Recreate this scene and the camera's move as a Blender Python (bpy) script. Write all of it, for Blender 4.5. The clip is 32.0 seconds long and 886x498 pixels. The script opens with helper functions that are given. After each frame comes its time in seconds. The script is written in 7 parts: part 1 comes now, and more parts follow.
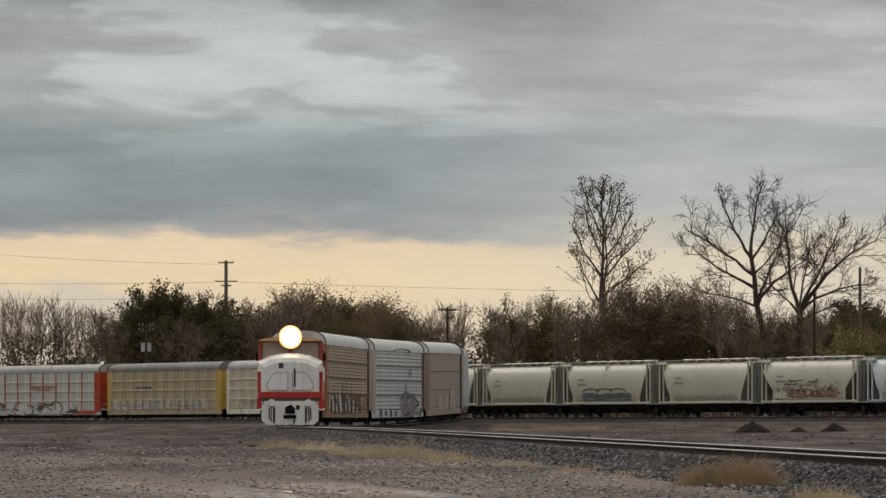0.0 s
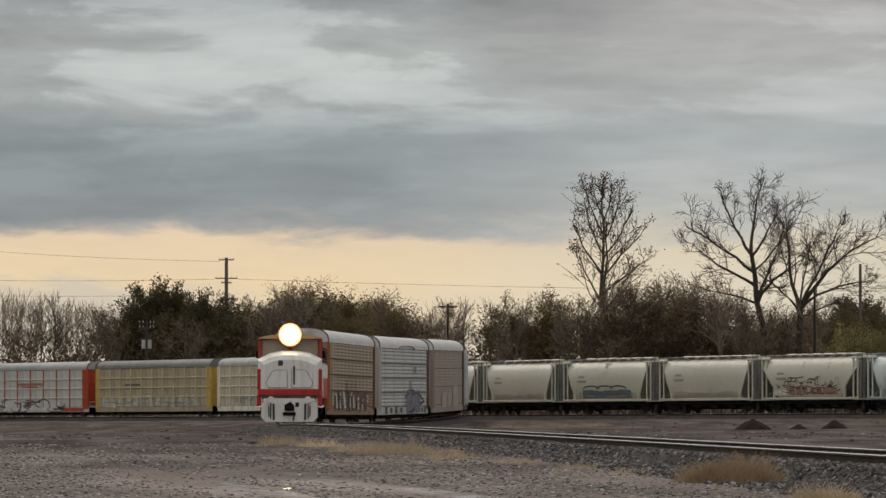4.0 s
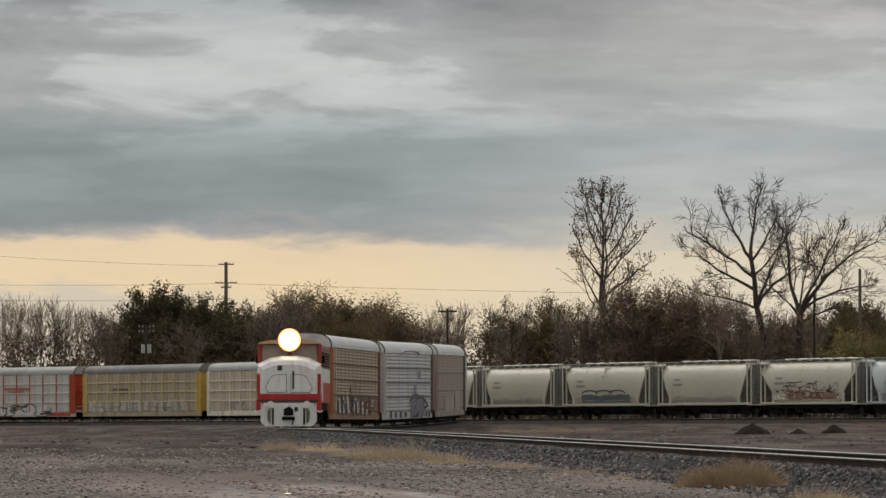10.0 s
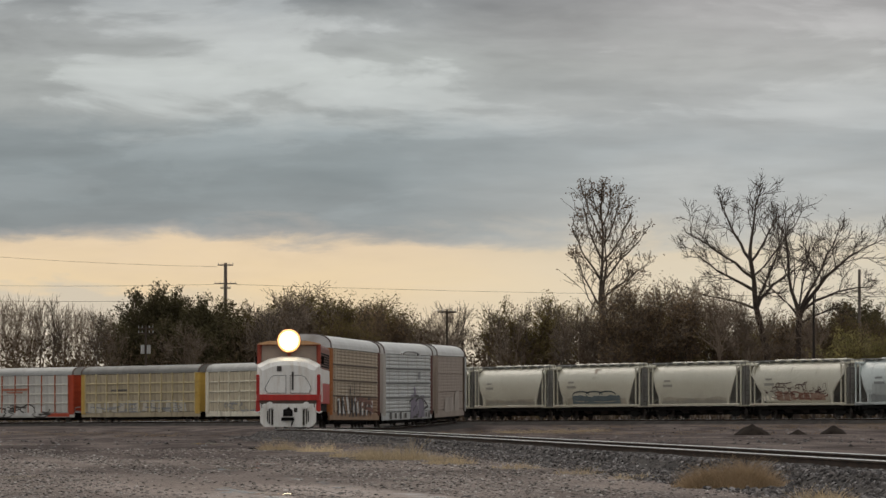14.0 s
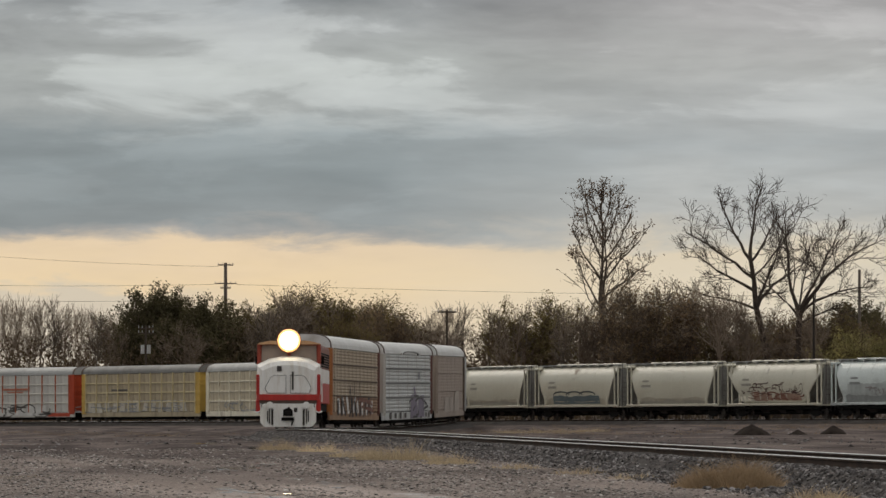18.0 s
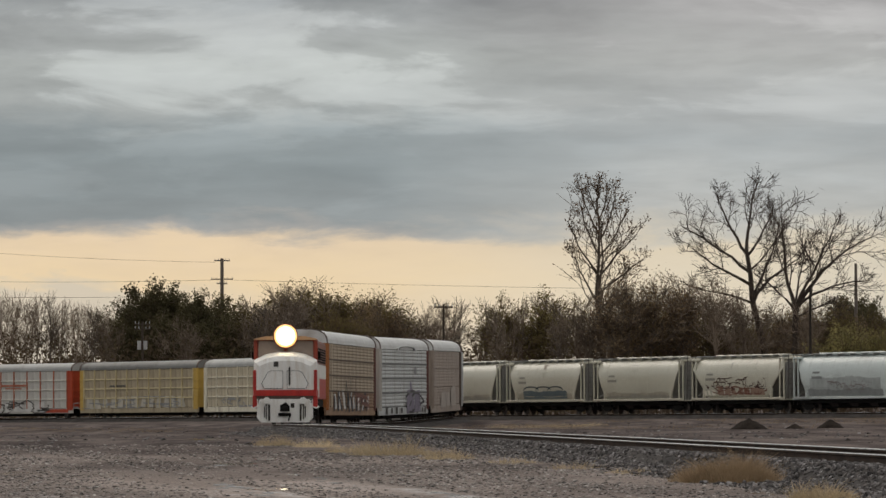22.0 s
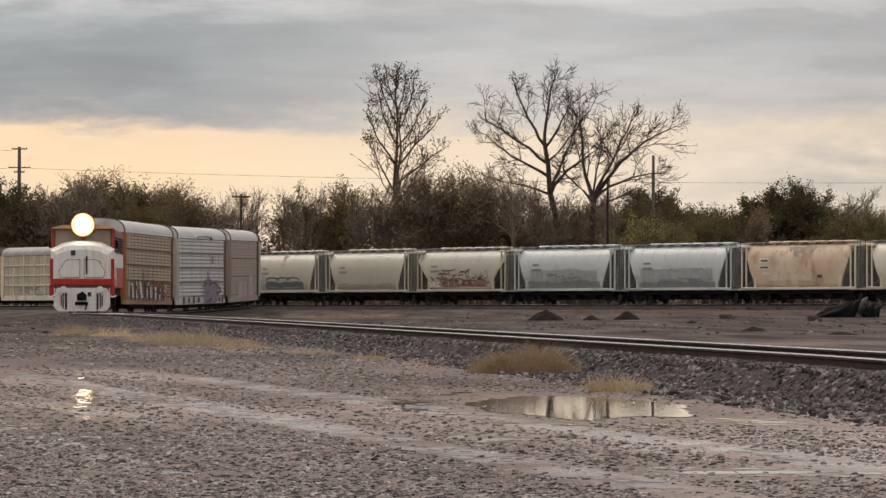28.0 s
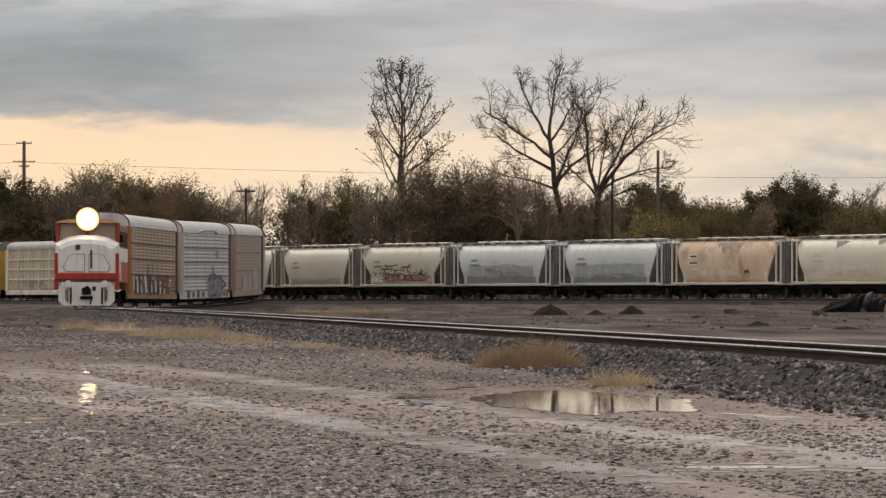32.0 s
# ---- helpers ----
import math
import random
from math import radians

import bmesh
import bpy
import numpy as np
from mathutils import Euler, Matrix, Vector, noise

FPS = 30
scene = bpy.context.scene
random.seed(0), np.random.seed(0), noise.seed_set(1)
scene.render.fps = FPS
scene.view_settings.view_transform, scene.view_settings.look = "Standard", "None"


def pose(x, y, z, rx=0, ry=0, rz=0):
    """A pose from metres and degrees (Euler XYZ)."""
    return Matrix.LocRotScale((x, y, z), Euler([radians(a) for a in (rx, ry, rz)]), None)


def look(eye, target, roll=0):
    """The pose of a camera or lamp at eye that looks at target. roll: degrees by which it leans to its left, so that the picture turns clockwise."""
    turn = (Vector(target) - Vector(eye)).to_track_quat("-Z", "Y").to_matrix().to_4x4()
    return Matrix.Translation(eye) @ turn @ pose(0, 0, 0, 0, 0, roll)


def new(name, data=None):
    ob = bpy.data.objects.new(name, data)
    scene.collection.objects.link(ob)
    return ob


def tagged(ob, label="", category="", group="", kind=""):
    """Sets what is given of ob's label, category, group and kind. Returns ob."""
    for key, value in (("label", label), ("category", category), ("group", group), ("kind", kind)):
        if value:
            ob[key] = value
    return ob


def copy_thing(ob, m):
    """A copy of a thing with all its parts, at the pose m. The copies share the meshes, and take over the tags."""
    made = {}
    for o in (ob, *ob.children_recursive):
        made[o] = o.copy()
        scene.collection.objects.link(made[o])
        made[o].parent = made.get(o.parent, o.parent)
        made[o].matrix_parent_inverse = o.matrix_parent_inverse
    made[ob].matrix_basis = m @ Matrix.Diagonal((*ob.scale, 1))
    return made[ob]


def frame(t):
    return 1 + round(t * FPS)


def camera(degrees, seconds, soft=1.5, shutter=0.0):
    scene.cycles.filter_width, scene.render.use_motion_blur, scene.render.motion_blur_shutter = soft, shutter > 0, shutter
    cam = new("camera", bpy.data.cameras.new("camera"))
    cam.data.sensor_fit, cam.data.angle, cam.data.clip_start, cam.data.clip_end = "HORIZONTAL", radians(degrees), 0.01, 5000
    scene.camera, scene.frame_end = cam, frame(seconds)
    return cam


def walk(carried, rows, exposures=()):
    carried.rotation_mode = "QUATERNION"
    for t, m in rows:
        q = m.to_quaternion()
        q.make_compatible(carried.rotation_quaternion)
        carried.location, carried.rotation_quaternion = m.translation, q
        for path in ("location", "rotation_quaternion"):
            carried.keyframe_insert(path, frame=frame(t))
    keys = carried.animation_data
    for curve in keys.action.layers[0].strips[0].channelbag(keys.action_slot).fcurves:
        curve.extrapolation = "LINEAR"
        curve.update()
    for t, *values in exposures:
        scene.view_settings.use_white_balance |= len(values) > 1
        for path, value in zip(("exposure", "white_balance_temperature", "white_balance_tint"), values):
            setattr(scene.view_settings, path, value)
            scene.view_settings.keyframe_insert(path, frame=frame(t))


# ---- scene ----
# ---------------------------------------------------------------- camera
EYE = Vector((0.0, 0.0, 1.15))


def aim(yaw, pitch, roll):
    """A pose of the fixed eye: degrees to the right of +Y, degrees up, degrees of lean."""
    a, b = radians(yaw), radians(pitch)
    way = Vector((math.sin(a) * math.cos(b), math.cos(a) * math.cos(b), math.sin(b)))
    return look(EYE, EYE + way * 100, roll)


PATH = (
    (0.0, -0.0055, 1.4617, -0.017), (0.5, -0.0062, 1.4617, -0.013), (1.0, -0.0067, 1.4601, -0.006), (1.5, -0.0075, 1.4569, -0.005),
    (2.0, -0.0089, 1.4518, -0.008), (2.5, -0.0091, 1.4456, -0.005), (3.0, -0.0101, 1.4365, -0.005), (3.5, -0.0086, 1.4285, -0.01),
    (5.5, -0.0084, 1.4615, -0.009), (6.0, -0.0066, 1.4618, -0.002), (6.5, -0.0063, 1.4619, 0.003), (7.0, -0.0063, 1.4635, 0.003),
    (7.5, -0.007, 1.4651, 0.006), (8.0, -0.0078, 1.4675, 0.013), (8.5, -0.0078, 1.4708, 0.014), (9.0, -0.0085, 1.474, 0.005),
    (9.5, -0.0069, 1.4759, 0.002), (10.0, -0.0053, 1.4777, -0.002), (10.5, -0.0038, 1.4787, -0.006), (11.0, -0.0021, 1.4788, -0.007),
    (11.5, -0.0004, 1.4788, -0.007), (12.0, -0.0003, 1.4787, -0.004), (12.5, -0.0001, 1.4802, -0.0), (13.0, 0.0, 1.4817, 0.0),
    (13.5, -0.0001, 1.4835, 0.009), (14.0, -0.0001, 1.4848, 0.005), (14.5, -0.0001, 1.4869, 0.016), (16.5, -0.0012, 1.4873, 0.016),
    (17.0, -0.001, 1.4869, 0.01), (17.5, -0.0009, 1.486, 0.005), (18.0, -0.0006, 1.4845, 0.023), (18.5, -0.0003, 1.4835, 0.017),
    (19.0, -0.0004, 1.482, 0.02), (19.5, -0.0005, 1.4808, 0.026), (20.0, -0.0005, 1.48, 0.018), (20.5, -0.0005, 1.4806, -0.01),
    (21.0, -0.0006, 1.48, -0.015), (21.5, -0.0006, 1.4825, -0.074), (22.0, 0.0343, 1.4366, -0.143), (22.5, 0.2609, 0.9338, -0.196),
    (23.0, 0.442, 0.3108, -0.255), (23.5, 0.5538, 0.0113, -0.3), (24.0, 0.7219, -0.1159, -0.262), (24.5, 1.0059, -0.1141, -0.193),
    (25.0, 1.3655, -0.0408, -0.111), (25.5, 1.6804, 0.0497, -0.001), (26.0, 1.8979, 0.1699, 0.072), (26.5, 1.9921, 0.2736, 0.122),
    (28.5, 1.9826, 0.3784, 0.154), (29.0, 1.9825, 0.3781, 0.157), (29.5, 1.9826, 0.3773, 0.168), (30.0, 1.9815, 0.3777, 0.172),
    (30.5, 1.9813, 0.3774, 0.174), (31.0, 1.9809, 0.3768, 0.181), (31.5, 1.9657, 0.3881, 0.189), (32.0, 1.942, 0.3234, 0.181),
)
cam = camera(8.54, 32.0, soft=1.5)
walk(cam, [(t, aim(a, b, c)) for t, a, b, c in PATH],
     [(0.0, 0.0, 6650, 10), (21.8, 0.0, 6650, 10), (24.0, 0.29, 6720, 13), (26.0, 0.28, 6900, 16), (32.0, 0.27, 6950, 17)])

# ---------------------------------------------------------------- sky and sun
world = bpy.data.worlds.new("sky")
scene.world = world
world.use_nodes = True


def build_sky():
    nt = world.node_tree
    nt.nodes.clear()
    N = nt.nodes.new
    L = nt.links.new
    out, bg = N("ShaderNodeOutputWorld"), N("ShaderNodeBackground")
    tc, sep = N("ShaderNodeTexCoord"), N("ShaderNodeSeparateXYZ")
    L(tc.outputs["Generated"], sep.inputs[0])
    # soft streaked clouds: stretched noise bends the layers of the ramp
    def streaks(sx, sz, scale, detail, rough=0.55, dist=0.0, off=0.0):
        mp = N("ShaderNodeMapping")
        mp.inputs["Scale"].default_value = (sx, sx, sz)
        mp.inputs["Location"].default_value = (off, off * 0.7, off * 0.3)
        no = N("ShaderNodeTexNoise")
        no.inputs["Scale"].default_value = scale
        no.inputs["Detail"].default_value = detail
        no.inputs["Roughness"].default_value = rough
        no.inputs["Distortion"].default_value = dist
        L(tc.outputs["Generated"], mp.inputs[0])
        L(mp.outputs[0], no.inputs["Vector"])
        return no.outputs["Fac"]
    def calc(op, a, b, c=None):
        m = N("ShaderNodeMath")
        m.operation = op
        for i, v in enumerate((a, b, c)):
            if v is None:
                continue
            if isinstance(v, (int, float)):
                m.inputs[i].default_value = v
            else:
                L(v, m.inputs[i])
        return m.outputs[0]
    def span(v, a, b, c=0.0, d=1.0):
        r = N("ShaderNodeMapRange")
        for k, q in zip(("From Min", "From Max", "To Min", "To Max"), (a, b, c, d)):
            r.inputs[k].default_value = q
        L(v, r.inputs["Value"])
        return r.outputs[0]
    n1 = streaks(1, 5.0, 24, 3, 0.45, 0.15, 3.1)
    n2 = streaks(1, 3.6, 70, 7, 0.6, 0.3, 1.7)
    warp = calc("MULTIPLY", calc("SUBTRACT", n1, 0.5), 0.008)
    warp = calc("ADD", warp, calc("MULTIPLY", calc("SUBTRACT", n2, 0.5), 0.0085))
    z = calc("ADD", sep.outputs["Z"], warp)
    # the lowest four degrees hold the lit band and the cloud deck: a sharp deck edge on one side, a soft one on the other
    def layers(stops):
        ramp = N("ShaderNodeValToRGB")
        el = ramp.color_ramp.elements
        while len(el) < len(stops):
            el.new(0.5)
        for e, (p, c) in zip(el, stops):
            e.position, e.color = p, (*c, 1)
        L(calc("MULTIPLY", z, 14.0), ramp.inputs[0])
        return ramp.outputs[0]
    sharp = layers(((0.0, (0.58, 0.54, 0.48)), (0.16, (0.74, 0.62, 0.46)), (0.27, (0.82, 0.65, 0.42)), (0.365, (0.76, 0.61, 0.43)),
                    (0.40, (0.37, 0.37, 0.36)), (0.43, (0.285, 0.315, 0.325)), (0.55, (0.275, 0.315, 0.33)), (0.62, (0.30, 0.34, 0.355)),
                    (0.70, (0.43, 0.46, 0.46)), (0.80, (0.45, 0.48, 0.475)), (0.88, (0.42, 0.445, 0.45)), (0.97, (0.30, 0.325, 0.34))))
    mild = layers(((0.0, (0.64, 0.59, 0.51)), (0.14, (0.72, 0.63, 0.49)), (0.26, (0.76, 0.65, 0.475)), (0.365, (0.73, 0.63, 0.47)), (0.395, (0.58, 0.56, 0.50)), (0.43, (0.505, 0.515, 0.50)),
                   (0.60, (0.455, 0.49, 0.502)), (0.68, (0.47, 0.495, 0.50)), (0.80, (0.49, 0.505, 0.50)), (0.90, (0.44, 0.442, 0.445)), (1.0, (0.335, 0.335, 0.342))))
    sides = N("ShaderNodeMixRGB")
    L(span(calc("ADD", sep.outputs["X"], calc("MULTIPLY", calc("SUBTRACT", n1, 0.5), 0.03)), -0.008, 0.04), sides.inputs[0])
    L(sharp, sides.inputs[1])
    L(mild, sides.inputs[2])
    # lighter and darker shreds, calmer in the dark low deck
    n3 = streaks(1, 4.2, 27, 8, 0.55, 0.35, 7.9)
    n5 = streaks(1, 6.5, 48, 4, 0.5, 0.2, 4.4)
    n6 = streaks(1, 2.6, 16, 3, 0.5, 0.3, 9.3)
    calm = calc("MULTIPLY", span(sep.outputs["Z"], 0.040, 0.052, 0.35, 1.0), span(sep.outputs["X"], -0.02, 0.06, 1.0, 0.6))
    steep = calc("ADD", calc("MULTIPLY", span(n3, 0.34, 0.66), 0.6), calc("MULTIPLY", span(n3, 0.49, 0.56), 0.4))
    shred = calc("MULTIPLY", calc("SUBTRACT", steep, 0.5), calc("MULTIPLY", calm, 0.5))
    fine = calc("MULTIPLY", calc("SUBTRACT", n5, 0.5), 0.34)
    broad = calc("MULTIPLY", calc("SUBTRACT", n6, 0.5), 0.3)
    low = N("ShaderNodeMixRGB")
    low.blend_type = "MULTIPLY"
    low.inputs[0].default_value = 1.0
    L(sides.outputs[0], low.inputs[1])
    deckward = N("ShaderNodeMapRange")
    deckward.inputs["From Min"].default_value, deckward.inputs["From Max"].default_value = 0.022, 0.032
    L(z, deckward.inputs["Value"])
    sway = calc("ADD", calc("ADD", calc("ADD", shred, fine), broad), span(sep.outputs["X"], 0.05, 0.11, 0.0, -0.2))
    L(calc("MULTIPLY_ADD", sway, calc("MULTIPLY_ADD", deckward.outputs[0], 0.8, 0.2), 1.0), low.inputs[2])
    # the lit band fades to pale grey on one side
    pale = N("ShaderNodeMapRange")
    pale.inputs["From Min"].default_value, pale.inputs["From Max"].default_value = -0.03, 0.085
    pale.inputs["To Min"].default_value, pale.inputs["To Max"].default_value = 0.0, 0.6
    L(sep.outputs["X"], pale.inputs["Value"])
    band = N("ShaderNodeMixRGB")
    band.inputs[2].default_value = (0.70, 0.66, 0.565, 1)
    L(calc("MULTIPLY", calc("SUBTRACT", 1.0, deckward.outputs[0]), pale.outputs[0]), band.inputs[0])
    L(low.outputs[0], band.inputs[1])
    # grey shreds drift into the pale end of the band
    shreds = N("ShaderNodeMapRange")
    shreds.inputs["From Min"].default_value, shreds.inputs["From Max"].default_value = 0.06, 0.105
    shreds.inputs["To Min"].default_value, shreds.inputs["To Max"].default_value = 0.0, 0.75
    L(sep.outputs["X"], shreds.inputs["Value"])
    n4 = N("ShaderNodeMapRange")
    n4.inputs["From Min"].default_value, n4.inputs["From Max"].default_value = 0.38, 0.62
    L(streaks(1, 3.5, 45, 4, 0.5, 0.4, 12.3), n4.inputs["Value"])
    grey = N("ShaderNodeMixRGB")
    grey.inputs[2].default_value = (0.36, 0.37, 0.36, 1)
    L(calc("MULTIPLY", calc("MULTIPLY", shreds.outputs[0], n4.outputs[0]), calc("SUBTRACT", 1.0, deckward.outputs[0])), grey.inputs[0])
    L(band.outputs[0], grey.inputs[1])
    # a low grey bank lies in the lit band on the other side
    bank = calc("MULTIPLY", span(calc("ADD", z, calc("MULTIPLY", calc("SUBTRACT", n6, 0.5), 0.008)), 0.0195, 0.0212, 1.0, 0.0), span(sep.outputs["X"], -0.052, -0.03, 0.75, 0.0))
    dull = N("ShaderNodeMixRGB")
    dull.inputs[2].default_value = (0.60, 0.55, 0.465, 1)
    L(bank, dull.inputs[0])
    L(grey.outputs[0], dull.inputs[1])
    # thin overcast overhead, brighter away from the horizon
    sky = N("ShaderNodeTexSky")
    sky.sky_type, sky.sun_disc = "NISHITA", False
    sky.sun_elevation, sky.sun_rotation = radians(36), radians(-28)
    sky.air_density, sky.dust_density = 1.0, 3.0
    dim = N("ShaderNodeMixRGB")
    dim.blend_type = "MULTIPLY"
    dim.inputs[0].default_value = 1.0
    dim.inputs[2].default_value = (0.07, 0.07, 0.07, 1)
    L(sky.outputs[0], dim.inputs[1])
    deck = N("ShaderNodeMixRGB")
    deck.inputs[0].default_value = 0.75
    deck.inputs[2].default_value = (SKY_HIGH, SKY_HIGH * 1.0, SKY_HIGH * 0.98, 1)
    L(dim.outputs[0], deck.inputs[1])
    high = N("ShaderNodeMapRange")
    high.inputs["From Min"].default_value, high.inputs["From Max"].default_value = 0.12, 0.75
    L(sep.outputs["Z"], high.inputs["Value"])
    mix = N("ShaderNodeMixRGB")
    L(high.outputs[0], mix.inputs[0])
    L(dull.outputs[0], mix.inputs[1])
    L(deck.outputs[0], mix.inputs[2])
    L(mix.outputs[0], bg.inputs[0])
    bg.inputs[1].default_value = 1.0
    L(bg.outputs[0], out.inputs[0])


SKY_HIGH = 0.92
build_sky()
sun = new("sun", bpy.data.lights.new("sun", "SUN"))
sun.data.energy, sun.data.angle, sun.data.color = 0.5, radians(40), (1.0, 0.93, 0.84)
sun.matrix_world = look((-40, 75, 62), (0, 0, 0))

# ---------------------------------------------------------------- lie of the land
# the main track: length, heading at its start and end (degrees from +Y towards +X)
MAIN_START = (10.868, 20.0)
MAIN_SEGMENTS = ((297.3, -3.63, -3.63), (49.2, -3.63, 6.629), (36.85, 6.629, 6.629),
                 (124.2, 6.629, -11.36), (94.6, -11.36, -39.1), (60.0, -39.1, -39.1))
YARD_START = (72.4, 384.5)
YARD_SEGMENTS = ((130.0, -26.7, -26.7), (20.0, -26.7, -21.5), (150.0, -21.5, -21.5))


def lay(start, segments, step=1.0):
    pts, x, y, s = [], start[0], start[1], 0.0
    for length, a, b in segments:
        n = max(1, round(length / step))
        for i in range(n):
            h = a + (b - a) * i / n
            pts.append((s, x, y, h))
            m = radians(a + (b - a) * (i + 0.5) / n)
            x, y, s = x + length / n * math.sin(m), y + length / n * math.cos(m), s + length / n
    pts.append((s, x, y, segments[-1][2]))
    return np.array(pts)


MAIN, YARD = lay(MAIN_START, MAIN_SEGMENTS), lay(YARD_START, YARD_SEGMENTS)


def on(track, s):
    return [float(np.interp(s, track[:, 0], track[:, k])) for k in (1, 2, 3)]


def rail_z(x, y):
    """Height of the railheads: the near track rises out of the yard."""
    x = max(-70, min(90, x))
    far = -0.2 + 0.006 * x - 0.0022 * (min(700, max(y, 400)) - 432)
    far -= (0.14 * math.exp(-((y - 345) / 55) ** 2) + 0.20 * math.exp(-((y - 390) / 28) ** 2)) * math.exp(-((x + 4) / 16) ** 2)
    if y < 326:
        k = (326 - y) / 256
        return far * (1 - min(1, k)) + 0.37 * min(1, k)
    return far


def ground_z(x, y):
    """Height of the bare ground: a flat lot that falls gently to the yard."""
    far = rail_z(x, max(y, 326)) - 0.42
    k = min(1, max(0, (y - 130) / 200))
    k = k * k * (3 - 2 * k)
    return far * k


# ---------------------------------------------------------------- materials
def nodes_of(name):
    m = bpy.data.materials.new(name)
    m.use_nodes = True
    nt = m.node_tree
    return m, nt, nt.nodes["Principled BSDF"]


def coat(name, a, b, scale=2.0, rough=0.6, metal=0.0, bump=0.15, fine=30.0, stretch=(1, 1, 1), dirt=None, spread=0.05, rough_spread=0.15, vary=0.0, spec=0.3):
    """A surface of two colours mixed at a large and a fine scale, with grain in gloss and relief; dirt: a third colour in patches."""
    m, nt, p = nodes_of(name)
    N, L = nt.nodes.new, nt.links.new
    tc, mp = N("ShaderNodeTexCoord"), N("ShaderNodeMapping")
    mp.inputs["Scale"].default_value = stretch
    L(tc.outputs["Object"], mp.inputs[0])
    big, small = N("ShaderNodeTexNoise"), N("ShaderNodeTexNoise")
    big.inputs["Scale"].default_value, big.inputs["Detail"].default_value = scale, 4
    small.inputs["Scale"].default_value, small.inputs["Detail"].default_value = fine, 5
    L(mp.outputs[0], big.inputs["Vector"])
    L(tc.outputs["Object"], small.inputs["Vector"])
    r = N("ShaderNodeMapRange")
    r.inputs["From Min"].default_value, r.inputs["From Max"].default_value = 0.35, 0.65
    L(big.outputs["Fac"], r.inputs["Value"])
    mix = N("ShaderNodeMixRGB")
    mix.inputs[1].default_value, mix.inputs[2].default_value = (*a, 1), (*b, 1)
    L(r.outputs[0], mix.inputs[0])
    last = mix.outputs[0]
    if dirt:
        d = N("ShaderNodeTexNoise")
        d.inputs["Scale"].default_value, d.inputs["Detail"].default_value = scale * 2.3, 6
        L(mp.outputs[0], d.inputs["Vector"])
        dr = N("ShaderNodeMapRange")
        dr.inputs["From Min"].default_value, dr.inputs["From Max"].default_value = 0.5, 0.75
        L(d.outputs["Fac"], dr.inputs["Value"])
        dm = N("ShaderNodeMixRGB")
        dm.inputs[2].default_value = (*dirt, 1)
        L(dr.outputs[0], dm.inputs[0])
        L(last, dm.inputs[1])
        last = dm.outputs[0]
    g = N("ShaderNodeMapRange")
    g.inputs["To Min"].default_value, g.inputs["To Max"].default_value = 1 - spread * 4, 1 + spread * 4
    L(small.outputs["Fac"], g.inputs["Value"])
    mul = N("ShaderNodeMixRGB")
    mul.blend_type = "MULTIPLY"
    mul.inputs[0].default_value = 1
    L(last, mul.inputs[1])
    L(g.outputs[0], mul.inputs[2])
    last = mul.outputs[0]
    if vary:
        oi, vr, vm = N("ShaderNodeObjectInfo"), N("ShaderNodeMapRange"), N("ShaderNodeMixRGB")
        vr.inputs["To Min"].default_value, vr.inputs["To Max"].default_value = 1 - vary, 1 + vary
        L(oi.outputs["Random"], vr.inputs["Value"])
        vm.blend_type = "MULTIPLY"
        vm.inputs[0].default_value = 1
        L(last, vm.inputs[1])
        L(vr.outputs[0], vm.inputs[2])
        last = vm.outputs[0]
    L(last, p.inputs["Base Color"])
    rr = N("ShaderNodeMapRange")
    rr.inputs["To Min"].default_value, rr.inputs["To Max"].default_value = max(0.03, rough - rough_spread), min(1, rough + rough_spread)
    L(small.outputs["Fac"], rr.inputs["Value"])
    L(rr.outputs[0], p.inputs["Roughness"])
    p.inputs["Metallic"].default_value = metal
    p.inputs["Specular IOR Level"].default_value = spec
    if bump:
        bp = N("ShaderNodeBump")
        bp.inputs["Strength"].default_value, bp.inputs["Distance"].default_value = bump, 0.02
        L(small.outputs["Fac"], bp.inputs["Height"])
        L(bp.outputs[0], p.inputs["Normal"])
    return m


STREAK = (2.0, 2.0, 0.25)
M = {}
M["white"] = coat("white_enamel", (0.92, 0.90, 0.86), (0.87, 0.84, 0.79), 1.2, 0.4, dirt=(0.74, 0.68, 0.60), stretch=STREAK)
M["red"] = coat("red_enamel", (0.55, 0.045, 0.035), (0.40, 0.035, 0.03), 1.2, 0.4, stretch=STREAK)
M["maroon"] = coat("brown_red_enamel", (0.26, 0.07, 0.035), (0.18, 0.05, 0.03), 1.2, 0.45, stretch=STREAK)
M["cabred"] = coat("dull_red_enamel", (0.36, 0.07, 0.04), (0.28, 0.055, 0.035), 1.2, 0.45, stretch=STREAK)
M["amberwhite"] = coat("orange_cream_enamel", (0.70, 0.42, 0.22), (0.60, 0.34, 0.18), 1.2, 0.45, stretch=STREAK)
# the windscreen's warm reflection is put into this base colour
M["glass"] = coat("dusty_cab_glass", (0.36, 0.27, 0.20), (0.28, 0.21, 0.16), 1, 0.15, bump=0, rough_spread=0.05, spec=0.6)
M["black"] = coat("grimy_black_steel", (0.007, 0.0065, 0.006), (0.013, 0.011, 0.0095), 2.0, 0.8, spec=0.15)
M["steel"] = coat("worn_wheel_steel", (0.20, 0.18, 0.16), (0.10, 0.085, 0.075), 3.0, 0.5, metal=0.6)
M["railhead"] = coat("polished_railhead", (0.82, 0.80, 0.78), (0.72, 0.70, 0.67), 0.6, 0.28, metal=0.85, bump=0.02)
M["railweb"] = coat("rusty_rail_web", (0.06, 0.038, 0.028), (0.035, 0.025, 0.02), 1.5, 0.9, spec=0.1)
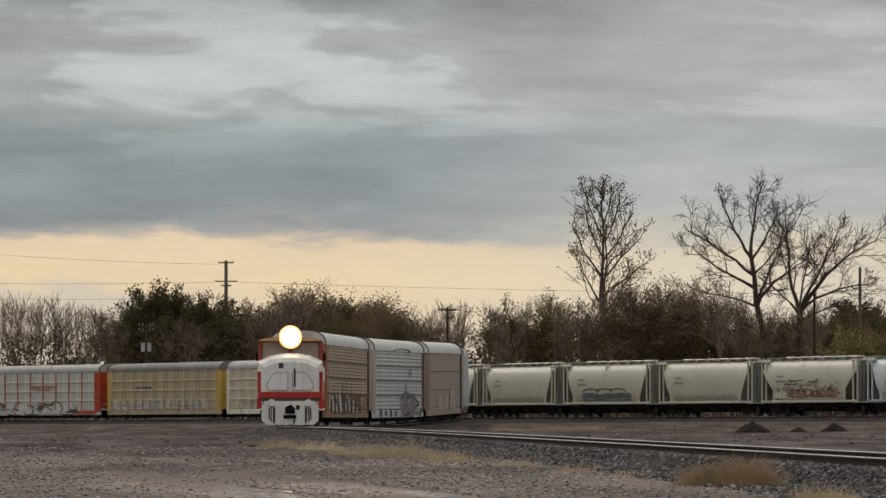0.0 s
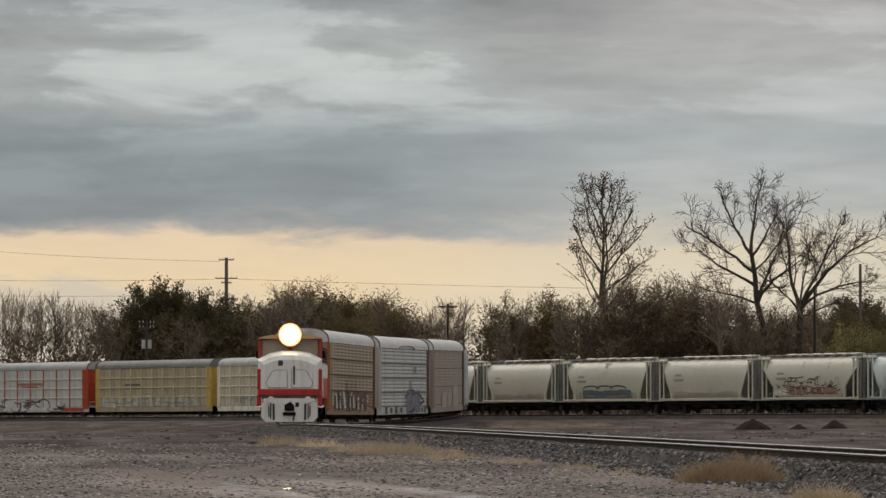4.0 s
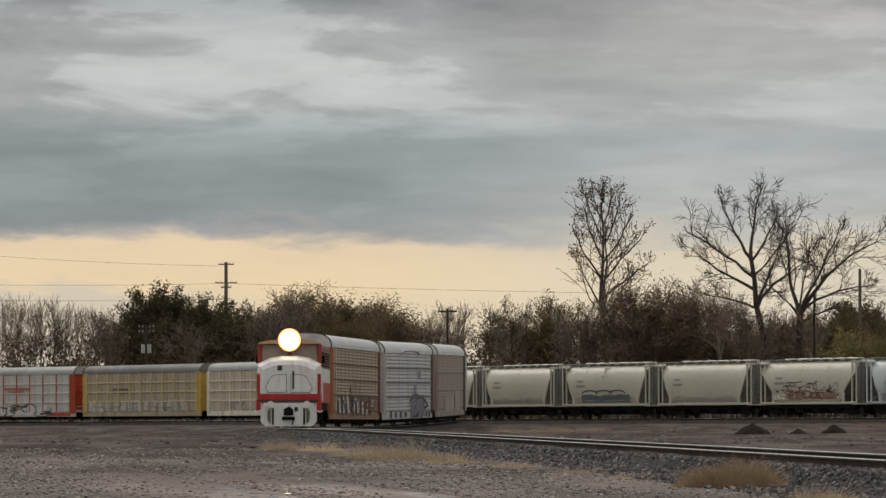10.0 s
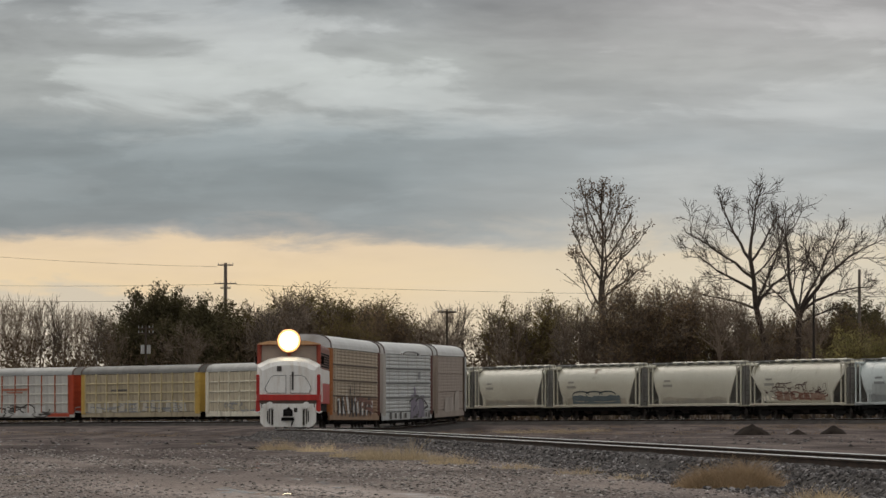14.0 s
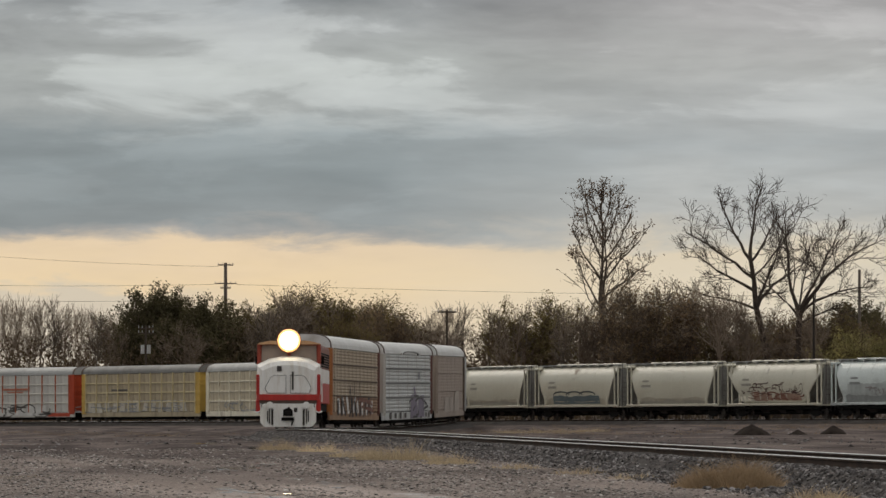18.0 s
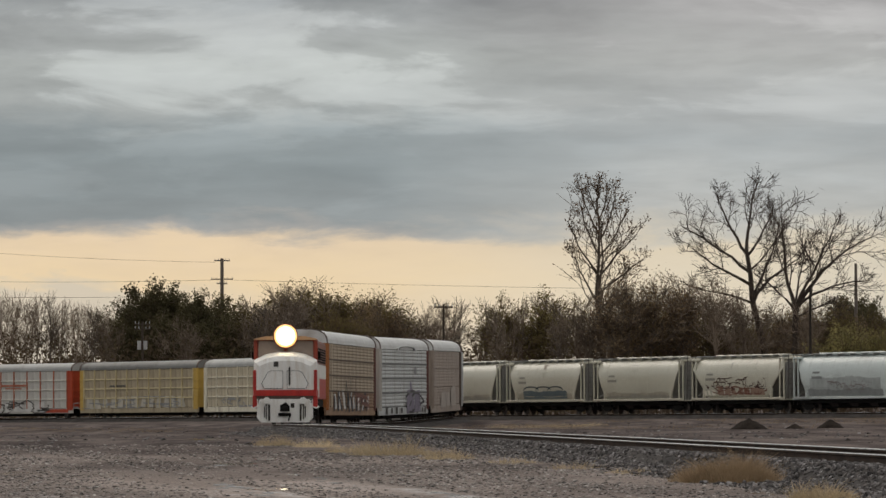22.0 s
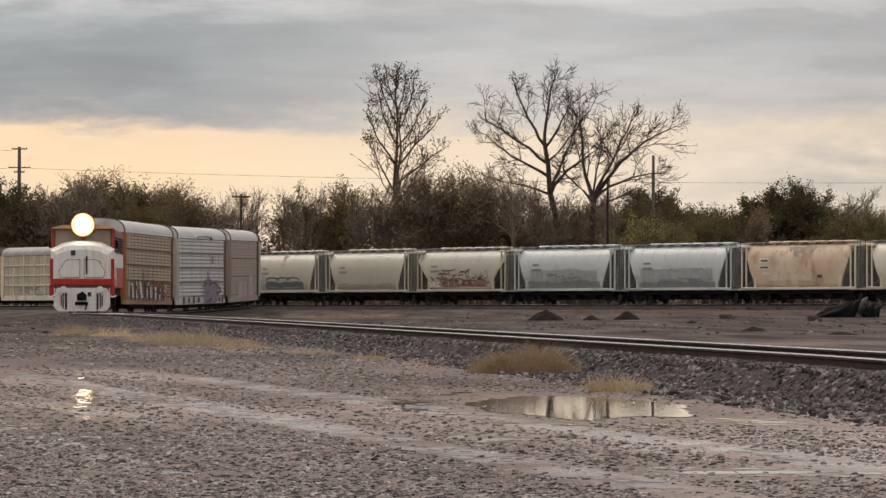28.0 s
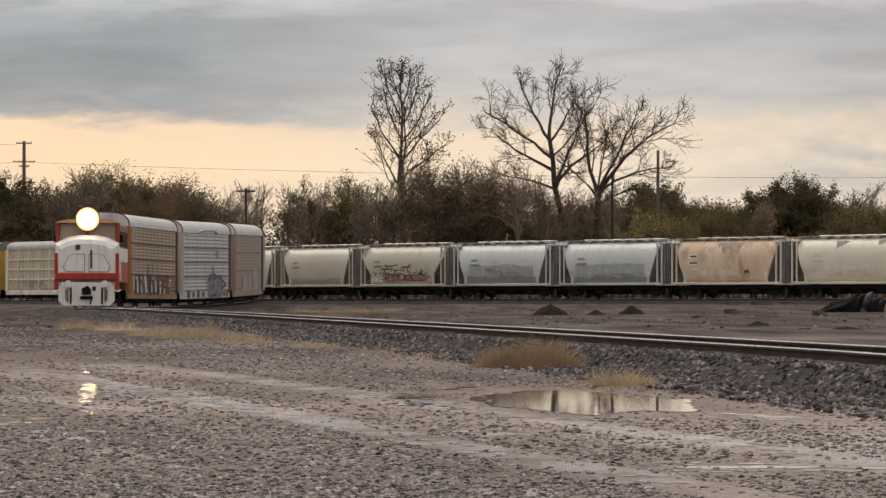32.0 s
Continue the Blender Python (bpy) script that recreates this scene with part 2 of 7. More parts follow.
M["tie"] = coat("creosoted_tie_wood", (0.07, 0.055, 0.045), (0.11, 0.09, 0.075), 1.0, 0.9)
M["galv"] = coat("weathered_galvanised_steel", (0.55, 0.55, 0.54), (0.42, 0.42, 0.41), 0.5, 0.5, metal=0.25, dirt=(0.30, 0.27, 0.24), stretch=STREAK)
M["wood_dark"] = coat("tarred_pole_wood", (0.03, 0.024, 0.02), (0.045, 0.036, 0.03), 1.5, 0.9, stretch=STREAK)
M["wood_grey"] = coat("pale_weathered_pole", (0.20, 0.165, 0.14), (0.15, 0.125, 0.105), 1.5, 0.9, stretch=STREAK)
M["wood"] = coat("grey_pole_wood", (0.10, 0.075, 0.055), (0.065, 0.05, 0.04), 1.5, 0.9, stretch=STREAK)


# ---------------------------------------------------------------- mesh tools
def part(name, bm, material, parent=None, label="", m=None):
    """Link a bmesh as one mesh object under a thing or a part."""
    me = bpy.data.meshes.new(name)
    bm.to_mesh(me)
    bm.free()
    me.materials.append(material)
    ob = new(name, me)
    if parent:
        ob.parent = parent
    if m is not None:
        ob.matrix_basis = m
    return tagged(ob, label)


def again(ob, parent, m, label=""):
    """One more object on the same mesh."""
    o = new(ob.name.split(".")[0], ob.data)
    o.parent = parent
    o.matrix_basis = m
    return tagged(o, label)


def thing(name, label, category, group="", m=None):
    ob = tagged(new(name), label, category, group)
    ob.empty_display_size = 0.5
    if m is not None:
        ob.matrix_world = m
    return ob


def box(bm, x0, x1, y0, y1, z0, z1, bevel=0.0):
    v = [bm.verts.new((x, y, z)) for x in (x0, x1) for y in (y0, y1) for z in (z0, z1)]
    fs = [bm.faces.new([v[i] for i in f]) for f in ((0, 1, 3, 2), (4, 6, 7, 5), (0, 4, 5, 1), (2, 3, 7, 6), (0, 2, 6, 4), (1, 5, 7, 3))]
    if bevel:
        es = list({e for f in fs for e in f.edges})
        bmesh.ops.bevel(bm, geom=es, offset=bevel, segments=1, affect="EDGES")
    return bm


def loft(bm, rings, caps=True):
    """Skin a list of closed rings of points."""
    vs = [[bm.verts.new(p) for p in r] for r in rings]
    n = len(rings[0])
    for a, b in zip(vs, vs[1:]):
        for i in range(n):
            bm.faces.new((a[i], a[(i + 1) % n], b[(i + 1) % n], b[i]))
    if caps:
        bm.faces.new(list(reversed(vs[0])))
        bm.faces.new(vs[-1])
    return bm


def rod(bm, a, b, r, r2=None, n=6):
    """A round bar from a to b."""
    a, b = Vector(a), Vector(b)
    r2 = r if r2 is None else r2
    w = (b - a).normalized()
    u = w.orthogonal().normalized()
    v = w.cross(u)
    ring = lambda c, q: [c + (u * math.cos(k * math.tau / n) + v * math.sin(k * math.tau / n)) * q for k in range(n)]
    return loft(bm, [ring(a, r), ring(b, r2)])


def prism(bm, outline, y0, y1):
    """An outline of (x, z) pulled from y0 to y1."""
    return loft(bm, [[(x, y0, z) for x, z in outline], [(x, y1, z) for x, z in outline]])


def tidy(bm):
    bmesh.ops.recalc_face_normals(bm, faces=bm.faces)
    return bm


def smooth(ob):
    for f in ob.data.polygons:
        f.use_smooth = True
    return ob


B = bmesh.new

# ---------------------------------------------------------------- ground
def build_ground():
    xs = np.concatenate([-np.geomspace(4000, 42, 26), np.linspace(-40, 40, 41), np.geomspace(42, 4000, 26)])
    ys = np.concatenate([np.array([-3000, -1000, -300, -100, -30, 0, 10]), np.linspace(16, 140, 63), np.linspace(145, 700, 75), np.geomspace(720, 4500, 16)])
    verts, faces = [], []
    for y in ys:
        for x in xs:
            z = ground_z(float(x), float(y))
            amp = 0.0 if y < 130 else 0.05
            z += amp * noise.noise((x * 0.2, y * 0.2, 0.0))
            verts.append((x, y, z))
    n = len(xs)
    for j in range(len(ys) - 1):
        for i in range(n - 1):
            faces.append((j * n + i, j * n + i + 1, (j + 1) * n + i + 1, (j + 1) * n + i))
    me = bpy.data.meshes.new("ground")
    me.from_pydata(verts, [], faces)
    for p in me.polygons:
        p.use_smooth = True
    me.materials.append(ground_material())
    tagged(new("ground", me), "damp grey-brown gravel lot with muddy wheel tracks", "ground", kind="structure")


def ground_material():
    m, nt, p = nodes_of("wet_gravel_and_mud")
    N, L = nt.nodes.new, nt.links.new
    tc = N("ShaderNodeTexCoord")
    def tex(scale, detail, stretch=(1, 1, 1), rough=0.55):
        mp, no = N("ShaderNodeMapping"), N("ShaderNodeTexNoise")
        mp.inputs["Scale"].default_value = stretch
        no.inputs["Scale"].default_value, no.inputs["Detail"].default_value, no.inputs["Roughness"].default_value = scale, detail, rough
        L(tc.outputs["Object"], mp.inputs[0])
        L(mp.outputs[0], no.inputs["Vector"])
        return no.outputs["Fac"]
    def rng(v, a, b, c=0.0, d=1.0):
        r = N("ShaderNodeMapRange")
        for k, q in zip(("From Min", "From Max", "To Min", "To Max"), (a, b, c, d)):
            r.inputs[k].default_value = q
        L(v, r.inputs["Value"])
        return r.outputs[0]
    def mixc(f, a, b, mode="MIX"):
        x = N("ShaderNodeMixRGB")
        x.blend_type = mode
        for i, v in enumerate((f, a, b)):
            if isinstance(v, tuple):
                x.inputs[i].default_value = (*v, 1)
            elif isinstance(v, (int, float)):
                x.inputs[i].default_value = v
            else:
                L(v, x.inputs[i])
        return x.outputs[0]
    turn = N("ShaderNodeMapping")
    turn.inputs["Rotation"].default_value = (0, 0, radians(-8))
    L(tc.outputs["Object"], turn.inputs[0])
    def ruts(scale, detail, stretch):
        mp, no = N("ShaderNodeMapping"), N("ShaderNodeTexNoise")
        mp.inputs["Scale"].default_value = stretch
        no.inputs["Scale"].default_value, no.inputs["Detail"].default_value = scale, detail
        L(turn.outputs[0], mp.inputs[0])
        L(mp.outputs[0], no.inputs["Vector"])
        return no.outputs["Fac"]
    mud = ruts(0.9, 5, (1, 0.045, 1))
    patch = tex(0.13, 4, (1, 0.3, 1))
    fine = tex(14, 6)
    grit = tex(45, 4)
    base = mixc(rng(mud, 0.38, 0.62), (0.32, 0.264, 0.23), (0.465, 0.39, 0.346))
    base = mixc(rng(patch, 0.45, 0.62), base, (0.28, 0.232, 0.205))
    smear = tex(0.55, 7, (0.5, 0.2, 1), 0.62)
    base = mixc(rng(smear, 0.5, 0.66, 0.0, 0.5), base, (0.21, 0.172, 0.15))
    sep = N("ShaderNodeSeparateXYZ")
    L(tc.outputs["Object"], sep.inputs[0])
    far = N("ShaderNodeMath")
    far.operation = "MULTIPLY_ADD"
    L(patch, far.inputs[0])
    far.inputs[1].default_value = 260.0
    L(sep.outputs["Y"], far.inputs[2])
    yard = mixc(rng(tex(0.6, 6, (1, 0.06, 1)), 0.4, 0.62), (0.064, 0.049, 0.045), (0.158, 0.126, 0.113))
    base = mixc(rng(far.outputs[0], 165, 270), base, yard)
    def calc(op, a, b, c=0.0):
        k = N("ShaderNodeMath")
        k.operation = op
        for i, v in enumerate((a, b, c)):
            if isinstance(v, (int, float)):
                k.inputs[i].default_value = v
            else:
                L(v, k.inputs[i])
        return k.outputs[0]
    # distance across the wheel tracks, which run aslant over the lot
    across = calc("MULTIPLY_ADD", sep.outputs["Y"], 0.122, sep.outputs["X"])
    across = calc("MULTIPLY_ADD", tex(0.5, 3, (1, 0.12, 1)), 0.7, across)
    base = mixc(rng(across, 3.6, 6.2, 0.6, 0.0), base, (0.165, 0.134, 0.117))
    base = mixc(1.0, base, rng(fine, 0.25, 0.75, 0.5, 1.45), "MULTIPLY")
    base = mixc(1.0, base, rng(grit, 0.3, 0.7, 0.65, 1.3), "MULTIPLY")
    L(base, p.inputs["Base Color"])
    near = N("ShaderNodeMath")
    near.operation = "MULTIPLY"
    # two wet wheel tracks
    wide = tex(0.35, 3, (1, 0.15, 1))
    marks = []
    for at in (7.0, 9.0):
        gap = calc("ABSOLUTE", calc("SUBTRACT", across, at), 0.0)
        marks.append(calc("MULTIPLY", rng(gap, 0.12, 0.42, 1.0, 0.0), rng(wide, 0.36, 0.56)))
    tracks = calc("MAXIMUM", marks[0], marks[1])
    L(calc("MAXIMUM", tracks, calc("MULTIPLY", rng(mud, 0.55, 0.66), 0.5)), near.inputs[0])
    L(rng(sep.outputs["Y"], 60, 82, 1.0, 0.0), near.inputs[1])
    broken = calc("MULTIPLY", rng(tex(1.6, 6, (1, 0.35, 1), 0.65), 0.42, 0.58), 1.0)
    wet = calc("MULTIPLY", near.outputs[0], broken)
    L(rng(wet, 0, 0.45, 0.85, 0.1), p.inputs["Roughness"])
    L(rng(wet, 0, 0.45, 0.03, 0.5), p.inputs["Specular IOR Level"])
    b = N("ShaderNodeBump")
    b.inputs["Distance"].default_value = 0.03
    L(rng(wet, 0, 0.6, 0.6, 0.04), b.inputs["Strength"])
    L(fine, b.inputs["Height"])
    L(b.outputs[0], p.inputs["Normal"])
    return m


build_ground()


# ---------------------------------------------------------------- tracks
def ribbon(track, s0, s1, profile, step, closed=True, wobble=0.0):
    """Sweep a profile of (sideways, height over the railhead) along a track."""
    rings = []
    for s in np.arange(s0, s1 + 0.01, step):
        x, y, h = on(track, s)
        c, d = math.cos(radians(h)), math.sin(radians(h))
        z = rail_z(x, y)
        ring = []
        for k, (o, q) in enumerate(profile):
            w = wobble * noise.noise((s * 0.35, k * 3.3, o))
            ring.append((x + c * (o + w), y - d * (o + w), z + q + 0.3 * w))
        rings.append(ring)
    bm = B()
    if closed:
        loft(bm, rings)
    else:
        vs = [[bm.verts.new(p) for p in r] for r in rings]
        for a, b in zip(vs, vs[1:]):
            for i in range(len(profile) - 1):
                bm.faces.new((a[i], a[i + 1], b[i + 1], b[i]))
    return tidy(bm)


def railroad(track, s0, s1, label, drop):
    t = tagged(new("railroad_track"), label, "railway track", kind="structure")
    for o in (-0.755, 0.755):
        web = part("rail", ribbon(track, s0, s1, ((o - 0.07, -0.17), (o + 0.07, -0.17), (o + 0.06, -0.15), (o + 0.012, -0.13), (o + 0.012, -0.05), (o + 0.036, -0.04), (o + 0.036, -0.013), (o - 0.036, -0.013), (o - 0.036, -0.04), (o - 0.012, -0.05), (o - 0.012, -0.13), (o - 0.06, -0.15)), 4.0), M["railweb"], t)
        part("railhead", ribbon(track, s0, s1, ((o - 0.037, -0.013), (o + 0.037, -0.013), (o + 0.035, -0.004), (o + 0.025, 0), (o - 0.025, 0), (o - 0.035, -0.004)), 4.0), M["railhead"], web)
    bm = B()
    for s in np.arange(s0 + 0.2, s1 - 0.2, 0.55):
        x, y, h = on(track, s)
        mm = Matrix.Translation((x, y, rail_z(x, y) - 0.17)) @ Matrix.Rotation(-radians(h), 4, "Z")
        k = random.uniform(-0.06, 0.06)
        vs = [bm.verts.new(mm @ Vector((a + k, b, c))) for a in (-1.3, 1.3) for b in (-0.11, 0.11) for c in (-0.17, 0.0)]
        for f in ((0, 1, 3, 2), (4, 6, 7, 5), (0, 4, 5, 1), (2, 3, 7, 6), (1, 5, 7, 3)):
            bm.faces.new([vs[i] for i in f])
    tagged(part("ties", bm, M["tie"], t, "dark creosoted wooden ties"), kind="stuff")
    tagged(part("ballast_bed", ribbon(track, s0, s1, ((-1.9 - drop * 1.6, -0.16 - drop), (-1.75, -0.16), (-0.9, -0.12), (0, -0.14), (0.9, -0.12), (1.75, -0.16), (1.9 + drop * 1.6, -0.16 - drop)), 1.0, False, 0.12), M["ballast"], t, "grey crushed stone ballast"), kind="stuff")
    return t


M["ballast"] = coat("crushed_stone_ballast", (0.045, 0.04, 0.038), (0.085, 0.076, 0.07), 1.2, 0.9, bump=0.9, fine=9, spread=0.14, spec=0.05)
railroad(MAIN, 2, MAIN[-1, 0] - 2, "single curved track with bright worn railheads on dark ballast", 0.6)
railroad(YARD, 2, YARD[-1, 0] - 2, "straight yard track under a string of hopper cars", 0.25)

# ---------------------------------------------------------------- running gear
WHEEL_R = 0.46


def wheelset_mesh():
    bm = B()
    n = 18
    ring = lambda x, r: [(x, r * math.cos(k * math.tau / n), r * math.sin(k * math.tau / n)) for k in range(n)]
    for sg in (-1, 1):
        loft(bm, [ring(sg * 0.68, WHEEL_R + 0.02), ring(sg * 0.70, WHEEL_R + 0.02), ring(sg * 0.715, WHEEL_R), ring(sg * 0.81, WHEEL_R - 0.006), ring(sg * 0.815, WHEEL_R - 0.06), ring(sg * 0.77, WHEEL_R - 0.08), ring(sg * 0.77, 0.16), ring(sg * 0.84, 0.12)])
    rod(bm, (-1.05, 0, 0), (1.05, 0, 0), 0.085, n=10)
    return tidy(bm)


def add_truck(car, y, base=1.78, roll=None):
    """A two-axle truck: a part of its car, with its side frames' shape and two wheelsets that roll."""
    bm = B()
    for sg in (-1, 1):
        x0, x1 = sorted((sg * 0.93, sg * 1.10))
        out = ((-base / 2 - 0.22, 0.40), (-base / 2 - 0.22, 0.58), (-base / 2 + 0.2, 0.62), (-0.45, 0.78), (0.45, 0.78), (base / 2 - 0.2, 0.62), (base / 2 + 0.22, 0.58), (base / 2 + 0.22, 0.40), (base / 2 - 0.2, 0.40), (0.35, 0.22), (-0.35, 0.22), (-base / 2 + 0.2, 0.40))
        loft(bm, [[(x0, a, b) for a, b in out], [(x1, a, b) for a, b in out]])
        for k in (-0.14, 0.14):
            rod(bm, (sg * 1.02, k, 0.28), (sg * 1.02, k, 0.62), 0.08, n=8)
    box(bm, -1.05, 1.05, -0.2, 0.2, 0.5, 0.74, 0.03)
    t = part("truck", tidy(bm), M["black"], car, "", pose(0, y, 0))
    for k in (-1, 1):
        if "wheelset" not in MESH:
            ob = part("wheelset", wheelset_mesh(), M["steel"], t, "", pose(0, k * base / 2, WHEEL_R))
            MESH["wheelset"] = ob
        else:
            ob = again(MESH["wheelset"], t, pose(0, k * base / 2, WHEEL_R))
        if roll is not None:
            roll.append(ob)
    return t


MESH = {}
CARS = []      # car, its track, place along it at the end of its run, its wheelsets, half the truck spacing


# ---------------------------------------------------------------- auto racks
def arch(w, eave, top, n=14):
    """Flat-topped roof line with round shoulders, from the right eave to the left one."""
    out = []
    for k in range(n + 1):
        c, q = math.cos(k * math.pi / n), math.sin(k * math.pi / n)
        out.append((math.copysign(w * abs(c) ** 0.6, c), eave + (top - eave) * max(0.0, q) ** 0.8))
    return out


RACK_L = 26.3


def auto_rack(label, panel, post, end, roof, sill, columns, rows, at, side_posts=True, ribs=0, trim=None, deep=0.035, far_end=None, low=None, strip=0.07):
    car = thing("auto_rack_car", label, "rail car", "auto racks in the train")
    wheels = []
    hw, y0, y1 = 1.52, -RACK_L / 2, RACK_L / 2
    z0, z1, top = 0.95, 4.72, 5.52
    part("underframe", box(box(B(), -1.35, 1.35, y0 + 0.3, y1 - 0.3, 0.72, 1.0, 0.03), -0.35, 0.35, y0 - 0.3, y1 + 0.3, 0.74, 1.02), M["black"], car)
    for sg in (-1, 1):
        x0, x1 = sorted((sg * (hw - 0.1), sg * (hw + 0.03)))
        part("side_sill", box(B(), x0, x1, y0, y1, 0.46, z0, 0.02), sill, car)
    out = arch(hw + 0.06, z1, top)
    part("roof", tidy(prism(B(), out, y0 - 0.02, y1 + 0.02)), roof, car, "curved sheet metal roof")
    band = None
    for e in (-1, 1):
        mm = pose(0, e * (RACK_L / 2 - 0.1), 0)
        if band is None:
            outer, inner = arch(hw + 0.12, z1, top + 0.06), arch(hw + 0.02, z1, top - 0.06)
            band = part("roof_end_band", tidy(loft(B(), [[(x, -0.11, z) for x, z in outer + inner[::-1]], [(x, 0.11, z) for x, z in outer + inner[::-1]]])), M["grime2"], car, "dark flashing strip at the roof end", mm)
        else:
            again(band, car, mm)
    # center sill, widened and deepened so its black stands in for underbody shade
    part("center_sill", box(box(B(), -1.2, 1.2, -8.4, 8.4, 0.28, 0.76, 0.05), -0.6, 0.6, -12.9, 12.9, 0.2, 0.74), M["black"], car)
    # side panels between posts
    wide = (RACK_L - 1.9) / columns
    ht = (z1 - z0 - 0.04) / rows
    def panel_bm():
        front = [(0.012, 0.015)]
        for k in range(ribs):
            q = ht / ribs
            front += [(0.012, q * (k + 0.12)), (0.012 + deep, q * (k + 0.26)), (0.012 + deep, q * (k + 0.7)), (0.012, q * (k + 0.84))]
        front.append((0.012, ht - 0.015))
        bm = tidy(prism(B(), front + [(-0.012, ht - 0.015), (-0.012, 0.015)], -wide / 2 + 0.02, wide / 2 - 0.02))
        return bm
    first = None
    for sg in (-1, 1):
        for c in range(columns):
            for r in range(rows):
                mm = pose(sg * hw, y0 + 0.95 + wide * (c + 0.5), z0 + 0.02 + ht * r, 0, 0, 0 if sg > 0 else 180)
                if first is None:
                    first = part("side_panel", panel_bm(), panel, car, "", mm)
                else:
                    o = again(first, car, mm)
                    if low and r == 0:
                        o.data = low_mesh = first.data.copy()
                        low_mesh.materials[0] = low
    if side_posts:
        pf = None
        for sg in (-1, 1):
            for c in range(columns + 1):
                mm = pose(sg * (hw + 0.035), y0 + 0.95 + wide * c, z0)
                if pf is None:
                    pf = part("post", box(B(), -0.09, 0.09, -0.055, 0.055, 0, z1 - z0, 0.01), post, car, "", mm)
                else:
                    again(pf, car, mm)
    if trim:
        tf = None
        for sg in (-1, 1):
            for r in range(1, rows):
                mm = pose(sg * (hw + 0.02), 0, z0 + 0.02 + ht * r)
                if tf is None:
                    tf = part("rail_strip", box(B(), -0.07, 0.07, y0 + 0.95, y1 - 0.95, -strip, strip, 0.01), trim, car, "", mm)
                else:
                    again(tf, car, mm)
    # end frames and doors
    ef = None
    for e in (-1, 1):
        for sg in (-1, 1):
            mm = pose(sg * (hw - 0.02), e * (RACK_L / 2 - 0.475), z0 - 0.2)
            if ef is None:
                bm = box(B(), -0.09, 0.09, -0.47, 0.47, 0, z1 - z0 + 0.2, 0.03)
                for k in (-0.3, 0.0, 0.3):
                    box(bm, -0.115, 0.115, k - 0.05, k + 0.05, 0.02, z1 - z0 + 0.18)
                ef = part("end_post", bm, end, car, "", mm)
            else:
                o = again(ef, car, mm)
                if e > 0 and far_end:
                    o.data = ef.data.copy()
                    o.data.materials[0] = far_end
        dz = [(x * 0.93, z - 0.12) for x, z in arch(hw, z1, top)]
        dz = [(hw * 0.93, z0)] + dz + [(-hw * 0.93, z0)]
        bm = prism(B(), dz, e * (RACK_L / 2 - 0.14) - 0.05, e * (RACK_L / 2 - 0.14) + 0.05)
        part("end_door", tidy(bm), end, car)
        part("coupler", box(box(B(), -0.09, 0.09, min(e * 13.2, e * 14.02), max(e * 13.2, e * 14.02), 0.78, 0.98, 0.03), -0.16, 0.16, e * 13.88 - 0.14, e * 13.88 + 0.14, 0.72, 1.02, 0.04), M["steel"], car)
    for e in (-1, 1):
        add_truck(car, e * 10.0, 1.72, wheels)
    CARS.append((car, "main", at, wheels, 10.0))
    return car


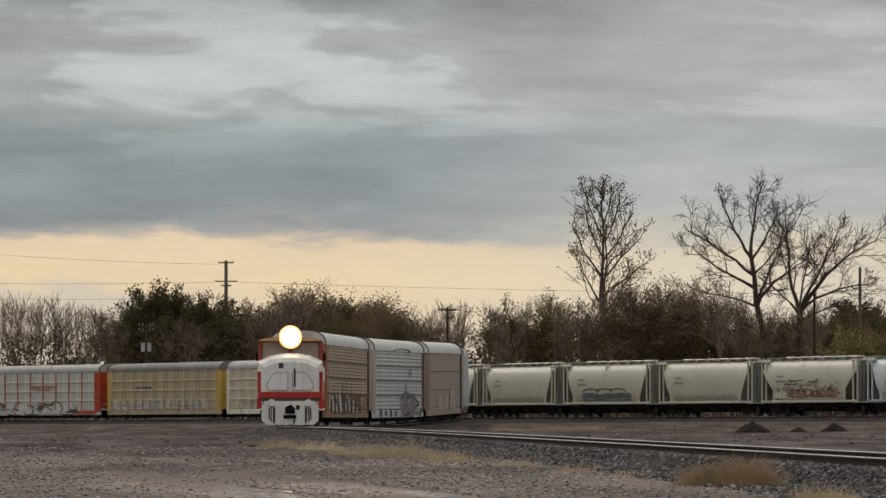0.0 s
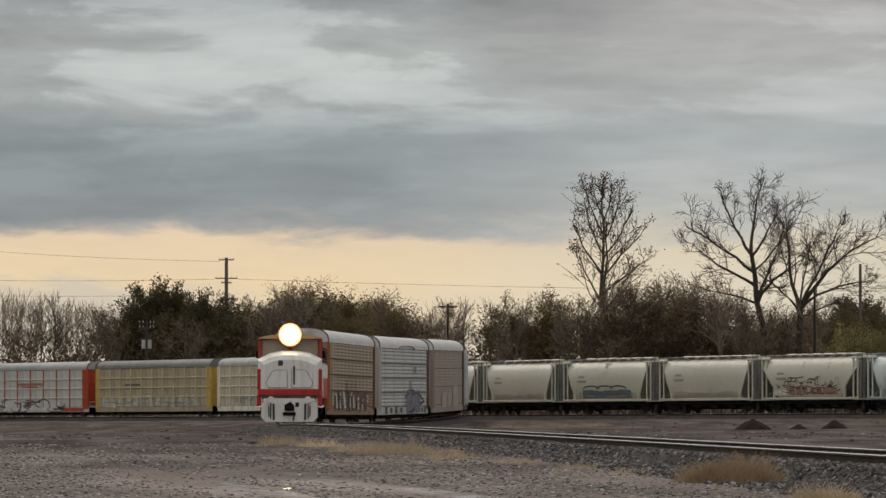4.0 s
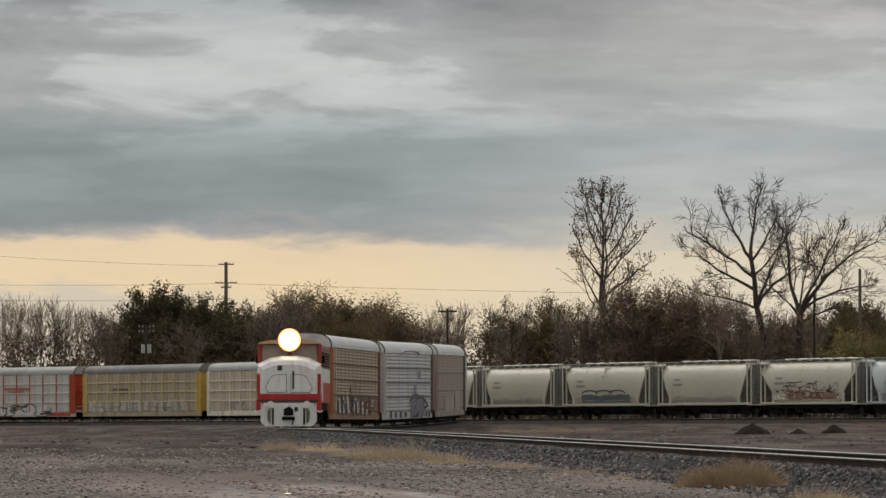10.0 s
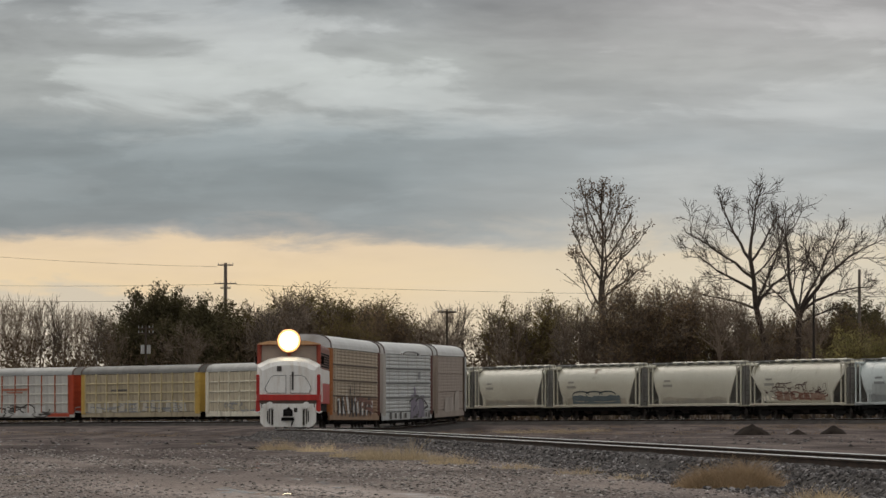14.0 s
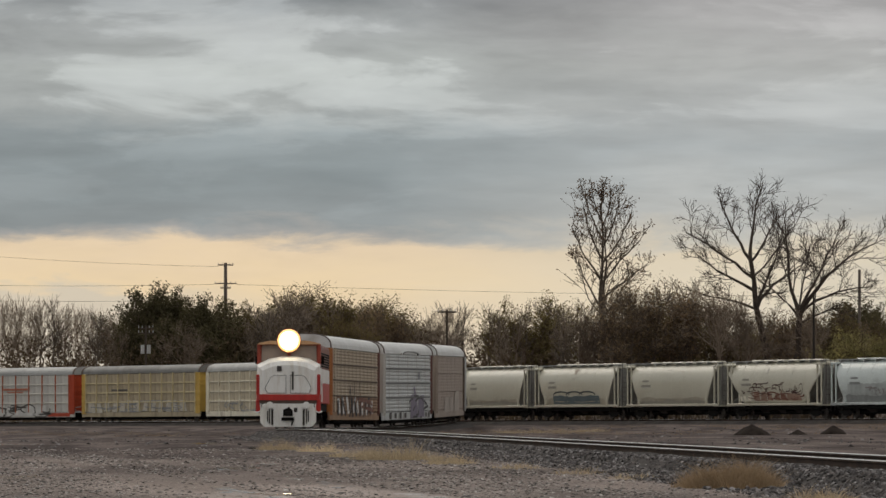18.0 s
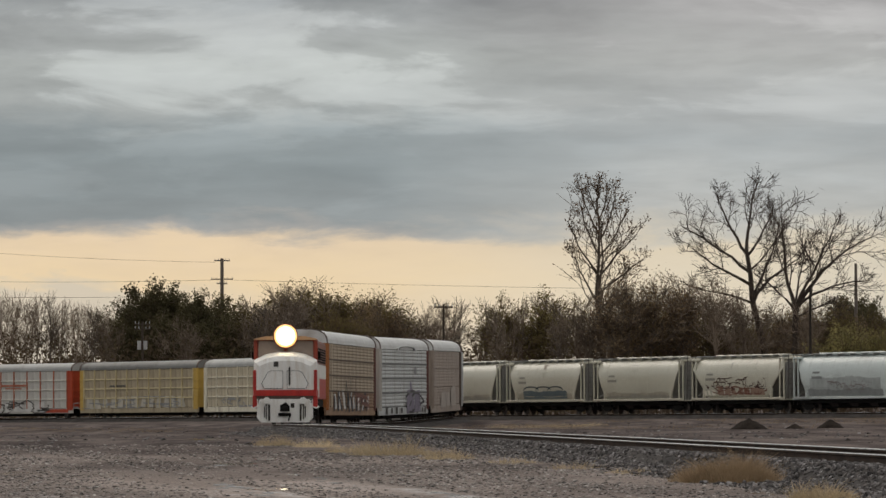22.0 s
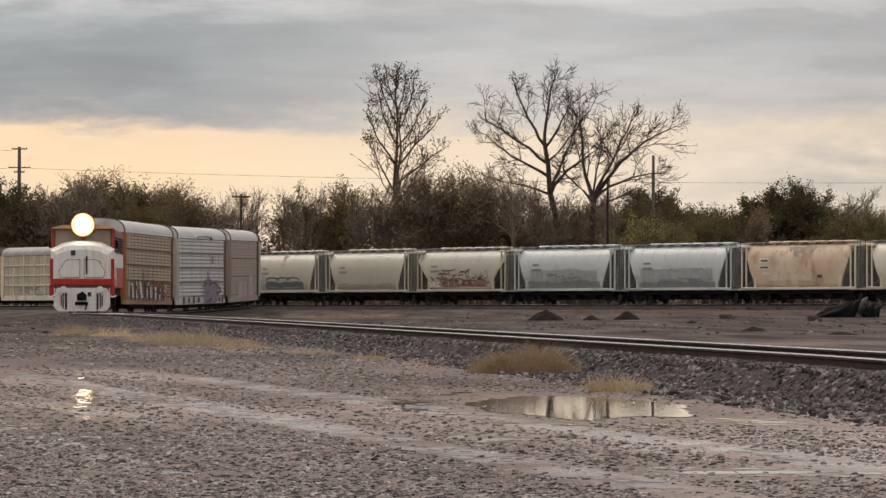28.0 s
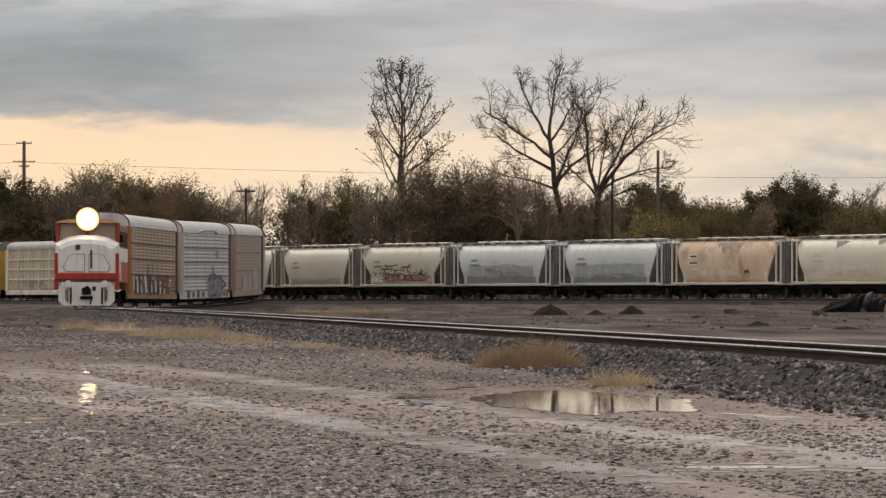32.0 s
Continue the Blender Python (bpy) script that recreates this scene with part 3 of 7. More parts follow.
def rack_materials():
    M["grime2"] = coat("dull_brown_flashing", (0.16, 0.12, 0.10), (0.11, 0.085, 0.07), 1.0, 0.8)
    M["louvre"] = coat("dull_brown_grey_panel", (0.58, 0.485, 0.36), (0.43, 0.345, 0.25), 0.5, 0.6, stretch=STREAK, dirt=(0.2, 0.15, 0.11))
    M["silver"] = coat("silvery_white_panel", (0.66, 0.68, 0.67), (0.54, 0.555, 0.545), 0.5, 0.5, 0.15, stretch=STREAK, dirt=(0.33, 0.29, 0.25))
    M["pinkgrey"] = coat("faded_brown_pink_panel", (0.43, 0.355, 0.295), (0.35, 0.285, 0.235), 0.5, 0.6, stretch=STREAK, dirt=(0.24, 0.19, 0.16))
    M["cream"] = coat("cream_white_panel", (0.82, 0.77, 0.62), (0.72, 0.66, 0.53), 0.5, 0.55, stretch=STREAK, dirt=(0.42, 0.36, 0.27))
    M["tan"] = coat("dusty_tan_panel", (0.47, 0.39, 0.26), (0.38, 0.31, 0.205), 0.5, 0.6, stretch=STREAK, dirt=(0.25, 0.2, 0.14))
    M["palewhite"] = coat("chalky_white_panel", (0.62, 0.60, 0.55), (0.52, 0.50, 0.46), 0.5, 0.55, stretch=STREAK, dirt=(0.45, 0.41, 0.36))
    M["orange"] = coat("orange_red_enamel", (0.50, 0.075, 0.03), (0.40, 0.06, 0.028), 0.8, 0.5, stretch=STREAK)
    M["rust_orange"] = coat("dull_orange_enamel", (0.50, 0.20, 0.06), (0.40, 0.15, 0.05), 0.8, 0.55, stretch=STREAK)
    M["yellow"] = coat("yellow_ochre_enamel", (0.62, 0.41, 0.10), (0.52, 0.34, 0.08), 0.8, 0.5, stretch=STREAK)
    M["rustpanel"] = coat("rusty_brown_panel", (0.40, 0.27, 0.17), (0.29, 0.175, 0.105), 0.6, 0.65, stretch=STREAK, dirt=(0.2, 0.13, 0.09))
    M["redbrown"] = coat("dark_red_brown_enamel", (0.20, 0.085, 0.065), (0.14, 0.06, 0.05), 0.8, 0.6, stretch=STREAK)
    M["brown"] = coat("dark_brown_sill", (0.12, 0.085, 0.06), (0.08, 0.06, 0.05), 0.8, 0.7)
    M["roofmid"] = coat("mid_grey_roof_sheet", (0.40, 0.40, 0.385), (0.33, 0.33, 0.315), 0.4, 0.5, 0.0, dirt=(0.28, 0.27, 0.25))
    M["roofgrey"] = coat("pale_grey_roof_sheet", (0.72, 0.72, 0.70), (0.62, 0.62, 0.60), 0.4, 0.45, 0.0, dirt=(0.50, 0.48, 0.44))
    M["rooftan"] = coat("dull_grey_roof_sheet", (0.20, 0.198, 0.185), (0.16, 0.155, 0.145), 0.4, 0.55, 0.0, dirt=(0.13, 0.12, 0.105))


rack_materials()
PITCH = 28.05
FIRST = 329.2 + PITCH / 2


def build_racks():
    spec = (
        ("brown-grey louvred auto rack car with orange end posts and graffiti", "louvre", "louvre", "rust_orange", "roofgrey", "rustpanel", 12, 4, False, 5, "tier"),
        ("silvery white corrugated auto rack car with a violet tag", "silver", "silver", "palewhite", "roofgrey", "silver", 5, 4, False, 4, "tier_grey"),
        ("faded pinkish brown auto rack car with pale graffiti", "pinkgrey", "pinkgrey", "pinkgrey", "roofgrey", "pinkgrey", 6, 3, False, 6, None),
        ("grey auto rack car on the curve", "silver", "silver", "silver", "roofgrey", "brown", 12, 2, True, 0, None),
        ("grey auto rack car on the curve", "silver", "silver", "yellow", "roofgrey", "brown", 12, 2, True, 0, None),
        ("tan auto rack car on the curve", "tan", "tan", "yellow", "rooftan", "brown", 12, 2, True, 0, None),
        ("white auto rack car on the curve", "palewhite", "palewhite", "orange", "roofgrey", "brown", 12, 2, True, 0, None),
        ("cream auto rack car with pale posts and square panels", "creamdark", "cream", "cream", "roofmid", "cream", 8, 4, True, 0, "cream"),
        ("dusty tan auto rack car with yellow end posts and pale graffiti", "tan", "yellowpost", "yellow", "rooftan", "tan", 10, 4, True, 0, "yellowpost"),
        ("chalky white auto rack car with orange posts and grey graffiti", "palewhite", "orangepost", "orange", "roofmid", "palewhite", 10, 4, True, 0, "chalk"),
    )
    M["creamdark"] = coat("dull_cream_panel", (0.58, 0.505, 0.36), (0.48, 0.41, 0.29), 0.5, 0.55, stretch=STREAK, dirt=(0.27, 0.22, 0.16))
    M["orangepost"] = coat("faded_orange_post", (0.46, 0.16, 0.09), (0.38, 0.13, 0.075), 0.8, 0.55)
    M["yellowpost"] = coat("pale_ochre_post", (0.66, 0.56, 0.33), (0.55, 0.46, 0.27), 0.8, 0.55)
    M["chalk"] = coat("pale_tier_strip", (0.74, 0.71, 0.63), (0.64, 0.61, 0.54), 0.8, 0.55)
    M["tier"] = coat("dark_tier_joint", (0.10, 0.07, 0.05), (0.14, 0.105, 0.075), 0.8, 0.8)
    M["tier_grey"] = coat("grey_tier_joint", (0.15, 0.15, 0.145), (0.20, 0.20, 0.195), 0.8, 0.7)
    made = []
    for k, (label, a, b, c, d, e, cols, rows, posts, ribs, trim) in enumerate(spec):
        made.append(auto_rack(label, M[a], M[b], M[c], M[d], M[e], cols, rows, FIRST + k * PITCH, posts, ribs, M[trim] if trim else None, (0.04, 0.045, 0.008)[k] if k < 3 else 0.02, M["redbrown"] if k in (0, 1) else M["brown"] if k == 2 else None, M["rustpanel"] if k == 0 else None, 0.045 if k < 3 else 0.055))
    # a pressed arch over the eave of the silvery car, with its dark joint
    for r0, r1, x, key, nm in ((0.98, 1.12, 1.64, "silver", "eave_arch"), (0.86, 0.98, 1.63, "tier_grey", "eave_joint")):
        n = 16
        arc = lambda r: [(4.6 * r * math.cos(j * math.pi / n), 4.68 + 0.24 * r * math.sin(j * math.pi / n) ** 0.6) for j in range(n + 1)]
        rim = arc(r1) + arc(r0)[::-1]
        part(nm, tidy(loft(B(), [[(1.52, 0.8 + y, z) for y, z in rim], [(x, 0.8 + y, z) for y, z in rim]])), M[key], made[1])
    # ribbed corner posts and a plain beige post on the louvred car
    for y, key, w in ((-10.6, "louvre", 0.35), (-12.0, "rustpanel", 0.2)):
        part("post", box(B(), 1.53, 1.60, y - w, y + w, 0.95, 4.7, 0.01), M[key], made[0])


build_racks()


# ---------------------------------------------------------------- covered hoppers
def shell_half(z):
    """Half width of the swollen hopper shell at a height."""
    k = (z - 2.75) / 1.7
    return 1.58 * math.sqrt(max(0.0, 1 - 0.62 * abs(k) ** 2.6)) if k > 0 else 1.58 * math.sqrt(max(0.0, 1 - 0.24 * abs(k) ** 2.0))


def hopper(label, shell, at, length=17.5, frame_m=None, hatch=6, kind="round"):
    car = thing("covered_hopper_car", label, "rail car", "hopper cars in the string")
    wheels = []
    fm = frame_m or shell
    bl = length - 1.3                       # over the end sills
    y0, y1 = -bl / 2, bl / 2
    hw, zb, zt = 1.55, 1.25, 4.35
    # the body's cross section swells; slope sheets cut it in below at the ends
    bm = B()
    rings = []
    def section(low):
        pts = []
        for k in range(11):
            z = low + (zt - low) * k / 10
            pts.append((shell_half(z), z))
        roof = [(hw * 0.93 * math.cos(q), zt + 0.16 * math.sin(q)) for q in (0.9, 1.57, 2.24)]
        left = [(-x, z) for x, z in reversed(pts)]
        return pts + roof + left
    if kind == "round":
        ends = ((y0 + 0.7, zt - 0.35), (y0 + 0.95, 3.5), (y0 + 1.45, 2.5), (y0 + 1.95, 1.65), (y0 + 2.15, zb))
    else:
        ends = ((y0 + 0.25, zt - 0.3), (y0 + 0.3, 3.55), (y0 + 1.35, 2.6), (y0 + 2.3, 1.75), (y0 + 2.75, zb))
    seq = [(y, z) for y, z in ends] + [(y, z) for y, z in ((-y, z) for y, z in reversed(ends))]
    for y, low in seq:
        rings.append([(x, y, z) for x, z in section(low)])
    smooth(part("body", tidy(loft(bm, rings)), shell, car))
    # grimy slope sheets under both ends, their shade also put into the grey
    for e in (-1, 1):
        strip = [[(sg * (shell_half(max(z, 1.3)) - 0.03), e * (-y + 0.012), z - 0.03) for sg in (-1, 1)] for y, z in ends]
        bm = B()
        vs = [[bm.verts.new(p) for p in r] for r in strip]
        for a, b in zip(vs, vs[1:]):
            bm.faces.new((a[0], a[1], b[1], b[0]))
        part("slope_sheet", tidy(bm), M["endgrey"], car, "grimy grey slope sheet with shade in its colour")
    seam = None
    for k in range(14):
        mm = pose(0, (k // 2 - 3) * (bl - 5.2) / 6, 0, 0, 0, 180 * (k % 2))
        if seam is None:
            zs = [1.35 + (zt - 1.4) * j / 10 for j in range(11)]
            line = [(shell_half(z) + 0.006, z) for z in zs]
            ring = line + [(x - 0.02, z) for x, z in line[::-1]]
            seam = part("weld_seam", tidy(loft(B(), [[(x, -0.03, z) for x, z in ring], [(x, 0.03, z) for x, z in ring]])), shell, car, "", mm)
        else:
            again(seam, car, mm)
    # end hood above the slope sheets, roof and running board
    part("roof", tidy(prism(B(), [(1.0, zt - 0.03), (0.95, zt + 0.08), (0.6, zt + 0.2), (-0.6, zt + 0.2), (-0.95, zt + 0.08), (-1.0, zt - 0.03)], y0 + 0.9, y1 - 0.9)), shell, car)
    wf = None
    for sg in (-1, 1):
        mm = pose(sg * 0.85, 0, zt + 0.25)
        if wf is None:
            bm = box(B(), -0.3, 0.3, y0 + 0.35, y1 - 0.35, 0, 0.05)
            for k in np.linspace(y0 + 0.9, y1 - 0.9, 9):
                box(bm, -0.28, 0.28, k - 0.03, k + 0.03, -0.2, 0)
            wf = part("running_board", bm, M["galv"], car, "", mm)
        else:
            again(wf, car, mm)
    hf = None
    for k in range(hatch):
        yy = (k - (hatch - 1) / 2) * (bl - 3.4) / hatch
        mm = pose(0, yy, zt + 0.18)
        if hf is None:
            hf = part("hatch_cover", box(B(), -0.3, 0.3, -0.75, 0.75, 0, 0.2, 0.05), shell, car, "", mm)
        else:
            again(hf, car, mm)
    # side sill, end platforms, end posts and braces
    sf = None
    for sg in (-1, 1):
        mm = pose(sg * (hw - 0.02), 0, 0)
        if sf is None:
            sf = part("side_sill", box(B(), -0.07, 0.07, y0 + 0.15, y1 - 0.15, 1.07, 1.26, 0.015), fm, car, "", mm)
        else:
            again(sf, car, mm)
    pf = None
    for e in (-1, 1):
        part("end_platform", box(B(), -hw, hw, min(e * bl / 2, e * (bl / 2 - 0.9)), max(e * bl / 2, e * (bl / 2 - 0.9)), 1.02, 1.14, 0.02), fm, car)
        for sg in (-1, 1):
            for q, r in ((0.15, 0.07), (0.8, 0.06)):
                mm = pose(sg * (hw - 0.08), e * (bl / 2 - q), 1.1)
                if pf is None:
                    pf = part("end_post", box(B(), -0.05, 0.05, -0.075, 0.075, 0, zt - 1.1 + 0.05, 0.01), fm, car, "", mm)
                else:
                    again(pf, car, mm)
            bm = B()
            for x in (-0.22, 0.22):
                rod(bm, (sg * 0.9 + x, e * (bl / 2 - 0.02), 0.6), (sg * 0.9 + x, e * (bl / 2 - 0.02), zt + 0.35), 0.022, n=4)
            for z in np.arange(0.7, zt + 0.2, 0.4):
                rod(bm, (sg * 0.9 - 0.22, e * (bl / 2 - 0.02), z), (sg * 0.9 + 0.22, e * (bl / 2 - 0.02), z), 0.018, n=4)
            part("ladder", bm, M["dimgrey"], car)
        ya, yb = sorted((e * (bl / 2 - 0.25), e * (bl / 2 - 0.4)))
        for sg in (-1, 1):
            xa, xb = sorted((sg * 0.62, sg * 1.18))
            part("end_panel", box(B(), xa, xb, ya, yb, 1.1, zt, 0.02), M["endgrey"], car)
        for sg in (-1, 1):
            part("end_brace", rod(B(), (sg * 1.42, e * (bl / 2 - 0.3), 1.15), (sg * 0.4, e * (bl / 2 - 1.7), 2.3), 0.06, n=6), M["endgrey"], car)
        for sg in (-1, 1):
            ya, yb = sorted((e * (bl / 2 - 2.0), e * (bl / 2 - 2.3)))
            part("gusset", box(B(), min(sg * 1.42, sg * 1.56), max(sg * 1.42, sg * 1.56), ya, yb, 1.25, 2.05, 0.01), fm, car)
        part("top_beam", box(B(), -hw, hw, min(e * (bl / 2 - 0.2), e * (bl / 2 - 0.9)), max(e * (bl / 2 - 0.2), e * (bl / 2 - 0.9)), zt - 0.1, zt + 0.06, 0.02), fm, car)
        part("brake_rod", rod(B(), (0.3, e * (bl / 2 - 0.6), 1.1), (0.3, e * (bl / 2 - 0.6), 2.6), 0.06), M["black"], car)
        part("coupler", box(box(B(), -0.09, 0.09, min(e * (bl / 2 - 0.5), e * (length / 2 - 0.02)), max(e * (bl / 2 - 0.5), e * (length / 2 - 0.02)), 0.78, 0.98, 0.03), -0.16, 0.16, e * (length / 2 - 0.17) - 0.14, e * (length / 2 - 0.17) + 0.14, 0.72, 1.02, 0.04), M["steel"], car)
        add_truck(car, e * (bl / 2 - 1.75), 1.78, wheels)
    part("center_sill", box(B(), -0.3, 0.3, y0, y1, 0.72, 1.1, 0.02), M["black"], car)
    # dark blocks added to stand in for the shade beneath the car
    part("brake_gear", box(box(B(), -1.25, 1.25, y0 + 0.6, y1 - 0.6, 0.74, 1.02, 0.03), -0.6, 0.6, y0 + 0.5, y1 - 0.5, 0.36, 0.62, 0.03), M["black"], car)
    # bays dark throughout: the underbody shade is put into their colour
    bay = None
    for k in (-1, 0, 1):
        mm = pose(0, k * (bl - 7.2) / 3, 0)
        if bay is None:
            q = (bl - 7.4) / 6
            bay = part("discharge_bay", tidy(loft(B(), [[(-1.35, -q, 1.3), (1.35, -q, 1.3), (1.35, q, 1.3), (-1.35, q, 1.3)], [(-0.55, -0.35, 0.42), (0.55, -0.35, 0.42), (0.55, 0.35, 0.42), (-0.55, 0.35, 0.42)]])), M["dimgrey"], car, "", mm)
        else:
            again(bay, car, mm)
    CARS.append((car, "yard", at, wheels, bl / 2 - 1.75))
    return car


def hopper_materials():
    soft = (1.0, 0.25, 0.8)
    M["h_cream"] = coat("cream_hopper_paint", (0.63, 0.595, 0.48), (0.54, 0.505, 0.40), 0.35, 0.26, stretch=soft, dirt=(0.50, 0.45, 0.36), spec=0.6)
    M["h_grey"] = coat("blue_grey_hopper_paint", (0.66, 0.71, 0.68), (0.56, 0.605, 0.58), 0.35, 0.26, stretch=soft, dirt=(0.30, 0.31, 0.30), spec=0.6)
    M["h_tan"] = coat("rust_stained_tan_hopper_paint", (0.80, 0.64, 0.46), (0.70, 0.52, 0.35), 0.5, 0.5, stretch=(1, 0.6, 0.6), dirt=(0.40, 0.25, 0.15))
    M["h_pale"] = coat("pale_cream_hopper_paint", (0.85, 0.79, 0.64), (0.77, 0.70, 0.56), 0.35, 0.26, stretch=soft, dirt=(0.52, 0.45, 0.35), spec=0.6)
    M["dimgrey"] = coat("dusty_grey_steel", (0.09, 0.08, 0.075), (0.055, 0.05, 0.046), 1.0, 0.8)
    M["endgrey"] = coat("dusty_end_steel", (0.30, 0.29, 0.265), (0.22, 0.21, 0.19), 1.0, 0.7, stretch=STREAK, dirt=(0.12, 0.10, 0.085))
    M["grime"] = coat("grimy_brown_steel", (0.04, 0.032, 0.027), (0.065, 0.053, 0.043), 1.0, 0.85, stretch=STREAK)


hopper_materials()


def build_hoppers():
    # places along the yard track at the end of the clip
    u0 = 67.3                               # where the tan car's near end stands
    spec = (
        ("pale cream covered hopper car with dark spill stains", "h_pale", 17.5, "h_pale"),
        ("tan covered hopper car streaked with rust", "h_tan", 17.5, "h_pale"),
        ("blue-grey covered hopper car", "h_grey", 17.5, "h_grey"),
        ("blue-grey covered hopper car with a faint dark tag", "h_grey", 17.6, "h_grey"),
        ("cream covered hopper car with red and brown graffiti", "h_cream", 16.5, "h_cream"),
        ("cream covered hopper car", "h_cream", 17.0, "h_cream"),
        ("cream covered hopper car with green outlined graffiti", "h_cream", 17.0, "h_cream"),
        ("cream covered hopper car with dark lettering blocks", "h_cream", 17.0, "h_cream"),
        ("cream covered hopper car", "h_cream", 17.0, "h_cream"),
        ("cream covered hopper car", "h_cream", 17.0, "h_cream"),
    )
    s = u0 - 17.5
    for label, m, length, f in spec:
        hopper(label, M[m], s + length / 2, length, M[f], 6, "angular" if "red and brown" in label else "round")
        s += length


build_hoppers()

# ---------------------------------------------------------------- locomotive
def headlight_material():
    """A lit lens: white in the middle, amber at the rim where its glare is painted in."""
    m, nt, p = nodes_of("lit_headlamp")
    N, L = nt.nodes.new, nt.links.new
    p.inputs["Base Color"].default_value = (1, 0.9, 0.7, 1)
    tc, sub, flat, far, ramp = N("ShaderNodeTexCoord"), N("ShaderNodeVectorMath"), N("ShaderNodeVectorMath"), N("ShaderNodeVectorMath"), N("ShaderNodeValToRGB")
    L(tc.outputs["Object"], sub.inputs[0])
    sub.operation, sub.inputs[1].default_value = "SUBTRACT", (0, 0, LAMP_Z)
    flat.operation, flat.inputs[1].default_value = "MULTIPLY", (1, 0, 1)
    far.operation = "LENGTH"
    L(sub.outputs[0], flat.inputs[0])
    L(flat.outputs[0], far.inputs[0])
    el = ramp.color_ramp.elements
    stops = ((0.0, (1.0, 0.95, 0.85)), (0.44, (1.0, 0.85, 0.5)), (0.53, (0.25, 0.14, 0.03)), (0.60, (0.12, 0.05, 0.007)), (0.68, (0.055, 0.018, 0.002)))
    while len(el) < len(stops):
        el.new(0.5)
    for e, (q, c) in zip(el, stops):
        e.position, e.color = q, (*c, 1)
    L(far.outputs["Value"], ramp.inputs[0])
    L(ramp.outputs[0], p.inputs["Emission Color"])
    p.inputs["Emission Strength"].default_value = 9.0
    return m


LAMP_Z = 4.87


def locomotive():
    eng = thing("locomotive", "white and red cab locomotive with its warm headlight lit", "locomotive")
    wheels = []
    hw, y0, y1 = 1.66, -9.3, 11.0
    def shell(z_from, z_to, w, ya, yb, bev=0.03):
        return box(B(), -w, w, ya, yb, z_from, z_to, bev)
    part("underframe", shell(0.95, 1.45, 1.5, -10.2, 11.0), M["black"], eng)
    part("fuel_tank", shell(0.35, 1.0, 1.35, -2.6, 2.6, 0.12), M["black"], eng)
    part("lower_side", shell(1.4, 2.55, hw, y0, y1), M["red"], eng, "faded red lower side panels")
    part("side_band", shell(2.55, 3.35, hw + 0.004, y0, y1), M["white"], eng, "white side band")
    part("upper_side", shell(3.35, 4.5, hw, y0 + 0.55, y1), M["maroon"], eng, "brown red upper side with grilles")
    # side grilles and doors
    g = None
    for sg in (-1, 1):
        for k in range(9):
            mm = pose(sg * (hw + 0.012), -5.0 + k * 1.75, 3.45)
            if g is None:
                bm = B()
                for j in range(6):
                    box(bm, -0.012, 0.012, -0.7, 0.7, j * 0.14, j * 0.14 + 0.09)
                g = part("grille", bm, M["black"], eng, "", mm)
            else:
                again(g, eng, mm)
        part("cab_side_window", box(B(), min(sg * hw, sg * (hw + 0.015)), max(sg * hw, sg * (hw + 0.015)), -8.6, -7.0, 3.5, 4.3, 0.004), M["glass"], eng)
        part("cab_door", box(B(), min(sg * hw, sg * (hw + 0.03)), max(sg * hw, sg * (hw + 0.03)), -6.6, -5.9, 1.5, 3.4, 0.01), M["white"], eng)
    # roof
    out = [(hw, 4.5), (hw * 0.97, 4.64), (hw * 0.72, 4.82), (0, 4.88), (-hw * 0.72, 4.82), (-hw * 0.97, 4.64), (-hw, 4.5)]
    part("roof", tidy(prism(B(), out, y0 + 0.6, y1)), M["maroon"], eng)
    # nose: rounded, wider at the waist
    def nose_ring(y, w, z_low, z_top, crown):
        return [(-w, y, z_low), (w, y, z_low), (w, y, z_top), (w * 0.62, y, z_top + crown * 0.75), (w * 0.25, y, z_top + crown), (-w * 0.25, y, z_top + crown), (-w * 0.62, y, z_top + crown * 0.75), (-w, y, z_top)]
    part("nose", tidy(loft(B(), [nose_ring(-10.75, 1.42, 1.86, 3.2, 0.3), nose_ring(-10.6, 1.6, 1.84, 3.38, 0.36), nose_ring(-10.1, 1.73, 1.82, 3.5, 0.42), nose_ring(-9.0, 1.74, 1.82, 3.6, 0.44)])), M["white"], eng, "white rounded nose")
    part("nose_stripe", tidy(loft(B(), [nose_ring(-10.84, 1.55, 1.58, 1.9, 0.0), nose_ring(-10.65, 1.72, 1.58, 1.9, 0.0), nose_ring(-10.0, 1.78, 1.58, 1.9, 0.0), nose_ring(-9.0, 1.78, 1.58, 1.9, 0)])), M["red"], eng, "red stripe round the nose")
    # dark brown box stands in for the shade behind the pilot top
    part("nose_recess", box(B(), -1.6, 1.6, -10.7, -9.4, 1.3, 1.6, 0.02), M["grime2"], eng, "brown block painted as the shaded recess under the nose")
    # raised panels and door on the nose
    for sg in (-1, 1):
        bm = B()
        pts = [(0.12, 1.98), (1.15, 1.98), (1.28, 2.25), (0.95, 2.85), (0.75, 2.95), (0.12, 2.95)]
        loft(bm, [[(sg * x, -10.79, z) for x, z in pts], [(sg * x, -10.72, z) for x, z in pts]])
        panel = part("nose_panel", tidy(bm), M["white"], eng)
        for (xa, za), (xb, zb) in zip(pts, pts[1:] + pts[:1]):
            part("panel_seam", rod(B(), (sg * xa, -10.79, za), (sg * xb, -10.79, zb), 0.016, n=4), M["dimgrey"], panel)
        part("nose_edge", box(B(), min(sg * 1.5, sg * 1.76), max(sg * 1.5, sg * 1.76), -10.62, -10.3, 1.86, 3.0, 0.03), M["red"], eng)
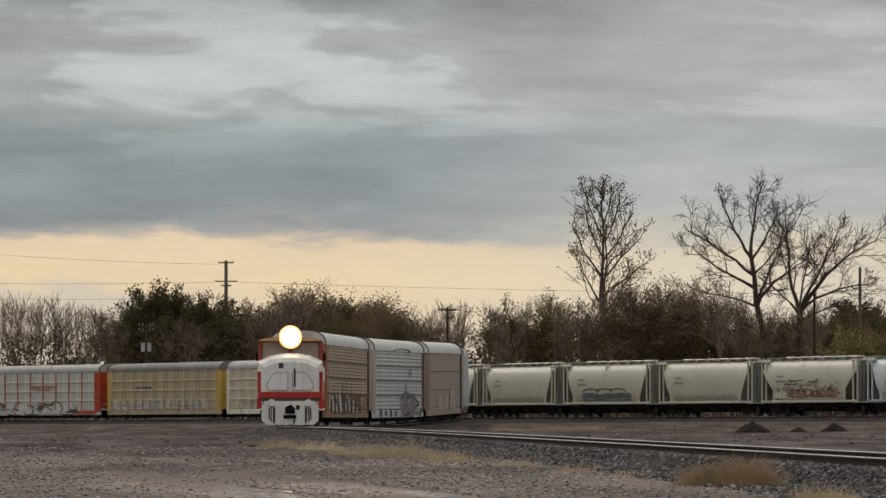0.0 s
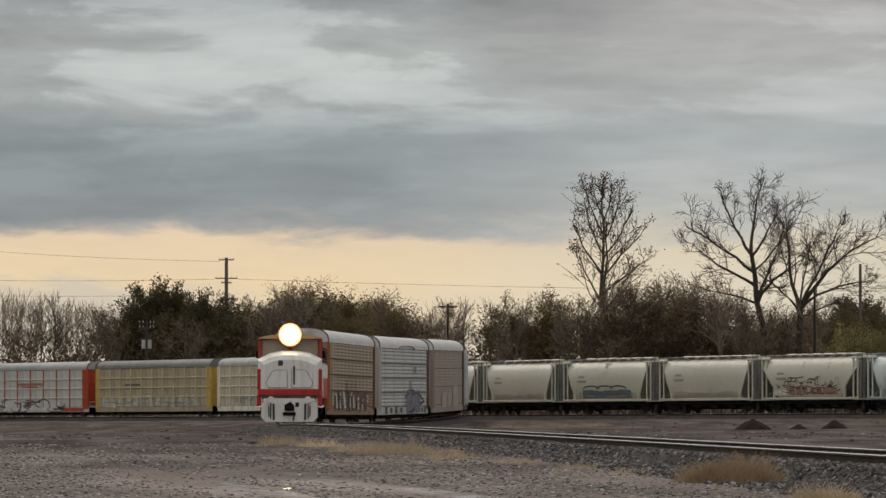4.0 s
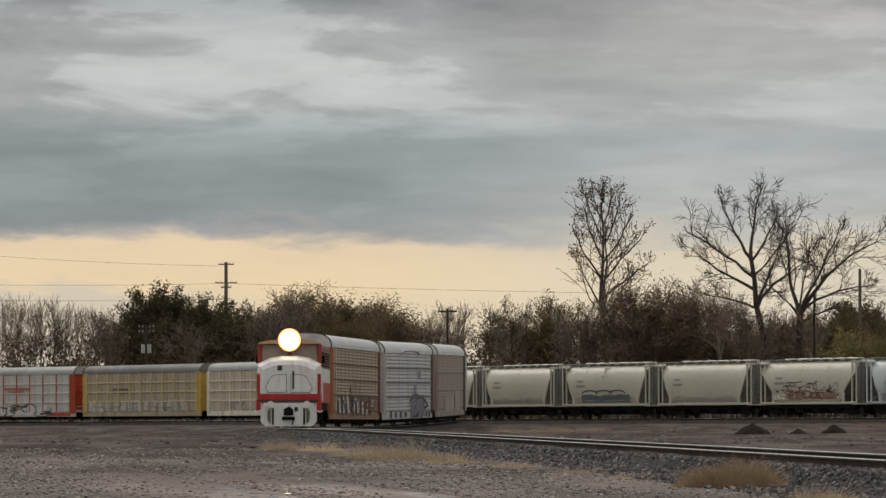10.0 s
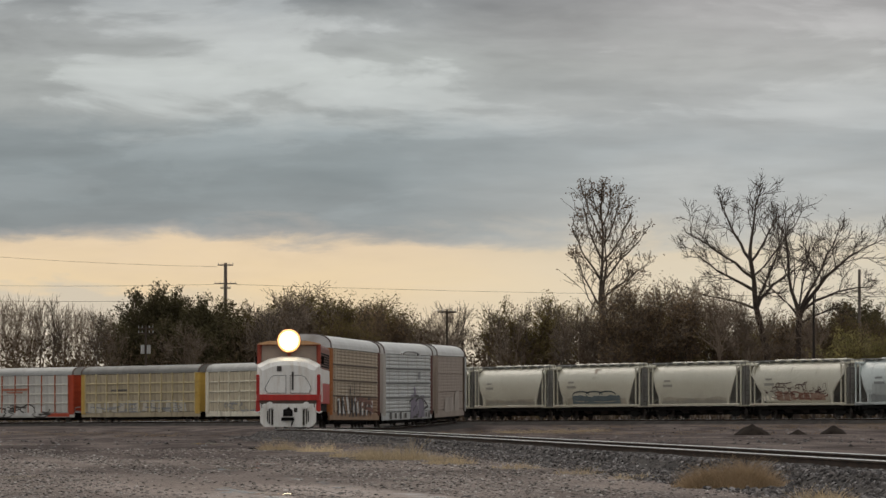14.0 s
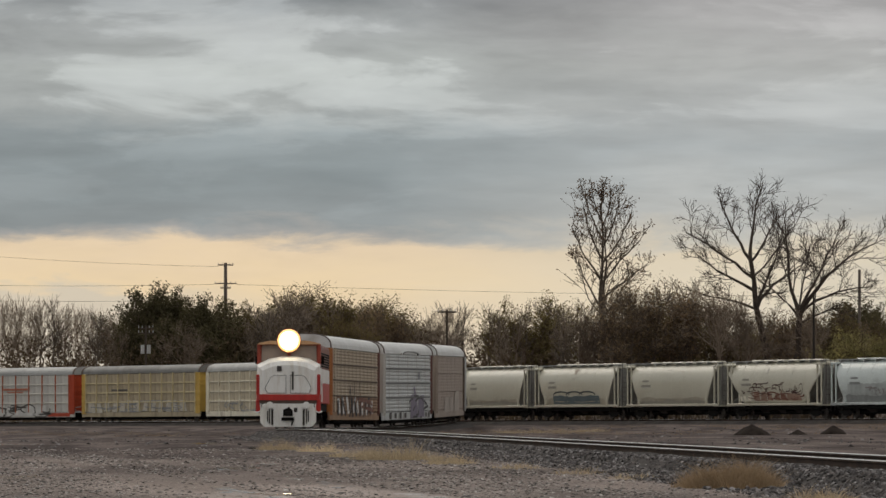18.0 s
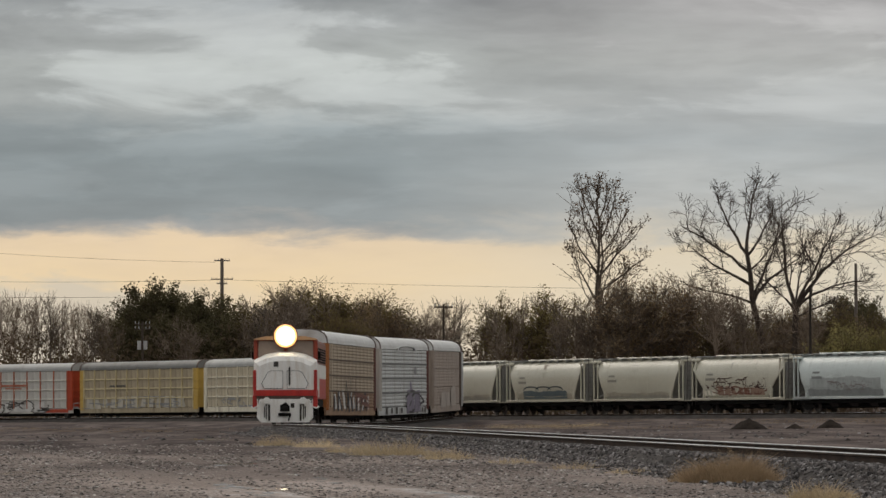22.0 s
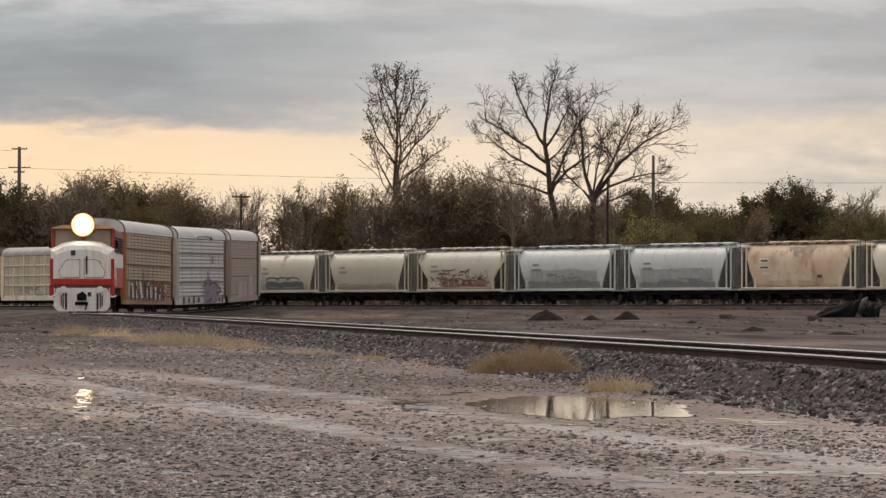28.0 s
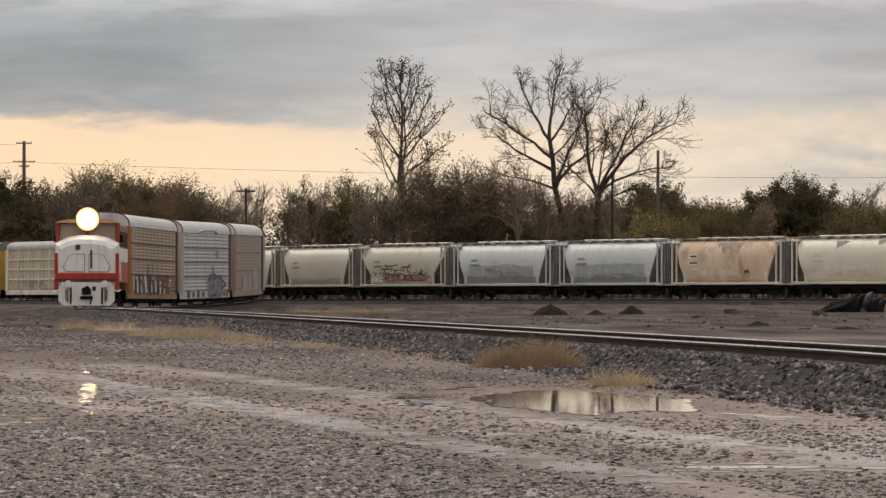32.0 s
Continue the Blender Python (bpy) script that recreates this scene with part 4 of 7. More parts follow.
    part("nose_door", box(B(), 0.2, 0.3, -10.83, -10.7, 2.15, 3.15, 0.01), M["dimgrey"], eng, "dark door edge with hinges")
    part("number_light", box(B(), -0.62, -0.36, -10.8, -10.5, 3.18, 3.46, 0.02), M["dimgrey"], eng)
    # cab front with windscreen
    part("cab_front", tidy(loft(B(), [[(-1.72, -9.35, 3.3), (1.72, -9.35, 3.3), (1.66, -9.2, 4.66), (1.2, -9.15, 4.78), (-1.2, -9.15, 4.78), (-1.66, -9.2, 4.66)], [(-1.66, -8.6, 3.3), (1.66, -8.6, 3.3), (1.62, -8.6, 4.68), (1.2, -8.6, 4.84), (-1.2, -8.6, 4.84), (-1.62, -8.6, 4.68)]])), M["cabred"], eng, "dull red cab front")
    for sg in (-1, 1):
        bm = B()
        pts = [(0.10, 3.98), (0.75, 3.95), (1.52, 3.62), (1.50, 4.60), (0.10, 4.66)]
        loft(bm, [[(sg * x, -9.40 + 0.13 * (z - 3.4), z) for x, z in pts], [(sg * x, -9.3 + 0.13 * (z - 3.4), z) for x, z in pts]])
        part("windscreen", tidy(bm), M["glass"], eng)
        part("cab_pillar", box(B(), min(sg * 1.56, sg * 1.76), max(sg * 1.56, sg * 1.76), -9.45, -9.2, 3.35, 4.68, 0.03), M["cabred"], eng)
    part("roof_visor", tidy(prism(B(), [(-1.74, 4.66), (1.74, 4.66), (1.70, 4.72), (1.1, 4.86), (-1.1, 4.86), (-1.70, 4.72)], -9.6, -9.0)), M["amberwhite"], eng, "pale orange roof edge")
    # lamp built oversize so that lens and rim take in its glare
    n = 24
    ring = lambda y, r: [(r * math.cos(k * math.tau / n), y, LAMP_Z + r * math.sin(k * math.tau / n)) for k in range(n)]
    hl = part("headlight_housing", tidy(loft(B(), [ring(-9.0, 0.5), ring(-9.58, 0.68), ring(-9.62, 0.68)])), M["maroon"], eng)
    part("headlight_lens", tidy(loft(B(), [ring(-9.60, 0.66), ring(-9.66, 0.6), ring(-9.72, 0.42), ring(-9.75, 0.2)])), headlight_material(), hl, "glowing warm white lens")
    # pilot with chamfered lower corners, crown-shaped coupler opening and hoses
    face = [(-1.28, 0.12), (1.28, 0.12), (1.5, 0.36), (1.5, 1.4), (-1.5, 1.4), (-1.5, 0.36)]
    part("pilot", tidy(loft(B(), [[(x, -10.95, z) for x, z in face], [(x * 1.03, -10.6, z) for x, z in face]])), M["white"], eng, "white snow pilot")
    crown = [(-0.26, 0.72), (0.26, 0.72), (0.26, 1.02), (0.14, 1.12), (0.05, 1.22), (-0.08, 1.14), (-0.26, 1.06)]
    part("coupler_pocket", tidy(loft(B(), [[(x, -11.0, z) for x, z in crown], [(x, -10.9, z) for x, z in crown]])), M["black"], eng)
    part("coupler", box(box(B(), -0.13, 0.13, -11.35, -10.8, 0.78, 0.96, 0.03), -0.18, 0.18, -11.45, -11.15, 0.74, 1.0, 0.05), M["black"], eng)
    part("uncoupling_bar", box(B(), -0.36, 0.34, -11.06, -10.94, 0.46, 0.64, 0.02), M["black"], eng)
    part("hand_rail", rod(rod(B(), (-1.4, -11.0, 1.36), (-1.4, -11.0, 0.95), 0.03), (1.4, -11.0, 1.36), (1.4, -11.0, 0.95), 0.03), M["white"], eng)
    bm = B()
    hose = [(0.28, 0.62), (0.27, 0.45), (0.22, 0.3), (0.2, 0.2)]
    for (xa, za), (xb, zb) in zip(hose, hose[1:]):
        rod(bm, (xa, -11.02, za), (xb, -11.02, zb), 0.04)
    part("brake_hose", bm, M["black"], eng)
    for x, z, w, h in ((-1.42, 1.3, 0.05, 0.12), (1.42, 1.3, 0.05, 0.12), (0.42, 1.05, 0.1, 0.12)):
        part("pilot_slot", box(B(), x - w, x + w, -10.97, -10.93, z - h, z + h, 0.01), M["grime"], eng)
    for sg in (-1, 1):
        part("step_box", rod(B(), (sg * 1.0, -11.12, 1.32), (sg * 1.0, -10.9, 1.32), 0.19, 0.19, 12), M["white"], eng, "rounded white buffer")
        bm = B()
        for k, zt, zb, r in ((0.86, 1.1, 0.22, 0.055), (1.02, 1.12, 0.3, 0.03), (1.12, 1.0, 0.4, 0.03)):
            rod(bm, (sg * k, -10.98, zb), (sg * k, -10.98, zt), r)
        part("air_hose", bm, M["grime"], eng)
        part("corner_rail", rod(rod(B(), (sg * 1.5, -10.95, 0.98), (sg * 1.72, -10.85, 0.9), 0.04), (sg * 1.72, -10.85, 0.9), (sg * 1.86, -10.7, 0.98), 0.04), M["white"], eng)
        part("corner_step", box(B(), min(sg * 1.52, sg * 1.78), max(sg * 1.52, sg * 1.78), -10.7, -10.1, 0.9, 1.6, 0.03), M["red"], eng)
    for sg in (-1, 1):
        part("handrail", rod(rod(B(), (sg * 1.72, -6.8, 1.5), (sg * 1.72, -6.8, 3.3), 0.03), (sg * 1.72, -5.7, 1.5), (sg * 1.72, -5.7, 3.3), 0.03), M["white"], eng)
        part("side_step", box(B(), min(sg * 1.4, sg * 1.7), max(sg * 1.4, sg * 1.7), -6.7, -5.8, 0.5, 1.42, 0.03), M["black"], eng)
        part("sand_box", box(B(), min(sg * 1.66, sg * 1.78), max(sg * 1.66, sg * 1.78), -9.0, -8.2, 2.6, 3.3, 0.03), M["white"], eng)
        part("mirror", box(B(), min(sg * 1.72, sg * 1.9), max(sg * 1.72, sg * 1.9), -8.5, -8.46, 3.6, 4.0, 0.01), M["black"], eng)
    part("rear_coupler", box(B(), -0.12, 0.12, 10.9, 11.5, 0.78, 0.98, 0.03), M["steel"], eng)
    for e in (-1, 1):
        add_truck(eng, e * 7.0, 2.7, wheels)
    part("horn", rod(rod(B(), (0.5, -8.2, 5.0), (0.5, -8.7, 5.05), 0.05, 0.11, 10), (0.5, -8.3, 4.8), (0.5, -8.3, 5.01), 0.04), M["steel"], eng)
    for k, yy in enumerate((1.5, 4.5, 7.5)):
        part("roof_fan", rod(B(), (0, yy, 4.86), (0, yy, 5.0), 0.62, 0.6, 16), M["black"], eng)
    CARS.append((eng, "main", 329.2 - 0.8 - 11.2, wheels, 7.0))


locomotive()

# ---------------------------------------------------------------- poles and wires
def pole(name, label, x, y, height, r, arms, material, group=""):
    p = thing(name, label, "pole", group, pose(x, y, ground_z(x, y) - 0.2))
    part("shaft", rod(B(), (0, 0, 0), (0, 0, height), r, r * 0.65, 10), material, p)
    for z, half, _ in arms:
        a = part("crossarm", box(B(), -half, half, -0.07, 0.07, z - 0.08, z + 0.08, 0.01), material, p)
        for k in (-1, -0.5, 0.5, 1):
            part("insulator", rod(B(), (k * half * 0.92, 0, z + 0.06), (k * half * 0.92, 0, z + 0.3), 0.05, 0.03, 6), M["galv"], a)
    return p


def at_view(px, y):
    """Sideways place of something seen that far round, at the distance y."""
    return (px - 784) / 10500 * y


tower = pole("utility_pole", "tall weathered transmission pole with two crossarms", at_view(399, 800), 800, 21.6, 0.34, ((21.3, 1.05, 0), (18.8, 1.5, 0), (18.2, 0.7, 0)), M["wood_grey"])
pole("utility_pole", "short wooden utility pole with a single crossarm", at_view(791, 600), 600, 11.8, 0.16, ((11.5, 0.95, 0),), M["wood"])
tp = pole("utility_pole", "wooden pole with crossarms and two pale transformers", at_view(258, 612), 612, 10.5, 0.16, ((10.2, 0.8, 0), (9.7, 0.8, 0)), M["wood"])
for k in (-0.32, 0.32):
    part("transformer", rod(B(), (k, -0.2, 7.6), (k, -0.2, 8.5), 0.2, 0.2, 10), M["galv"], tp)
pole("steel_pole", "plain grey steel pole behind the trees", at_view(1521, 700), 700, 18.0, 0.26, (), M["wood_grey"])
pole("utility_pole", "dark bare wooden pole beside a leafless tree", at_view(1440, 590), 590, 13.2, 0.16, (), M["wood_dark"])


def wire(a, b, sag, label="thin dark overhead wire"):
    bm = B()
    a, b = Vector(a), Vector(b)
    pts = [a.lerp(b, k / 16) - Vector((0, 0, sag * 4 * (k / 16) * (1 - k / 16))) for k in range(17)]
    ring = [[p + Vector((0, 0.02 * math.cos(k * math.tau / 3), 0.02 * math.sin(k * math.tau / 3))) for k in range(3)] for p in pts]
    o = part("wire", tidy(loft(bm, ring)), M["black"], tower, label)
    o.matrix_parent_inverse = tower.matrix_world.inverted()


tx = at_view(399, 800)
wire((tx - 1.0, 800, 19.5), (tx - 64.0, 852, 25.0), 0.8)
wire((tx - 1.5, 800, 17.1), (tx - 64.0, 852, 18.8), 0.5)
wire((tx - 0.7, 800, 15.0), (tx - 64.0, 852, 16.6), 0.5)
wire((tx + 1.5, 800, 17.1), (tx + 115.0, 770, 15.0), 0.6)

# ---------------------------------------------------------------- trees
def tube(V, F, pts, radii, n):
    base = len(V)
    for k, (p, r) in enumerate(zip(pts, radii)):
        d = (pts[min(k + 1, len(pts) - 1)] - pts[max(k - 1, 0)]).normalized()
        u = d.orthogonal().normalized()
        v = d.cross(u)
        for j in range(n):
            a = j * math.tau / n
            V.append(p + (u * math.cos(a) + v * math.sin(a)) * r)
    for k in range(len(pts) - 1):
        for j in range(n):
            a, b = base + k * n + j, base + k * n + (j + 1) % n
            F.append((a, b, b + n, a + n))


def grow(skins, tips, rng, p, d, length, r, level, spec):
    """One limb and what grows from it. spec: levels, limbs per level, spread, lift, shrink, thinnest radius, bole."""
    levels, limbs, spread, lift, shrink, thin, bole, fork, bend = spec
    segs = 4 if level < levels - 1 else 3
    pts, radii, q, w = [p], [r], p.copy(), d.copy()
    end_r = max(thin * 0.6, r * (0.5 if level else 0.68))
    bend = bend if level else 0.1
    for k in range(segs):
        w = (w + Vector((rng.uniform(-1, 1), rng.uniform(-1, 1), rng.uniform(-0.6, 0.8))) * bend + Vector((0, 0, lift * 0.12))).normalized()
        q = q + w * (length / segs)
        pts.append(q.copy())
        radii.append(r + (end_r - r) * (k + 1) / segs)
    tube(*skins[0 if level < 2 else 1], pts, radii, 7 if level == 0 else 5 if level == 1 else 3)
    if level >= levels:
        tips.append((pts[-1], w))
        tips.append((pts[1], w))
        return
    count = limbs[min(level, len(limbs) - 1)]
    first = rng.uniform(0, math.tau)
    for k in range(count):
        f = 0.35 + 0.65 * (k + rng.random() * 0.8) / count if level else fork + (1 - fork) * (k + rng.random() * 0.5) / count
        f = min(f, 1.0)
        i = min(int(f * segs), segs - 1)
        at = pts[i].lerp(pts[i + 1], f * segs - i)
        side = Matrix.Rotation(first + k * 2.4 + rng.uniform(-0.5, 0.5), 3, w) @ w.orthogonal().normalized()
        tilt = spread * rng.uniform(0.6, 1.25)
        nd = (w * math.cos(tilt) + side * math.sin(tilt)).normalized()
        rr = radii[i] * rng.uniform(0.5, 0.74)
        grow(skins, tips, rng, at, nd, length / (1 if level else bole) * shrink * rng.uniform(0.75, 1.15), max(rr, thin), level + 1, spec)
    grow(skins, tips, rng, pts[-1], w, length / (1 if level else bole) * shrink, max(end_r, thin), level + 1, spec)


def sprays(V, F, tips, rng, per, size, spread, slim):
    """Small flat leaves, or twigs where slim is small, about the tips."""
    for p, w in tips:
        for k in range(per):
            c = p + Vector((rng.gauss(0, spread), rng.gauss(0, spread), rng.gauss(0, spread * 0.8)))
            u = (Vector((rng.gauss(0, 1), rng.gauss(0, 1), rng.gauss(0, 1))) + w * (1.5 if slim < 0.2 else 0)).normalized()
            v = u.orthogonal().normalized()
            s = size * rng.uniform(0.5, 1.3)
            b = len(V)
            V += [c - u * s, c + v * s * slim, c + u * s, c - v * s * slim]
            F.append((b, b + 1, b + 2, b + 3))


def tree(label, seed, height, spec, bark, leaf=None, per=0, size=0.15, spread=0.4, trunk=0.35, stems=1, lean=0.0, group="", name="tree", widen=1.0, bole=1.0, thin=0.03, twigs=0, splay=0.12, fork=0.5, bend=0.2):
    rng = random.Random(seed)
    skins, tips = (([], []), ([], [])), []
    levels = spec[0]
    total = sum(spec[4] ** k for k in range(levels + 1))
    for s in range(stems):
        d = Vector((lean + (rng.uniform(-splay, splay) if stems > 1 else 0), rng.uniform(-0.1, 0.1), 1)).normalized()
        grow(skins, tips, rng, Vector(((s - (stems - 1) / 2) * 0.7, 0, -0.3)), d, height / total * bole, trunk * (1 - 0.2 * s), 0, (*spec, thin, bole, fork, bend))
    if twigs:
        sprays(*skins[1], tips, rng, twigs, 0.55, 0.3, 0.06)
    top = max(v.z for s in skins for v in s[0])
    k = height / top
    sc = lambda v: Vector((v.x * k * widen, v.y * k * widen, v.z * k))
    t = thing(name, label, "tree", group)
    for nm, (V, F) in zip(("trunk", "crown"), skins):
        me = bpy.data.meshes.new(nm)
        me.from_pydata([sc(v) for v in V], [], F)
        me.materials.append(bark)
        o = new(nm, me)
        o.parent = t
    if per:
        V, F = [], []
        sprays(V, F, [(sc(p), w) for p, w in tips], rng, per, size, spread, 0.5)
        me = bpy.data.meshes.new("foliage")
        me.from_pydata(V, [], F)
        me.materials.append(leaf)
        o = new("foliage", me)
        o.parent = t
    t["tall"] = float(height)
    return t


def leaf_coat(name, a, b):
    m = coat(name, a, b, 0.6, 0.85, bump=0, fine=4.0, spread=0.12, vary=0.25, spec=0.1)
    nt = m.node_tree
    p = nt.nodes["Principled BSDF"]
    tr, ad, out = nt.nodes.new("ShaderNodeBsdfTranslucent"), nt.nodes.new("ShaderNodeMixShader"), nt.nodes["Material Output"]
    nt.links.new(p.inputs["Base Color"].links[0].from_socket, tr.inputs[0])
    ad.inputs[0].default_value = 0.3
    nt.links.new(p.outputs[0], ad.inputs[1])
    nt.links.new(tr.outputs[0], ad.inputs[2])
    nt.links.new(ad.outputs[0], out.inputs[0])
    return m


M["bark"] = coat("grey_brown_bark", (0.115, 0.08, 0.06), (0.165, 0.12, 0.09), 1.5, 0.95, vary=0.2)
M["bark_dark"] = coat("dark_trunk_bark", (0.055, 0.042, 0.034), (0.085, 0.064, 0.05), 1.5, 0.95)
M["bark_mid"] = coat("dull_twig_bark", (0.17, 0.135, 0.105), (0.12, 0.095, 0.073), 1.5, 0.95, vary=0.25)
M["bark_pale"] = coat("pale_twig_bark", (0.28, 0.217, 0.163), (0.18, 0.138, 0.104), 1.5, 0.95, vary=0.25)
M["leaf_brown"] = leaf_coat("dry_brown_leaves", (0.32, 0.222, 0.13), (0.215, 0.152, 0.092))
M["leaf_rust"] = leaf_coat("withered_rust_leaves", (0.27, 0.175, 0.115), (0.19, 0.125, 0.085))
# darker leaf copies for the wood's foot, with its shade in the colour
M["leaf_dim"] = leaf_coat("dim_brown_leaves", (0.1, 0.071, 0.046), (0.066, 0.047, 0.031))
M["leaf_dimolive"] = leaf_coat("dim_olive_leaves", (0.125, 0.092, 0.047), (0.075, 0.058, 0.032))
M["leaf_olive"] = leaf_coat("olive_leaves", (0.235, 0.185, 0.083), (0.15, 0.12, 0.056))
M["leaf_dark"] = leaf_coat("dark_green_leaves", (0.115, 0.098, 0.05), (0.075, 0.066, 0.036))
M["leaf_green"] = leaf_coat("autumn_green_leaves", (0.31, 0.26, 0.10), (0.17, 0.15, 0.065))


def place(t, x, y, turn=0.0, scale=1.0):
    t.matrix_world = pose(x, y, ground_z(x, y) - 0.1, 0, 0, turn) @ Matrix.Scale(scale, 4)


def limbed_tree(label, seed, trunk_len, lean, radius, limbs, spec, bark, leaf=None, per=0, group="tall trees", top_r=0.35, twigs=0):
    """A tall tree whose great limbs are given: height on the trunk, lean and final lean in degrees (plus: towards +X), length, thickness."""
    rng = random.Random(seed)
    skins, tips = (([], []), ([], [])), []
    def bough(p, a0, a1, depth, length, r0, r1, n, sides, skin):
        pts, radii, q = [p.copy()], [r0], p.copy()
        for k in range(n):
            a = radians(a0 + (a1 - a0) * (k + 0.5) / n + rng.uniform(-9, 9) * (n > 5))
            q = q + Vector((math.sin(a), depth + rng.uniform(-0.15, 0.15), math.cos(a))).normalized() * (length / n)
            pts.append(q.copy())
            radii.append(r0 + (r1 - r0) * ((k + 1) / n) ** 0.8)
        tube(*skins[skin], pts, radii, sides)
        return pts, radii
    trunk, tr = bough(Vector((0, 0, -0.3)), lean * 0.6, lean * 1.4, 0.0, trunk_len, radius, radius * top_r, 7, 8, 0)
    full = (*spec, 0.033, 1.0, 0.5, 0.36)
    def offshoots(pts, radii, count, length, lo):
        for k in range(count):
            f = lo + (1 - lo) * (k + rng.random()) / count
            i = min(int(f * (len(pts) - 1)), len(pts) - 2)
            w = (pts[i + 1] - pts[i]).normalized()
            side = Matrix.Rotation(k * 2.4 + rng.uniform(-0.6, 0.6), 3, w) @ w.orthogonal().normalized()
            side = (side + Vector((0, 0, 0.35))).normalized()
            t = rng.uniform(0.55, 0.95)
            grow(skins, tips, rng, pts[i].lerp(pts[i + 1], f * (len(pts) - 1) - i), (w * math.cos(t) + side * math.sin(t)).normalized(), length * rng.uniform(0.6, 1.2) * (1.15 - 0.5 * f), max(0.05, radii[i] * 0.5), 2, full)
    for z, a0, a1, length, r in limbs:
        i = min(int(z / trunk_len * 7), 6)
        p = trunk[i].lerp(trunk[i + 1], z / trunk_len * 7 - i)
        pts, radii = bough(p, a0, a1, rng.uniform(-0.35, 0.35), length, r, 0.05, 7, 6, 0)
        offshoots(pts, radii, 2 + int(length * 0.62), length * 0.3, 0.22)
    if top_r < 0.3:
        offshoots(trunk, tr, 8, trunk_len * 0.1, 0.55)
    if twigs:
        sprays(*skins[1], tips, rng, twigs, 0.4, 0.25, 0.06)
    t = thing("tree", label, "tree", group)
    for nm, (V, F) in zip(("trunk", "crown"), skins):
        me = bpy.data.meshes.new(nm)
        me.from_pydata(V, [], F)
        me.materials.append(bark)
        new(nm, me).parent = t
    if per:
        V, F = [], []
        sprays(V, F, tips, rng, per, 0.15, 0.22, 0.5)
        me = bpy.data.meshes.new("foliage")
        me.from_pydata(V, [], F)
        me.materials.append(leaf)
        new("foliage", me).parent = t
    return t


# the three tall trees behind the hopper string
TWIG = (4, (2, 2, 3, 3), 0.72, 0.14, 0.72)
t1 = limbed_tree("tall upright tree with a few brown leaves remaining", 12, 23.5, 0.6, 0.40,
                 ((12.5, -40, -14, 5.6, 0.13), (15.5, -44, -16, 6.5, 0.13), (17.5, -36, -8, 6.0, 0.12), (19.5, -32, -6, 5.2, 0.1), (21.5, -24, -2, 4.0, 0.08), (11.0, 34, 34, 6.0, 0.14), (13.0, 46, 52, 6.7, 0.14), (15.0, 42, 44, 6.4, 0.13),
                  (17.0, 36, 24, 6.0, 0.12), (19.0, 30, 8, 5.6, 0.11), (21.0, 22, 4, 4.3, 0.09), (7.0, -5, 2, 14.5, 0.26), (22.5, 6, 2, 3.4, 0.08)),
                 (4, (2, 2, 2, 2), 0.68, 0.2, 0.72), M["bark_mid"], M["leaf_rust"], 1, top_r=0.2)
place(t1, at_view(1070, 640), 640, 0, 1.03)
t2 = limbed_tree("tall leafless spreading tree with a dark forked trunk", 24, 18.6, -6.0, 0.54,
                 ((12.9, 28, 66, 8.0, 0.27), (13.4, 32, 18, 8.5, 0.2), (12.8, -62, -78, 6.2, 0.16), (14.8, -62, -50, 8.2, 0.2), (16.2, -48, -60, 9.0, 0.2), (18.2, -34, -12, 8.0, 0.2), (18.5, 4, 12, 8.2, 0.22), (18.0, 38, 24, 6.2, 0.17), (16.4, 52, 34, 6.0, 0.14)),
                 TWIG, M["bark_dark"], top_r=0.4, twigs=1)
place(t2, at_view(1374, 640), 640, 0, 1.0)
t3 = limbed_tree("tall leafless tree with long curved limbs", 35, 12.2, 1.5, 0.44,
                 ((11.8, -14, 6, 11.0, 0.26), (12.0, 28, 62, 11.5, 0.3), (12.0, 50, 96, 8.2, 0.2), (11.4, -34, -60, 6.4, 0.17), (12.0, 22, 26, 10.0, 0.22), (11.8, 4, 12, 8.0, 0.15), (10.8, 60, 78, 5.0, 0.13)),
                 TWIG, M["bark_dark"], top_r=0.7, twigs=1)
place(t3, at_view(1404, 640), 636)

